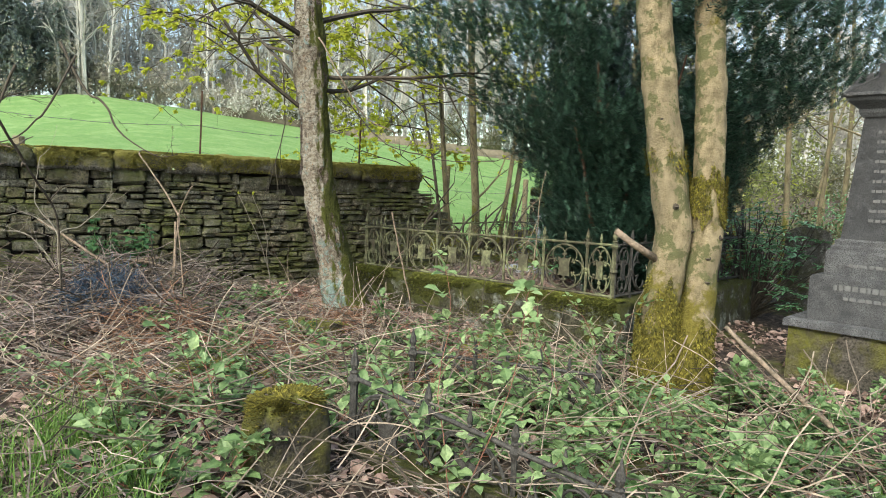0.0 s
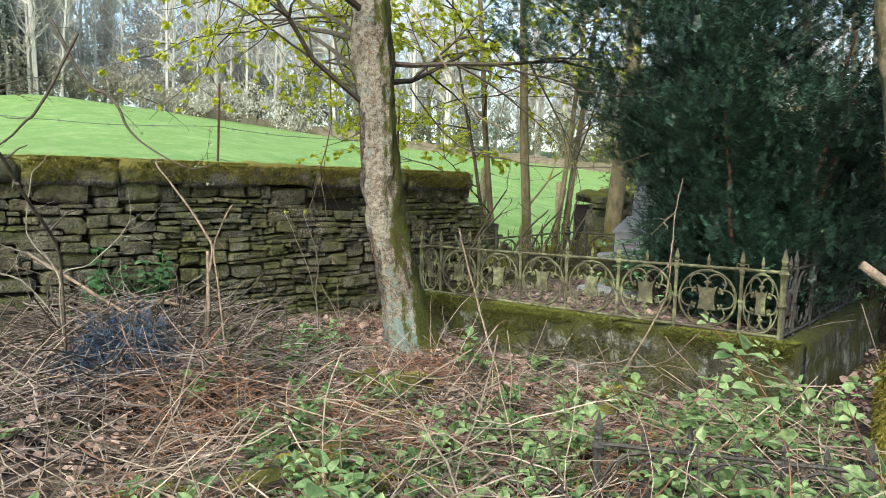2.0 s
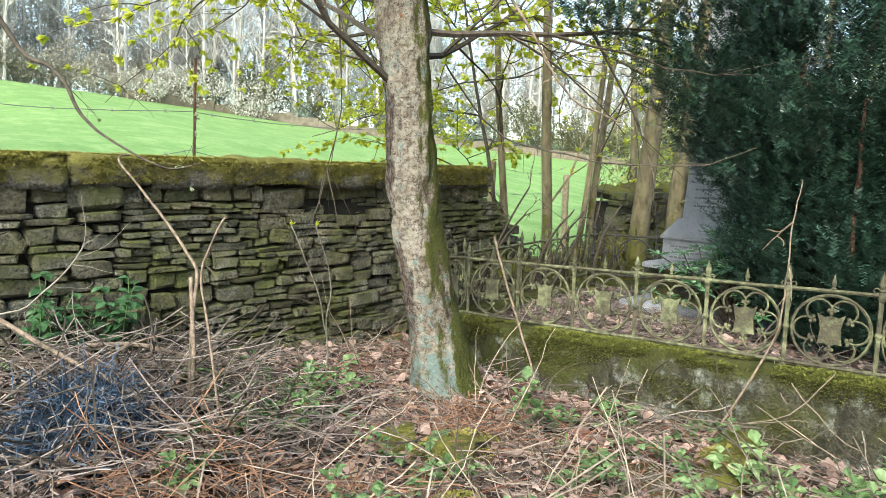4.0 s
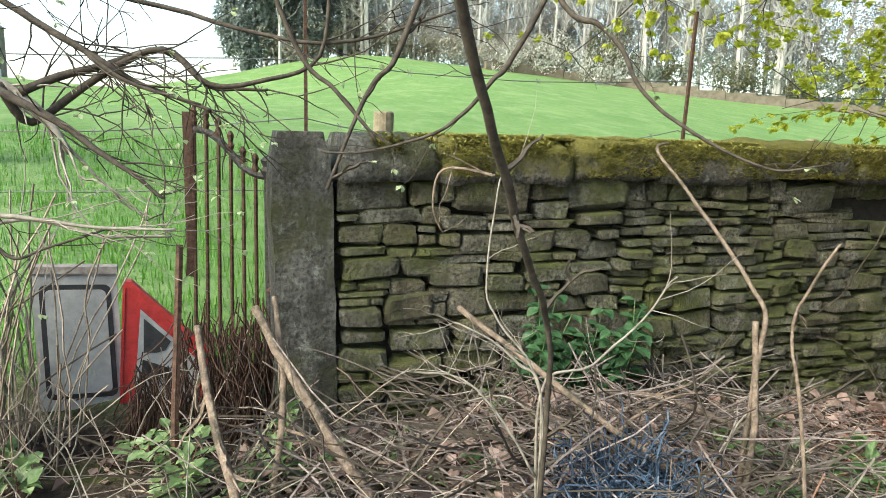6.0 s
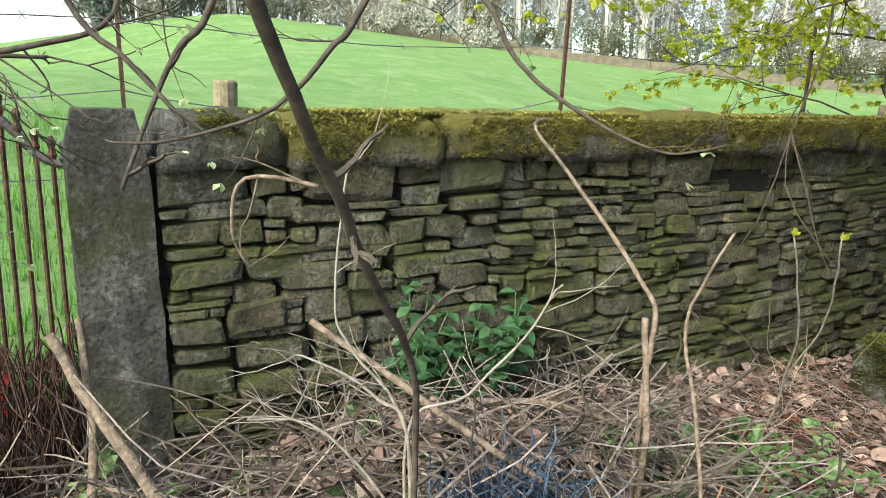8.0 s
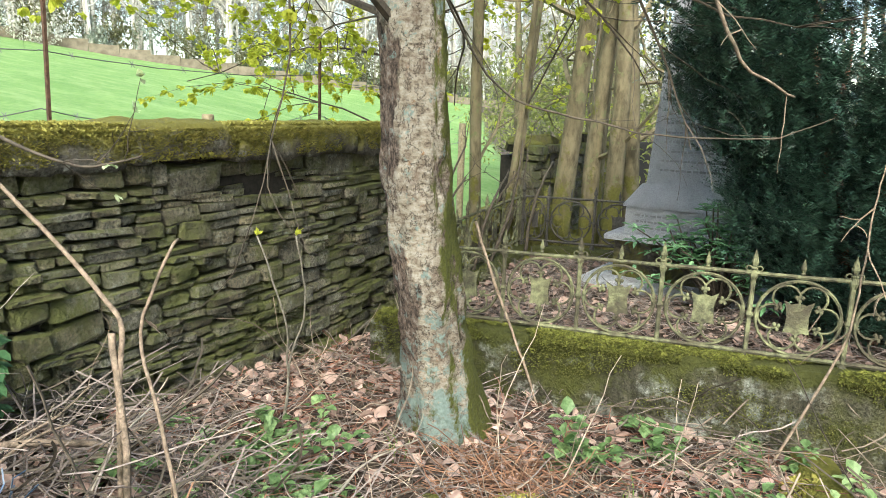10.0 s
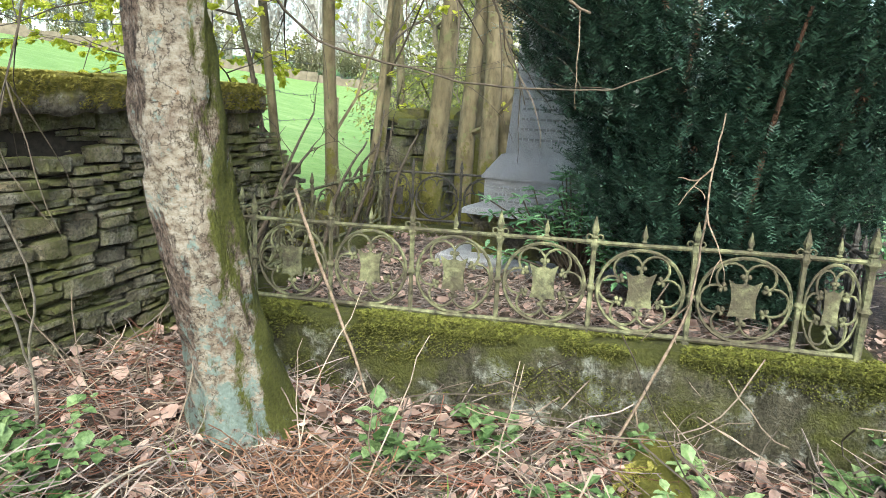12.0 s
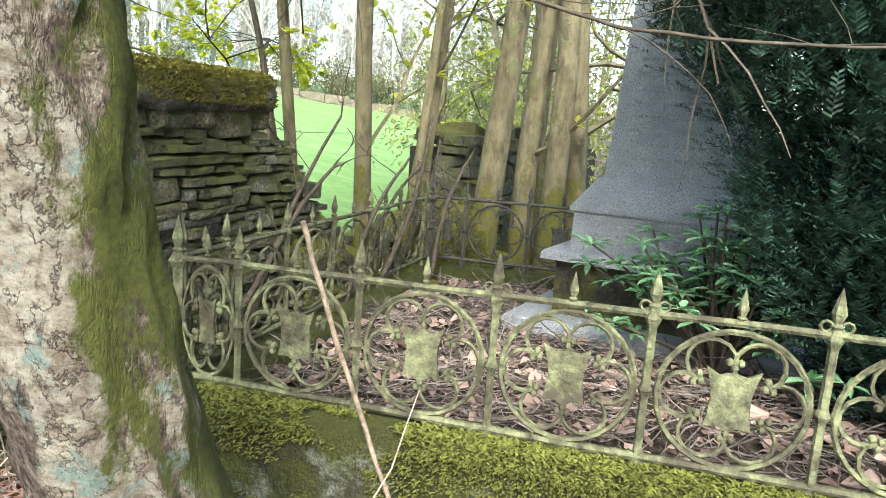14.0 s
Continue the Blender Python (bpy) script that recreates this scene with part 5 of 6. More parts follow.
def plate(th, name, outline, mat, off, label="", thick=0.02):
    me = Mesh()
    slab(me, [on(SA, SB, SC, u, v, off) for u, v in outline], back, thick)
    return part(name, me, mat, th, label)


def rounded(x0, y0, x1, y1, r, aspect=1.0):
    out = []
    for cx, cy, a0 in ((x1 - r, y1 - r * aspect, 0), (x0 + r, y1 - r * aspect, 90), (x0 + r, y0 + r * aspect, 180), (x1 - r, y0 + r * aspect, 270)):
        for i in range(5):
            a = radians(a0 + 22.5 * i)
            out.append((cx + math.cos(a) * r, cy + math.sin(a) * r * aspect))
    return out


plate(sign, "sheet", rounded(-0.06, -0.04, 1.06, 1.06, 0.05, 0.5), M_SIGNWHITE, 0.0, thick=0.012)
plate(sign, "border", rounded(0.03, 0.05, 0.97, 0.97, 0.10, 0.5), M_SIGNBLACK, 0.004, "black border line", 0.003)
plate(sign, "panel", rounded(0.10, 0.09, 0.90, 0.93, 0.08, 0.5), M_SIGNWHITE, 0.008, thick=0.003)
me = Mesh()
slab(me, [on(SA, SB, SC, u, v, 0.012) for u, v in ((-0.07, 1.06), (1.07, 1.06), (1.07, 1.115), (-0.07, 1.115))], back, 0.05)
part("frame_edge", me, M_SIGNEDGE, sign, "grey-brown metal rim")
SA, SB, SC = (-0.055, 8.02, 0.37), (0.34, 8.0, 0.35), (-0.025, 8.10, 0.905)
sign2 = thing("road_sign", (0.1, 8.04, 0.34), "discarded red triangular warning sign with black symbol, half buried", "sign")
plate(sign2, "sheet", [(0, 0), (0, 1.0), (0.06, 1.0), (0.95, 0.42), (0.95, 0.0)], M_SIGNRED, 0.0, thick=0.012)
plate(sign2, "panel", [(0.13, 0.0), (0.17, 0.82), (0.85, 0.36), (0.85, 0.0)], M_SIGNWHITE, 0.004, thick=0.003)
plate(sign2, "symbol", [(0.22, 0.44), (0.21, 0.74), (0.52, 0.54), (0.46, 0.46), (0.36, 0.44)], M_SIGNBLACK, 0.008, thick=0.003)
plate(sign2, "symbol", [(0.2, 0.22), (0.21, 0.38), (0.52, 0.30), (0.62, 0.12), (0.5, 0.12), (0.42, 0.24)], M_SIGNBLACK, 0.008, thick=0.003)
me = Mesh()
slab(me, [on(SA, SB, SC, u, v, 0.006) for u, v in ((-0.03, 0), (-0.03, 1.06), (0.06, 1.06), (0.97, 0.46), (0.97, 0.42), (0.06, 1.0), (0.0, 1.0), (0.0, 0.0))], back, 0.04)
part("frame_edge", me, M_SIGNRED, sign2, "worn red rim")


# ---- second memorial ----
M2, M2R = V3(6.46, 1.94, -0.10), Matrix.Rotation(radians(6), 3, "Z")
mem = thing("memorial", M2, "tall dark stone memorial with pediment and draped urn", "memorial")
for nm, rows, mat in (
    ("footing", [(0.64, -0.2), (0.64, 0.55)], M_RUBBLE),
    ("footing_slab", [(0.675, 0.55), (0.675, 0.60), (0.665, 0.61)], M_DARKMEM),
    ("step", [(0.545, 0.61), (0.545, 0.94), (0.53, 0.96)], M_DARKMEM),
    ("plinth", [(0.47, 0.96), (0.47, 1.14), (0.46, 1.16)], M_DARKMEM),
    ("moulding", [(0.445, 1.16), (0.445, 1.19), (0.425, 1.205), (0.425, 1.235), (0.405, 1.25)], M_DARKMEM),
    ("die", [(0.395, 1.25), (0.325, 2.19)], M_DARKMEM),
    ("cornice", [(0.34, 2.19), (0.36, 2.225), (0.36, 2.25), (0.43, 2.31), (0.44, 2.345)], M_DARKMEM),
):
    me = Mesh()
    stepped(me, M2, rows, M2R)
    part(nm, me, mat, mem)
for s in (0, 1):
    me = Mesh()
    rot = M2R @ Matrix.Rotation(s * math.pi / 2, 3, "Z")
    slab(me, [M2 + rot @ V3(x, -0.45, z) for x, z in ((-0.46, 2.345), (0.46, 2.345), (0.46, 2.365), (0.0, 2.575), (-0.46, 2.365))], rot @ V3(0, 1, 0), 0.90)
    part("pediment", me, M_DARKMEM, mem)
me = Mesh()
stepped(me, M2, [(0.27, 2.45), (0.27, 2.60), (0.24, 2.61), (0.24, 2.76), (0.19, 2.78)], M2R)
part("urn_base", me, M_DARKMEM, mem)
me = Mesh()
me.tube([M2 + V3(0, 0, z) for z in (2.78, 2.81, 2.84, 2.88, 2.98, 3.12, 3.26, 3.34, 3.38, 3.46)], (0.17, 0.16, 0.09, 0.10, 0.19, 0.24, 0.22, 0.15, 0.12, 0.03), 20)
part("urn", me, M_DARKMEM, mem, "draped stone urn", smooth=True)
engraving(mem, M2, M2R, [(1.40 + 0.075 * i, 0.22, 0.395 - 0.0745 * (0.15 + 0.075 * i), 0.022) for i in range(10)], M_ENGRAVE_DARK, axis=1)
engraving(mem, M2, M2R, [(0.88, 0.38, 0.545, 0.04), (0.80, 0.30, 0.545, 0.025), (1.05, 0.30, 0.47, 0.025)], M_ENGRAVE_DARK, axis=1)

# headstone behind the shrubs
hd = Mesh()
hx, hy, hz = 9.15, 3.83, ground_z(9.15, 3.83) - 0.1
front = [(-0.26, 0.0), (0.26, 0.0), (0.26, 1.05)] + [(0.26 * math.cos(a * math.pi / 10), 1.05 + 0.14 * math.sin(a * math.pi / 10)) for a in range(1, 10)] + [(-0.26, 1.05)]
hr = Matrix.Rotation(radians(-65), 3, "Z")
slab(hd, [V3(hx, hy, hz) + hr @ V3(x, 0.0, z) for x, z in front], hr @ V3(0, 1, 0), 0.11)
solo("headstone", hd, M_POST, "dark round-topped headstone among the shrubs", "headstone")

# ---- broken railing and stone pier in the foreground ----
railing("iron_railing", (2.0, 2.93, 0.0), (2.36, 1.60, -0.19), [0.47, 0.47, 0.47], M_DARKIRON, "black corroded cast iron railing sinking into the brambles")
railing("iron_railing", (2.9, 3.65, -0.14), (3.7, 2.75, -0.2), [0.45, 0.45, 0.4], M_DARKIRON, "black corroded railing run half hidden by brambles", detail=False)
pier = Mesh()
PS, PH = 28, 15
for i in range(PH):
    z = -0.1 + 0.55 * min(i, PH - 2) / (PH - 2)
    e = 0.75 if i == PH - 1 else 0.86 if i == PH - 2 else 0.95 if i == PH - 3 else 1.0
    for j in range(PS):
        a = math.tau * j / PS
        ca, sa = math.cos(a), math.sin(a)
        rr = 0.175 / (abs(ca) ** 5 + abs(sa) ** 5) ** 0.2 * e * (1 - 0.10 * smoothstep(0.1, 0.45, z))
        rr += 0.022 * n3(ca * 2.2, sa * 2.2, z * 5) + 0.010 * n3(ca * 7, sa * 7, z * 16)
        pier.v.append((1.60 + ca * rr, 2.86 + sa * rr, z + 0.03 * ca * rr / 0.17 + 0.02 * n3(ca * 3, sa * 3, 2.0) + (0.008 if i == PH - 1 else 0)))
for i in range(PH - 1):
    for j in range(PS):
        pier.f.append((i * PS + j, i * PS + (j + 1) % PS, (i + 1) * PS + (j + 1) % PS, (i + 1) * PS + j))
pier.f.append(tuple(range((PH - 1) * PS, PH * PS)))
solo("stone_pier", pier, M_RUBBLE, "squat mossy stone pier at the end of the broken railing", "pier", smooth=True)
kb = Mesh()
kb.box((2.24, 2.28, 0.0), (0.22, 1.4, 0.28), Matrix.Rotation(radians(17.5), 3, "Z"), jit=0.02)
solo("kerb_block", kb, M_KERB, "low mossy kerb block under the broken railing", "kerb")
for x, y, s, r in ((3.35, 5.55, (0.4, 0.24, 0.16), 20), (1.95, 4.7, (0.42, 0.26, 0.16), -15), (4.35, 4.45, (0.6, 0.2, 0.13), 12), (3.15, 5.9, (0.26, 0.2, 0.14), 50)):
    o = new("mossy_stone", RUB[int(x * 10) % 8].copy())
    o.data.materials[0] = M_RUBBLE
    o.matrix_basis = Matrix.LocRotScale(V3(x, y, ground_z(x, y) + s[2] * 0.08), Euler((0.05, 0.04, radians(r))), V3(*s))
    tagged(o, "half-buried mossy stone among leaf litter", "stone", "buried stones")


# ---- loose sticks and boughs ----
def bough(name, pts, r0, r1, mat, label, category="branch", group="", twigs=0, buds=None, seg=6, bend=0.03, tl=0.5, tdown=0.0):
    """A bough through pts, with side twigs and buds as parts."""
    P = [Vector(p) for p in pts]
    fine = []
    for i in range(len(P) - 1):
        p0, p1, p2, p3 = P[max(i - 1, 0)], P[i], P[i + 1], P[min(i + 2, len(P) - 1)]
        for k in range(5):
            t = k / 5
            q = 0.5 * ((2 * p1) + (p2 - p0) * t + (2 * p0 - 5 * p1 + 4 * p2 - p3) * t * t + (3 * p1 - p0 - 3 * p2 + p3) * t ** 3)
            fine.append(q + V3(n3(q.x * 9, q.y * 9, 1), n3(q.x * 9, q.z * 9, 5), n3(q.y * 9, q.z * 9, 9)) * (bend * 0.4))
    fine.append(P[-1])
    n = len(fine)
    th = thing(name, fine[0], label, category, group)
    me = Mesh()
    me.tube(fine, [r0 + (r1 - r0) * i / (n - 1) for i in range(n)], seg, rough=0.12)
    part("stem", me, mat, th, smooth=True)
    if twigs:
        wood, lv = Mesh(), Mesh()
        for i in range(twigs):
            k = rnd.randint(1, n - 1)
            d = (fine[k] - fine[k - 1]).normalized() * 0.9 + V3(rnd.gauss(0, 0.6), rnd.gauss(0, 0.6), rnd.gauss(0, 0.5) - tdown)
            L = tl * rnd.uniform(0.35, 1.0)
            q = limb(wood, fine[k], d, max(0.002, r1 * 0.55), L, 6, 0.15, 0, 4, 0.35)
            for j in range(rnd.randint(0, 2)):
                limb(wood, q[rnd.randint(2, 5)], d + V3(rnd.gauss(0, 0.8), rnd.gauss(0, 0.8), rnd.gauss(0, 0.6)), max(0.0015, r1 * 0.5), L * 0.4, 4, 0.25, 0, 3, 0.5)
            if buds and rnd.random() < 0.5:
                leaf_cluster(lv, q[-1], (q[-1] - q[-2]).normalized(), 5, 0.022)
        tagged(part("twig_growth", wood, mat, th), kind="stuff")
        if lv:
            tagged(part("bud_growth", lv, buds, th), kind="stuff")
    return th


OVER = "bare overhanging bough with crooked twigs and opening buds"
bough("bough", [(-1.6, 7.7, 2.6), (-0.54, 7.55, 1.92), (-0.33, 7.46, 1.78), (-0.1, 7.37, 1.65), (0.06, 7.3, 1.53), (0.21, 7.23, 1.42)], 0.025, 0.006, M_BRANCH, OVER, group="overhanging boughs", twigs=16, buds=M_BUD)
bough("bough", [(-0.35, 7.56, 1.80), (-0.26, 7.63, 1.66), (-0.03, 7.6, 1.84), (0.21, 7.54, 1.95), (0.37, 7.48, 1.83), (0.57, 7.42, 1.85), (0.78, 7.38, 1.95), (0.82, 7.39, 2.3)], 0.018, 0.007, M_BRANCH, OVER, group="overhanging boughs", twigs=22, buds=M_BUD, tdown=0.5)
bough("bough", [(-1.4, 7.2, 1.45), (-0.43, 7.1, 1.39), (-0.21, 7.03, 1.39), (0.02, 6.96, 1.36), (0.26, 6.89, 1.36)], 0.012, 0.004, M_LICHENTWIG, OVER, group="overhanging boughs", twigs=8, buds=M_BUD)
bough("bough", [(-0.9, 7.35, 1.85), (-0.47, 7.24, 1.54), (-0.37, 7.19, 1.4), (-0.25, 7.12, 1.25), (-0.15, 7.1, 1.27), (0.04, 7.05, 1.34)], 0.010, 0.004, M_BRANCH, OVER, group="overhanging boughs", twigs=10, buds=M_BUD)
bough("bough", [(-1.0, 7.8, 2.5), (-0.17, 7.56, 2.0), (-0.02, 7.5, 1.89), (0.12, 7.44, 1.81), (0.34, 7.36, 1.75)], 0.014, 0.005, M_BRANCH, OVER, group="overhanging boughs", twigs=14, buds=M_BUD)
bough("bough", [(-0.9, 7.9, 2.7), (-0.2, 7.7, 2.25), (0.3, 7.6, 2.1), (0.8, 7.4, 2.0), (1.3, 7.3, 2.15)], 0.015, 0.005, M_BRANCH, OVER, group="overhanging boughs", twigs=18, buds=M_BUD, tdown=0.5)
bough("sapling", [(1.36, 6.50, 0.3), (1.30, 6.39, 1.05), (1.20, 6.28, 1.24), (1.09, 6.17, 1.42), (0.98, 6.05, 1.6), (0.87, 5.94, 1.77), (0.72, 5.78, 2.1), (0.6, 5.65, 2.7)], 0.008, 0.013, M_BRANCH, "dark sapling stem leaning out of the brush pile", "sapling", twigs=4, tl=0.2)
bough("twig", [(0.96, 6.06, 1.59), (0.86, 6.11, 1.6), (0.84, 6.12, 1.52), (0.86, 6.11, 1.46)], 0.004, 0.002, M_STICK, "lichened side twig of the sapling", group="sapling twigs", twigs=3, tl=0.15)
bough("bough", [(0.73, 6.94, 1.48), (0.83, 6.95, 1.72), (0.89, 6.95, 1.84), (0.96, 6.94, 1.93), (1.1, 6.9, 2.3)], 0.006, 0.012, M_BRANCH, OVER, group="overhanging boughs", twigs=3, buds=M_BUD, tl=0.2)
bough("bough", [(0.5, 7.1, 2.3), (0.67, 7.05, 1.91), (0.77, 6.99, 1.8), (0.89, 6.91, 1.64)], 0.010, 0.006, M_BRANCH, OVER, group="overhanging boughs", twigs=3, buds=M_BUD, tl=0.2)
bough("bough", [(1.5, 6.66, 2.4), (1.29, 6.7, 1.93), (1.21, 6.71, 1.84), (1.12, 6.73, 1.73), (1.04, 6.75, 1.67), (0.84, 6.82, 1.62), (0.7, 6.87, 1.61)], 0.010, 0.003, M_BRANCH, OVER, group="overhanging boughs", twigs=5, buds=M_BUD, tl=0.25)
bough("bough", [(1.5, 7.3, 2.6), (1.68, 7.13, 2.17), (1.76, 7.02, 2.1), (1.81, 6.94, 2.01), (1.84, 6.88, 1.9), (1.89, 6.79, 1.79), (1.99, 6.66, 1.69), (2.06, 6.56, 1.63), (2.14, 6.46, 1.59), (2.25, 6.35, 1.62)], 0.014, 0.003, M_BRANCH, OVER, group="overhanging boughs", twigs=9, buds=M_BUD, tl=0.3)
bough("bough", [(3.9, 6.3, 2.3), (4.26, 6.16, 1.89), (4.37, 5.8, 1.76), (4.45, 5.58, 1.72), (4.51, 5.39, 1.68), (4.69, 4.93, 1.68), (4.75, 4.79, 1.71), (4.83, 4.63, 1.79)], 0.0065, 0.003, M_BRANCH, "bare horizontal branch reaching over the railing", twigs=7, tl=0.5)
bough("twig", [(3.0, 5.2, 2.6), (3.15, 5.0, 2.2), (3.3, 4.9, 1.95), (3.5, 4.75, 1.85)], 0.008, 0.004, M_STICK, "leafy spring twig hanging from the tree", group="leafy twigs", twigs=5, buds=M_BUD, tl=0.35)

bough("bough", [(-0.65, 7.75, 2.00), (-0.54, 7.70, 1.93), (-0.43, 7.65, 1.85), (-0.30, 7.60, 1.77), (-0.19, 7.55, 1.67), (-0.12, 7.50, 1.56)], 0.028, 0.012, M_LICHENTWIG, "thick lichened bough overhanging the gate", group="overhanging boughs", twigs=10, buds=M_BUD, tdown=0.4)
bough("bough", [(-0.27, 7.60, 2.07), (-0.13, 7.55, 1.97), (0.02, 7.50, 1.88), (0.11, 7.50, 1.83), (0.27, 7.45, 1.77), (0.37, 7.40, 1.73)], 0.015, 0.007, M_BRANCH, OVER, group="overhanging boughs", twigs=14, buds=M_BUD, tdown=0.5)
bough("bough", [(-0.28, 7.58, 1.77), (-0.15, 7.60, 1.84), (0.01, 7.60, 1.89), (0.21, 7.60, 1.95), (0.37, 7.55, 1.83), (0.47, 7.50, 1.82), (0.59, 7.50, 1.82)], 0.019, 0.006, M_BRANCH, OVER, group="overhanging boughs", twigs=16, buds=M_BUD, tdown=0.6)
bough("bough", [(-0.52, 7.30, 1.33), (-0.38, 7.30, 1.32), (-0.20, 7.25, 1.35), (-0.01, 7.20, 1.30), (0.11, 7.20, 1.29), (0.23, 7.20, 1.29)], 0.009, 0.005, M_LICHENTWIG, OVER, group="overhanging boughs", twigs=6, buds=M_BUD)
for pts in ([(3.45, 6.95, 0.12), (3.32, 6.78, 0.52), (3.12, 6.62, 0.88), (2.89, 6.54, 1.27)], [(3.45, 6.95, 0.12), (3.31, 6.76, 0.56), (3.18, 6.55, 0.92), (2.98, 6.42, 1.27)]):
    shoot = bough("sapling", pts, 0.006, 0.003, M_LICHENTWIG, "slim sapling shoot with yellow-green opening leaves at its tip", "sapling", "wall saplings")
    tip = Mesh()
    leaf_cluster(tip, Vector(pts[-1]), V3(0, 0, 1), 6, 0.03, 0.6)
    tagged(part("tip_leaves", tip, M_YOUNG, shoot, "fresh yellow-green tip leaves"), kind="stuff")

STK = "dry fallen stick lying across the brush pile"
bough("stick", [(1.28, 7.12, 1.0), (1.70, 6.77, 0.66), (1.99, 6.52, 0.43), (2.30, 6.26, 0.12)], 0.012, 0.016, M_STICK, STK, "stick", "fallen sticks")
SHB = "pale dead sapling shoot arching from the brush pile"
for pts, r in (([(1.36, 6.50, 0.4), (1.33, 6.48, 0.88), (1.27, 6.52, 0.96), (1.19, 6.57, 1.04), (1.08, 6.62, 1.09)], 0.0065), ([(1.36, 6.50, 0.4), (1.33, 6.48, 0.88), (1.48, 6.44, 0.98), (1.63, 6.41, 1.13), (1.73, 6.39, 1.26)], 0.0055),
               ([(1.36, 6.5, 0.4), (1.33, 6.48, 0.88), (1.21, 6.57, 1.1), (1.18, 6.61, 1.23), (1.23, 6.65, 1.54)], 0.005), ([(1.33, 6.48, 0.6), (1.14, 6.56, 0.89), (0.96, 6.64, 0.93)], 0.005)):
    bough("dead_shoot", pts, r, 0.0028, M_LICHENTWIG, SHB, "shoot", "dead shoots", twigs=6, tl=0.35)
bough("stick", [(2.20, 7.12, 1.66), (2.13, 7.09, 1.62), (2.25, 6.89, 1.36), (2.34, 6.73, 1.13), (2.37, 6.66, 1.01), (2.32, 6.64, 0.73), (2.29, 6.63, 0.2)], 0.006, 0.012, M_STICK, "long pale bent stem leaning on the wall", "stick", "leaning stems")
bough("stick", [(2.34, 6.68, 1.0), (2.31, 6.6, 0.6), (2.28, 6.6, 0.15)], 0.012, 0.014, M_STICK, "snapped pale stem standing in the brush", "stick", "leaning stems")
bough("stick", [(2.42, 6.42, 1.34), (2.38, 6.42, 1.3), (2.29, 6.46, 1.05), (2.29, 6.38, 0.77), (2.3, 6.3, 0.3)], 0.004, 0.008, M_STICK, "thin pale stem standing in the brush", "stick", "leaning stems", twigs=3, tl=0.3)
bough("stick", [(4.66, 6.47, 1.11), (4.66, 6.32, 0.74), (4.65, 6.11, 0.3), (4.63, 5.98, 0.0)], 0.010, 0.008, M_STICK, "dead pole leaning against the railing", "stick", "leaning poles")
bough("stick", [(4.90, 4.38, 1.6), (4.86, 4.41, 1.37), (4.85, 4.42, 1.01), (4.82, 4.46, 0.65), (4.60, 4.70, 0.02)], 0.003, 0.008, M_STICK, "dead forked stem leaning against the railing", "stick", "leaning poles", twigs=7, tl=0.5)
bough("log", [(0.52, 7.42, 0.96), (0.66, 7.2, 0.7), (0.90, 6.88, 0.34)], 0.017, 0.024, M_STICK, "peeled branch propped on the gatepost", "log", "propped branches")
bough("log", [(0.30, 7.34, 0.92), (0.35, 7.1, 0.66), (0.44, 6.85, 0.35)], 0.013, 0.019, M_STICK, "peeled branch propped on the gate", "log", "propped branches", twigs=3, tl=0.3)
bough("log", [(0.60, 7.48, 0.98), (0.62, 7.3, 0.7), (0.56, 7.1, 0.3)], 0.012, 0.016, M_STICK, "crooked branch propped on the gate", "log", "propped branches", twigs=3, tl=0.3)
bough("log", [(4.17, 2.19, 0.65), (4.22, 1.8, 0.36), (4.25, 1.26, -0.0)], 0.014, 0.02, M_STICK, "long fallen branch leaning on the twin tree", "log", "fallen branches")
bough("log", [(1.9, 7.05, 0.62), (2.2, 6.95, 0.58), (2.55, 6.9, 0.42)], 0.015, 0.012, M_STICK, "pale broken branch on the brush pile", "log", "fallen branches")
for i in range(7):
    q = V3(rnd.uniform(5.0, 7.2), rnd.uniform(7.0, 7.5), 0.4)
    bough("stick", [q, q + V3(rnd.uniform(0.2, 0.5), 0, 0.5), q + V3(rnd.uniform(0.5, 1.0), rnd.uniform(-0.1, 0.2), rnd.uniform(0.8, 1.1))], 0.02, 0.008, M_BRANCH, "bare branch slanting up from the rubble", "stick", "rubble branches", twigs=5, tl=0.5)

pr = random.Random(31)
for i in range(26):
    x, y = pr.uniform(0.55, 2.75), pr.uniform(6.15, 7.2)
    a, L = pr.uniform(-0.9, 0.9) + (math.pi if i % 2 else 0), pr.uniform(0.45, 1.0)
    z = ground_z(x, y) + pr.uniform(0.05, 0.2)
    d = V3(math.cos(a), math.sin(a) * 0.5, pr.uniform(-0.12, 0.4))
    q = [V3(x, y, z) + d * (L * u) + V3(pr.gauss(0, 0.03), pr.gauss(0, 0.03), pr.gauss(0, 0.03)) for u in (0, 0.35, 0.7, 1.0)]
    for p in q:
        p.z = max(p.z, ground_z(p.x, p.y) + 0.03)
    bough("stick", q, pr.uniform(0.005, 0.011), 0.003, (M_LICHENTWIG, M_STICK, M_TWIG)[i % 3], "bleached dead stick heaped on the brush pile", "stick", "brush pile sticks", twigs=3, tl=0.35)

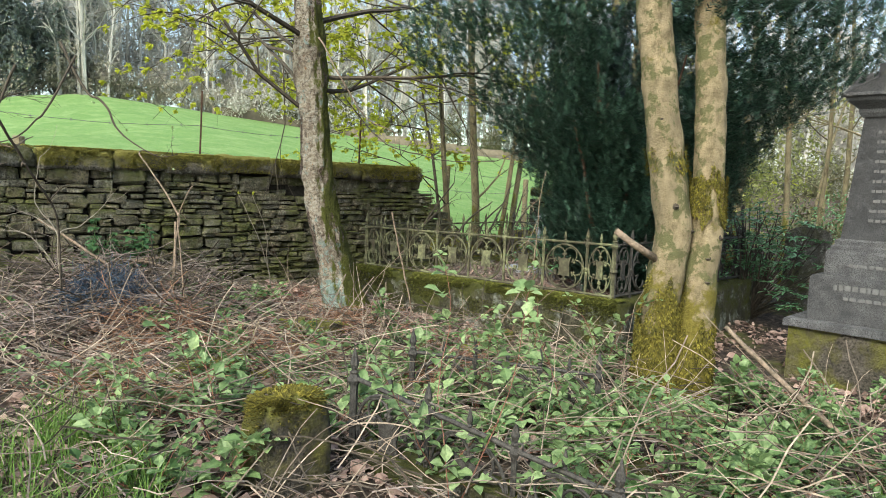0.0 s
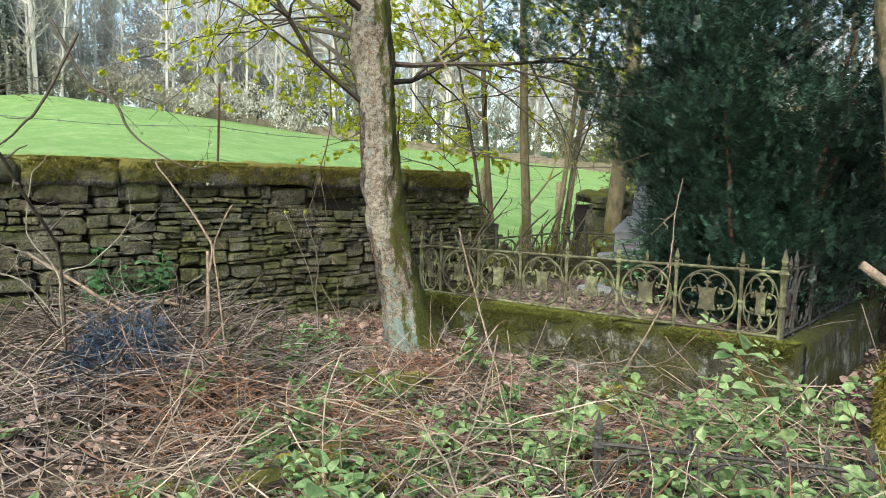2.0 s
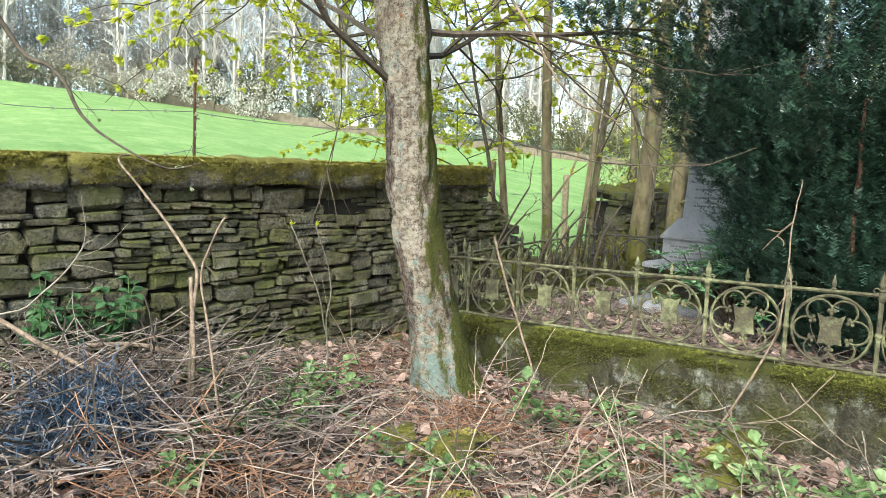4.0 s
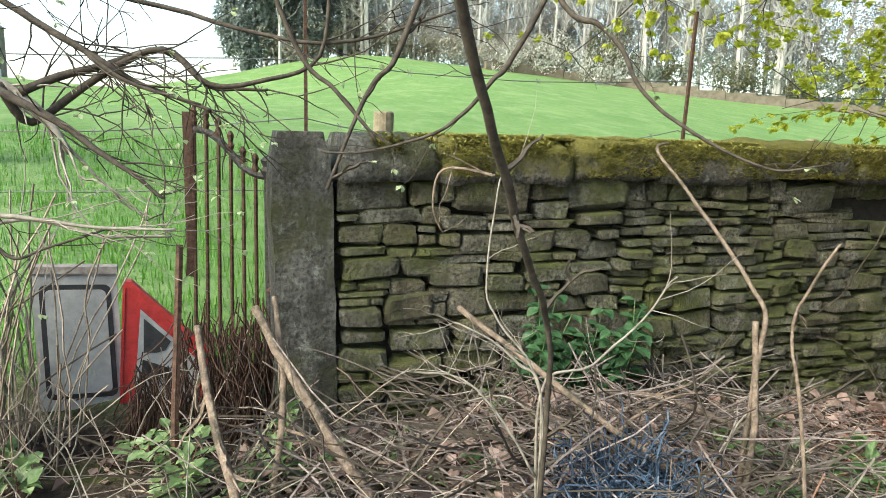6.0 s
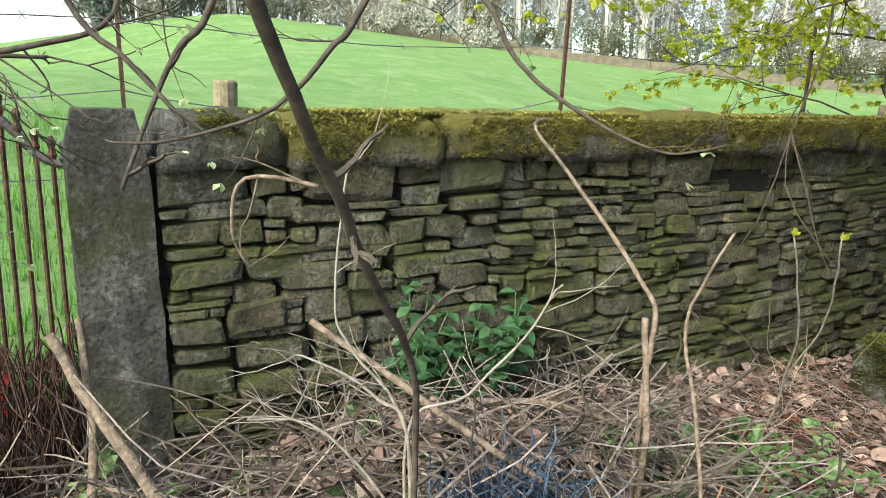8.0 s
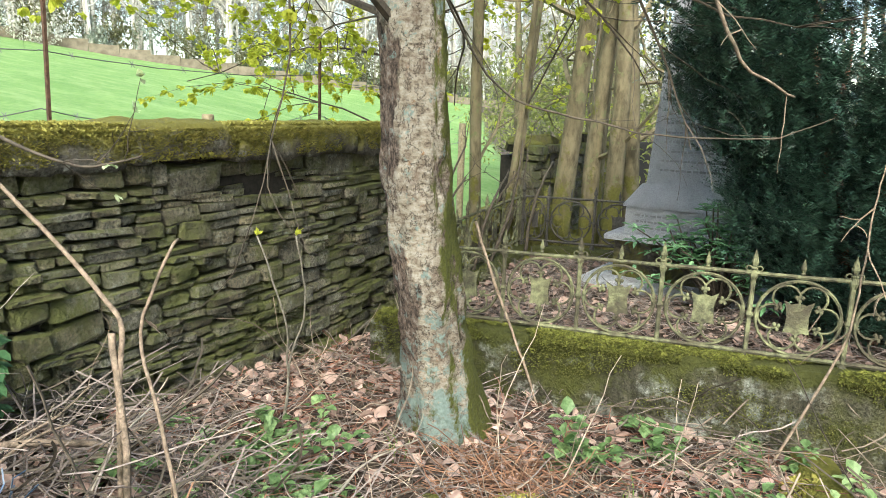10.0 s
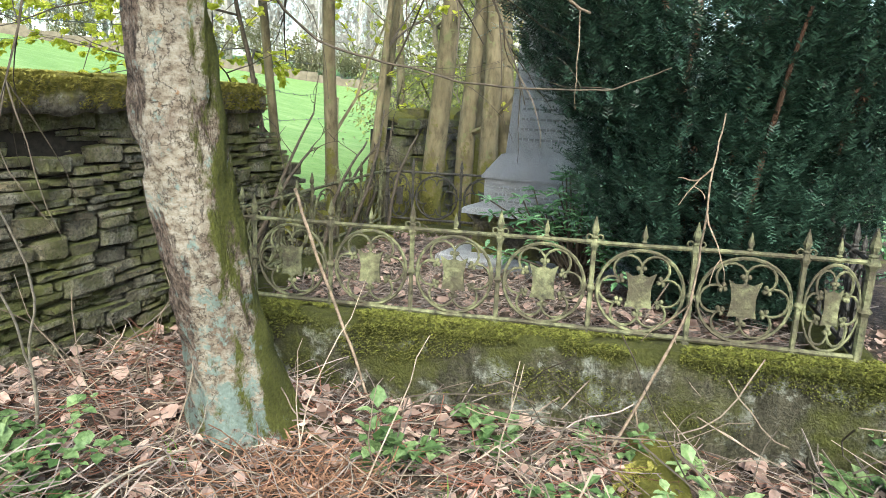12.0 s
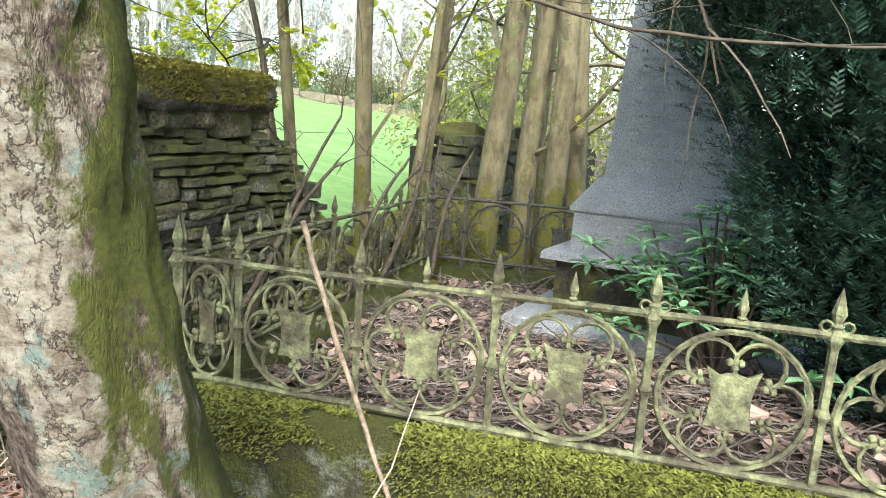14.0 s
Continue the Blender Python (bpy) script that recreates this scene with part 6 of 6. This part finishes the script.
# ---- blue netting on the brush pile ----
net = Mesh()
for i in range(1300):
    a = rnd.uniform(0, math.tau)
    q = V3(1.70 + rnd.gauss(0, 0.17), 6.52 + rnd.gauss(0, 0.12), 0)
    q.z = ground_z(q.x, q.y) + rnd.uniform(0.0, 0.22) * math.exp(-((q.x - 1.70) ** 2 + (q.y - 6.52) ** 2) / 0.1) + 0.05
    pts = wander(q, (math.cos(a), math.sin(a), rnd.gauss(0, 0.4)), rnd.uniform(0.1, 0.3), 6, 0.45)
    net.tube(pts, 0.0028, 3, cap=False)
solo("netting", net, M_NET, "tangled heap of blue-black plastic netting on the brush pile", "netting", kind="stuff")

# ---- undergrowth ----
def floor_z(x, y):
    """The height on which litter lies."""
    d = V3(x, y, 0) - V3(FENCE_A.x, FENCE_A.y, 0)
    u, w = d.dot(V3(fdir.x, fdir.y, 0)), d.dot(fout)
    if 0 < u < 3.36 and 0.14 < w < PLOT_W:
        return plot_z(x, y)
    return ground_z(x, y)


def blocked(x, y):
    d = V3(x, y, 0) - V3(FENCE_A.x, FENCE_A.y, 0)
    u, w = d.dot(V3(fdir.x, fdir.y, 0)), d.dot(fout)
    if -0.15 < u < 3.5 and abs(w) < 0.17:
        return True
    if y > WALL_Y - 0.03 and x > 0.5:
        return True
    return (x - 3.96) ** 2 + (y - 6.27) ** 2 < 0.06


def scatter(n, x0, x1, y0, y1, keep=None):
    out = []
    while len(out) < n:
        x, y = rnd.uniform(x0, x1), rnd.uniform(y0, y1)
        if not blocked(x, y) and (keep is None or rnd.random() < keep(x, y)):
            out.append((x, y))
    return out


def litter_keep(x, y):
    k = 0.25 + 0.75 * smoothstep(-0.2, 0.25, n3(x * 0.9 + 3, y * 0.9))
    if x > 2.6 and y > 3.8:
        k = max(k, 0.85)
    return k


lit = Mesh()
for x, y in scatter(15000, -0.6, 7.6, 0.2, 7.9, litter_keep):
    a = rnd.uniform(0, math.tau)
    d = V3(math.cos(a), math.sin(a), rnd.uniform(-0.25, 0.5))
    L = rnd.uniform(0.02, 0.06) if rnd.random() < 0.75 else rnd.uniform(0.06, 0.115)
    lit.leaf(V3(x, y, floor_z(x, y) + rnd.uniform(0.004, 0.045)), d, V3(rnd.gauss(0, 0.9), rnd.gauss(0, 0.9), 1), L, L * rnd.uniform(0.5, 0.9), rnd.uniform(-0.5, 0.5))
solo("leaf_litter", lit, M_LITTER, "carpet of curled brown dead leaves", "leaf litter", kind="stuff", at=(3, 4, 0))


pile = Mesh()
for x, y in scatter(1500, 0.5, 2.9, 6.0, 7.5):
    a = rnd.uniform(0, math.tau)
    L = rnd.uniform(0.05, 0.11)
    pile.leaf(V3(x, y, floor_z(x, y) + rnd.uniform(0.02, 0.14)), V3(math.cos(a), math.sin(a), rnd.uniform(-0.5, 0.6)), V3(rnd.gauss(0, 0.7), rnd.gauss(0, 0.7), 1), L, L * 0.8, rnd.uniform(-0.6, 0.6))
solo("pile_leaves", pile, M_LITTER, "curled dead leaves caught in the brush pile", "leaf litter", kind="stuff", at=(1.7, 6.8, 0))


def straw(n, x0, x1, y0, y1, mat, label, lift=0.05, lo=0.12, hi=0.55, keep=None, r=0.0026, up=0.12):
    me = Mesh()
    for x, y in scatter(n, x0, x1, y0, y1, keep):
        a = rnd.uniform(0, math.tau)
        L = rnd.uniform(lo, hi)
        q = V3(x, y, floor_z(x, y) + rnd.uniform(0.005, lift))
        pts = wander(q, (math.cos(a), math.sin(a), rnd.gauss(0, up)), L, 5, 0.14)
        for p in pts:
            p.z = max(p.z, floor_z(p.x, p.y) + 0.006)
        me.tube(pts, r * rnd.uniform(0.6, 1.5), 3, cap=False)
    return solo("dry_stems", me, mat, label, "dead stems", kind="stuff", at=((x0 + x1) / 2, (y0 + y1) / 2, 0))


straw(1900, -0.6, 4.7, 0.6, 7.5, M_STALK, "tangle of greyish dead stems", 0.14, keep=lambda x, y: 0.3 + 0.7 * (n3(x * 1.1, y * 1.1 + 4) > -0.05))
straw(2300, -0.6, 4.7, 0.6, 7.5, M_TWIG, "tangle of straw-coloured dead bramble stems", 0.12, 0.08, 0.36, r=0.0021, keep=lambda x, y: 0.3 + 0.7 * (n3(x * 1.1, y * 1.1 + 9) > -0.05))
straw(2600, 4.9, 7.4, 3.8, 7.0, M_STALK, "dead twigs over the railed plot", 0.05, 0.08, 0.4)
straw(1150, 0.4, 2.9, 5.9, 7.5, M_STALK, "heaped dead twigs of the brush pile", 0.30, 0.15, 0.7, r=0.0029, up=0.3)
straw(700, 0.2, 2.9, 5.9, 7.5, M_BRANCH, "dark dead twigs of the brush pile", 0.28, 0.15, 0.7, r=0.004, up=0.3)
straw(360, -0.9, 1.1, 5.6, 7.9, M_TWIG, "straw stems standing by the gate", 0.25, 0.2, 0.8, up=0.6)
straw(2300, 2.2, 4.9, 3.8, 7.5, M_STALK, "matted dead grass stems below the tree", 0.06, 0.06, 0.32, r=0.0018)
straw(1100, 2.2, 4.9, 3.8, 7.5, M_REDSTEM, "fine brown stalks matted in the leaf litter", 0.05, 0.06, 0.3, r=0.0018)
straw(420, 2.4, 4.7, 4.4, 7.4, M_REDSTEM, "reddish dead stems below the tree", 0.05, 0.1, 0.5)
straw(900, 1.0, 3.6, 3.4, 5.6, M_BRACKEN, "rusty collapsed bracken fronds in the litter", 0.16, 0.1, 0.4, keep=lambda x, y: 1.0 if n3(x * 1.4 + 5, y * 1.4) > 0.1 else 0.05)
straw(340, 1.5, 2.3, 5.4, 6.2, M_BRACKEN, "collapsed rusty bracken", 0.28, 0.1, 0.4, up=0.5)
straw(260, 3.4, 3.9, 5.5, 6.0, M_BRACKEN, "rusty bracken at the tree foot", 0.1, 0.1, 0.3, up=0.4)

straw(650, 0.4, 4.8, 0.9, 5.2, M_TWIG, "pale dead stems lying over the brambles", 0.34, 0.25, 0.9, r=0.0030, up=0.35)
straw(700, 0.4, 4.8, 0.9, 5.6, M_BRANCH, "dark dead twigs among the brambles", 0.22, 0.2, 0.7, r=0.0034, up=0.35)

# standing dead stems, arching
for k, (n, x0, x1, y0, y1, mat) in enumerate(((170, -0.4, 4.2, 2.2, 7.2, M_TWIG), (70, -0.9, 0.9, 6.2, 7.8, M_LICHENTWIG), (50, 3.0, 4.6, 0.8, 3.0, M_TWIG))):
    me = Mesh()
    for x, y in scatter(n, x0, x1, y0, y1):
        a = rnd.uniform(0, math.tau)
        pts = wander((x, y, floor_z(x, y) - 0.02), (math.cos(a) * 0.5, math.sin(a) * 0.5, 1), rnd.uniform(0.35, 0.95), 8, 0.12, 0.10)
        me.tube(pts, [0.004 * (1 - 0.6 * i / 8) for i in range(9)], 4, cap=False)
    solo("standing_stems", me, mat, "thin dead stems arching out of the undergrowth", "dead stems", kind="stuff", at=((x0 + x1) / 2, (y0 + y1) / 2, 0))


def bramble_leaf(me, p, d, size):
    """Three toothed leaflets on one stalk."""
    d = d.normalized()
    s = d.cross(V3(0, 0, 1))
    if s.length < 1e-3:
        s = V3(1, 0, 0)
    s.normalize()
    up = V3(rnd.gauss(0, 0.25), rnd.gauss(0, 0.25), 1)
    for v, k in ((d, 1.0), (d * 0.25 + s, 0.8), (d * 0.25 - s, 0.8)):
        v = v + V3(0, 0, rnd.uniform(-0.35, 0.1))
        me.leaf(p + v * size * 0.15, v, up, size * k, size * k * 0.78, 0.16)


def bramble(seed, canes, reach, size, mat, name="bramble", label="", group="brambles", cat="bramble", upright=0.9):
    r = random.Random(seed)
    th = thing(name, (0, 0, 0), label, cat, group)
    wood, lv = Mesh(), Mesh()
    for c in range(canes):
        a = r.uniform(0, math.tau)
        pts = wander((0, 0, -0.02), (math.cos(a), math.sin(a), upright), reach * r.uniform(0.6, 1.2), 8, 0.13, 0.09)
        wood.tube(pts, [0.0035 * (1 - 0.6 * i / 8) for i in range(9)], 4, cap=False)
        for i in range(1, 9):
            for rep in range(1 + (i % 2)):
                d = (pts[i] - pts[i - 1]).normalized() + V3(r.gauss(0, 0.9), r.gauss(0, 0.9), r.uniform(0.0, 0.7))
                q = pts[i] + d.normalized() * 0.04
                wood.tube([pts[i], q], 0.0012, 3, cap=False)
                bramble_leaf(lv, q, d, size * r.uniform(0.6, 1.2) * (1 if i < 8 else 0.7))
    tagged(part("cane_growth", wood, M_REDSTEM, th), kind="stuff")
    tagged(part("leaves", lv, mat, th), kind="stuff")
    return th


BR = "low green bramble with toothed leaves in leaf litter"
kinds = [bramble(100 + i, 3 + i % 3, 0.34 + 0.05 * (i % 4), 0.064, M_BRAMBLE, label=BR) for i in range(7)]
BRAMBLES = []
br = random.Random(77)


def bramble_keep(x, y):
    k = smoothstep(-0.25, 0.25, n3(x * 1.0 + 20, y * 1.0))
    if y < 4.6 and x < 4.6:
        return 0.25 + 0.75 * k
    if x > 3.7 and y > 4.0:
        return 0.05 * k
    if x > 2.6 and y > 4.8:
        return 0.10 * k
    return 0.45 * k


spots = scatter(100, -0.7, 5.6, 0.9, 7.2, bramble_keep)
spots = [s for s in spots if not (-0.4 < s[0] < 1.15 and s[1] < 5.6 and abs(s[0] - 0.35) < 0.55)]
spots += [(4.55, 4.75), (4.75, 3.5), (4.8, 3.35), (3.0, 6.75), (3.2, 6.9), (2.7, 6.5), (2.55, 6.6), (1.2, 6.55), (0.6, 6.6), (0.35, 6.75), (0.9, 6.5), (4.7, 2.3), (4.9, 2.1), (4.5, 1.9), (4.3, 2.3), (3.9, 1.8), (3.6, 2.4)]
spots += [s for s in scatter(9, 1.3, 3.3, 4.2, 6.2) if (s[0] - 0.9) + (s[1] - 4.2) * 0.4 > 0.6 and not (1.3 < s[0] < 3.1 and s[1] < 4.2 + 0.5 * (s[0] - 1.2))]


def by_broken_railing(x, y):
    return 0.7 < x < 2.08 + (2.93 - y) * 0.27 and 0.9 < y < 2.98


spots = [s for s in spots if not by_broken_railing(*s)]
used = set()
for i, (x, y) in enumerate(spots):
    k = br.randrange(7)
    m = Matrix.Translation((x, y, floor_z(x, y))) @ Matrix.Rotation(br.uniform(0, math.tau), 4, "Z")
    if k not in used:
        used.add(k)
        kinds[k].matrix_basis = m
    else:
        copy_thing(kinds[k], m)

# nettles at the wall foot and tall young shoots
NT = "clump of broad green nettle leaves at the wall foot"
for i, (x, y, h) in enumerate(((1.78, 7.42, 0.62), (2.15, 7.42, 0.6), (1.95, 7.45, 0.5))):
    th = thing("nettle", (x, y, floor_z(x, y)), NT, "nettle", "nettles")
    wood, lv = Mesh(), Mesh()
    for s in range(6):
        pts = wander((x + rnd.gauss(0, 0.06), y + rnd.gauss(0, 0.03), floor_z(x, y)), (rnd.gauss(0, 0.2), -0.15, 1), h * rnd.uniform(0.6, 1.15), 7, 0.06)
        wood.tube(pts, 0.003, 4, cap=False)
        for j in range(3, 8):
            for q in range(3):
                a = rnd.uniform(0, math.tau)
                L = rnd.uniform(0.06, 0.10)
                lv.leaf(pts[j], V3(math.cos(a), math.sin(a) - 0.3, rnd.uniform(-0.5, 0.2)), V3(0, -0.3, 1), L, L * 0.72, 0.12)
    tagged(part("stem_growth", wood, M_BRAMBLE, th), kind="stuff")
    tagged(part("leaves", lv, M_NETTLE, th), kind="stuff")
for i, (x, y) in enumerate(((3.05, 3.2), (3.1, 2.4), (4.1, 3.1), (2.7, 3.4), (3.7, 3.3), (1.45, 3.3), (1.1, 3.7), (3.35, 1.9))):
    th = bramble(300 + i, 2, 0.8, 0.07, M_BRAMBLE_PALE, "young_shoot", "tall leafy young shoot above the brambles", "young shoots", "shoot", 2.2)
    th.location = (x, y, floor_z(x, y))

for i, (x, y) in enumerate(((2.08, 2.25), (2.15, 2.45))):
    th = bramble(330 + i, 2, 1.25, 0.08, M_BRAMBLE_PALE, "young_shoot", "tall leafy young shoot above the broken railing", "young shoots", "shoot", 3.0)
    th.location = (x, y, floor_z(x, y))
for i, (x, y) in enumerate(((4.02, 5.62), (4.28, 5.22), (3.05, 6.62), (2.62, 6.42), (0.62, 6.55), (4.62, 3.55), (3.0, 2.9), (2.5, 3.3), (1.25, 2.9), (3.9, 2.4), (1.9, 3.1), (2.3, 3.75), (2.9, 3.9), (2.05, 2.55), (1.1, 3.2), (2.7, 2.5), (3.4, 2.6), (1.35, 2.45), (2.45, 4.4), (1.75, 2.35), (2.3, 2.1), (2.7, 3.0), (3.3, 3.3), (3.6, 2.9), (3.8, 3.6), (3.2, 4.1), (1.4, 3.9), (1.9, 3.7), (4.2, 1.9), (4.5, 2.4), (3.4, 1.6), (2.9, 1.7), (4.6, 1.7), (1.0, 2.7), (2.45, 2.75), (3.05, 2.2), (4.1, 4.1))):
    if by_broken_railing(x, y) and i % 4:
        continue
    th = bramble(360 + i, 3, 0.42, 0.088, M_BRAMBLE_PALE if y < 5 else M_BRAMBLE, "bramble", "bramble with large pale green leaves in leaf litter", "large-leaved brambles", "bramble", 1.1)
    th.location = (x, y, floor_z(x, y))

# brambles and a curtain of dead stems at the gate
for i, (x, y) in enumerate(((0.20, 7.35), (0.38, 7.42), (0.62, 7.30), (-0.35, 7.35), (0.95, 7.2), (-0.75, 7.3))):
    th = bramble(400 + i, 3, 0.42, 0.07, M_BRAMBLE_PALE, "bramble", "young bramble with pale leaves by the gate", "gate brambles", "bramble", 1.6)
    th.location = (x, y, floor_z(x, y))
me = Mesh()
for i in range(330):
    x = rnd.uniform(0.02, 0.60)
    q = V3(x, 7.80 + rnd.gauss(0, 0.06), floor_z(x, 7.75) + rnd.uniform(0.25, 0.68) * (0.6 + 0.4 * (x > 0.2)))
    pts = wander(q, (rnd.gauss(0, 0.35), rnd.gauss(-0.15, 0.15), -1), rnd.uniform(0.15, 0.45), 6, 0.14)
    me.tube(pts, 0.003, 4, cap=False)
solo("dead_creeper", me, M_CREEPER, "dead brown creeper hanging on the foot of the gate", "dead creeper", kind="stuff", at=(0.3, 7.8, 0.1))

# grass tufts
def tuft_patch(n, x0, x1, y0, y1, lo, hi, mat, label, blades=14, keep=None, name="grass"):
    me = Mesh()
    for x, y in scatter(n, x0, x1, y0, y1, keep):
        for b in range(blades):
            a = rnd.uniform(0, math.tau)
            q = V3(x + rnd.gauss(0, 0.03), y + rnd.gauss(0, 0.03), floor_z(x, y) - 0.01)
            L = rnd.uniform(lo, hi)
            d = V3(math.cos(a) * 0.35, math.sin(a) * 0.35, 1).normalized()
            s = V3(-math.sin(a), math.cos(a), 0) * 0.003
            m, t = q + d * L * 0.6, q + d * L * 0.85 + V3(math.cos(a), math.sin(a), -0.1) * L * 0.25
            k = len(me.v)
            me.v += [tuple(q - s), tuple(q + s), tuple(m + s * 0.8), tuple(m - s * 0.8), tuple(t)]
            me.f += [(k, k + 1, k + 2, k + 3), (k + 3, k + 2, k + 4)]
    return solo(name, me, mat, label, "grass", kind="stuff", at=((x0 + x1) / 2, (y0 + y1) / 2, 0))


tuft_patch(90, 0.35, 1.1, 2.2, 4.2, 0.12, 0.34, M_LONGGRASS, "green grass tufts among dead stems")
tuft_patch(60, -0.6, 4.0, 0.8, 6.5, 0.08, 0.2, M_LONGGRASS, "scattered grass tufts in the litter", 9)
me = Mesh()
for i in range(5200):
    x, y = rnd.uniform(-6, 1.0), 8.15 + rnd.random() ** 1.7 * 7
    q = V3(x, y, ground_z(x, y) - 0.01)
    a = rnd.uniform(0, math.tau)
    L = rnd.uniform(0.06, 0.16)
    for b in range(4):
        a += 1.7
        s = V3(-math.sin(a), math.cos(a), 0) * 0.005
        p = q + V3(rnd.gauss(0, 0.05), rnd.gauss(0, 0.05), 0)
        k = len(me.v)
        me.v += [tuple(p - s), tuple(p + s), tuple(p + V3(math.cos(a) * 0.3, math.sin(a) * 0.3, 1) * L)]
        me.f.append((k, k + 1, k + 2))
solo("meadow_grass", me, M_GRASS, "fresh short meadow grass beyond the gate", "grass", kind="stuff", at=(-2, 11, 0.3))

# moss tufts on the coping stones and kerb
me = Mesh()
for i in range(46000):
    x, v = rnd.uniform(0.95, 5.9), rnd.uniform(-0.14, 0.36)
    g = n3(x * 2.2, v * 3 + 4) + 0.25 * n3(x * 9, v * 9) + (0.22 if x > 1.4 else -0.30) + (0.26 if v > 0.0 else 0.20 if v > -0.085 else -0.10)
    if g < 0.10:
        continue
    q = V3(x, WALL_Y + max(v, -0.062), 1.638 + (0.012 if v > 0 else v * 0.25 if v > -0.055 else (v + 0.045) * 1.7))
    a = rnd.uniform(0, math.tau)
    me.leaf(q, V3(math.cos(a), math.sin(a) - 0.3, rnd.uniform(0.2, 1.2)), V3(0, 0, 1), rnd.uniform(0.014, 0.036), 0.011, 0.3)
solo("wall_moss", me, M_MOSS, "golden-green moss cushions along the coping", "moss", kind="stuff")
me = Mesh()
nrm = V3(fdir.y, -fdir.x, 0)
if nrm.x > 0:
    nrm = -nrm
for i in range(30000):
    u, w = rnd.uniform(-0.1, 3.5), rnd.uniform(-0.05, 0.15)
    drop = 0.0
    if rnd.random() < 0.45:
        w, drop = 0.145, rnd.random() ** 2 * 0.35
    g = n3(u * 1.7, w * 5, drop * 5) + 0.3 * n3(u * 7, w * 9, drop * 9) + (0.34 if drop < 0.05 else 0.06) - 0.10 * u
    if g < -0.10:
        continue
    q = FENCE_A + fdir * u + nrm * w + V3(0, 0, 0.012 - drop - 0.03 * smoothstep(0.10, 0.15, w))
    a = rnd.uniform(0, math.tau)
    me.leaf(q, V3(math.cos(a), math.sin(a), rnd.uniform(0.0, 1.2)) + nrm * (2 if drop else 0), V3(0, 0, 1), rnd.uniform(0.012, 0.03), 0.010, 0.3)
solo("kerb_moss", me, M_KERBMOSS, "dark green moss over the kerb wall", "moss", kind="stuff")
for x, y, rx, h in ((3.35, 5.6, 0.30, 0.09), (1.95, 4.72, 0.34, 0.10), (4.35, 4.5, 0.2, 0.07), (2.2, 4.3, 0.24, 0.08), (2.9, 5.2, 0.2, 0.06), (1.3, 5.0, 0.2, 0.07), (7.55, 7.3, 0.45, 0.55), (7.95, 7.3, 0.5, 0.85), (7.2, 7.5, 0.35, 0.45)):
    me = Mesh()
    zb = floor_z(x, y) + (0.06 if x < 6 else 0.1)
    for i in range(2400 if x < 6 else 9000):
        a, t = rnd.uniform(0, math.tau), math.sqrt(rnd.random())
        q = V3(x + math.cos(a) * rx * t, y + math.sin(a) * rx * 0.7 * t, zb + h * (1 - t * t) * (0.8 + 0.5 * n3(a * 2, t * 4)) - 0.05)
        me.leaf(q, V3(math.cos(a), math.sin(a), rnd.uniform(0.2, 1.5)), V3(0, 0, 1), rnd.uniform(0.010, 0.022), 0.010, 0.3)
    solo("moss_cushion", me, M_MOSS, "bright yellow-green moss cushion on a buried stone", "moss", "moss cushions", kind="stuff")
me = Mesh()
for i in range(3800):
    a, t = rnd.uniform(0, math.tau), math.sqrt(rnd.random()) * 1.08
    q = V3(1.60 + math.cos(a) * 0.16 * t, 2.86 + math.sin(a) * 0.16 * t, 0.458 + 0.015 * math.cos(a) * t - (rnd.random() ** 2 * 0.14 if t > 0.95 else 0))
    if n3(math.cos(a) * t * 2.5, math.sin(a) * t * 2.5, 4.0) < -0.2:
        continue
    me.leaf(q, V3(math.cos(a), math.sin(a), rnd.uniform(0.0, 1.2)), V3(0, 0, 1), rnd.uniform(0.012, 0.03), 0.010, 0.3)
solo("pier_moss", me, M_SLEEVE, "golden moss capping the stone pier", "moss", kind="stuff")
# dead thicket at the gate side
th = thing("dead_thicket", (-0.55, 7.75, 0.1), "leaning dead hedge stump wrapped in dry stems", "stump")
me = Mesh()
me.tube([(-0.62, 7.8, -0.1), (-0.60, 7.78, 0.5), (-0.56, 7.75, 1.0), (-0.50, 7.7, 1.5)], [0.13, 0.11, 0.09, 0.05], 10, rough=0.3)
part("stump", me, M_BRANCH, th)
me = Mesh()
for i in range(130):
    q = V3(-0.58 + rnd.gauss(0, 0.16), 7.7 + rnd.gauss(0, 0.1), rnd.uniform(0, 0.5))
    pts = wander(q, (rnd.gauss(0, 0.25), rnd.gauss(0, 0.2), 1), rnd.uniform(0.4, 1.1), 7, 0.12)
    me.tube(pts, 0.004, 4, cap=False)
tagged(part("stem_growth", me, M_TWIG, th), kind="stuff")
x, y = -2.3, 12.5
bare_tree("tree", (x, y, ground_z(x, y)), 0.2, 8, (0.0, 0.0), M_BACKBARK, "bare tree standing in the meadow beyond the gate", "", None, 0, 0.25, 10, 12, 2)
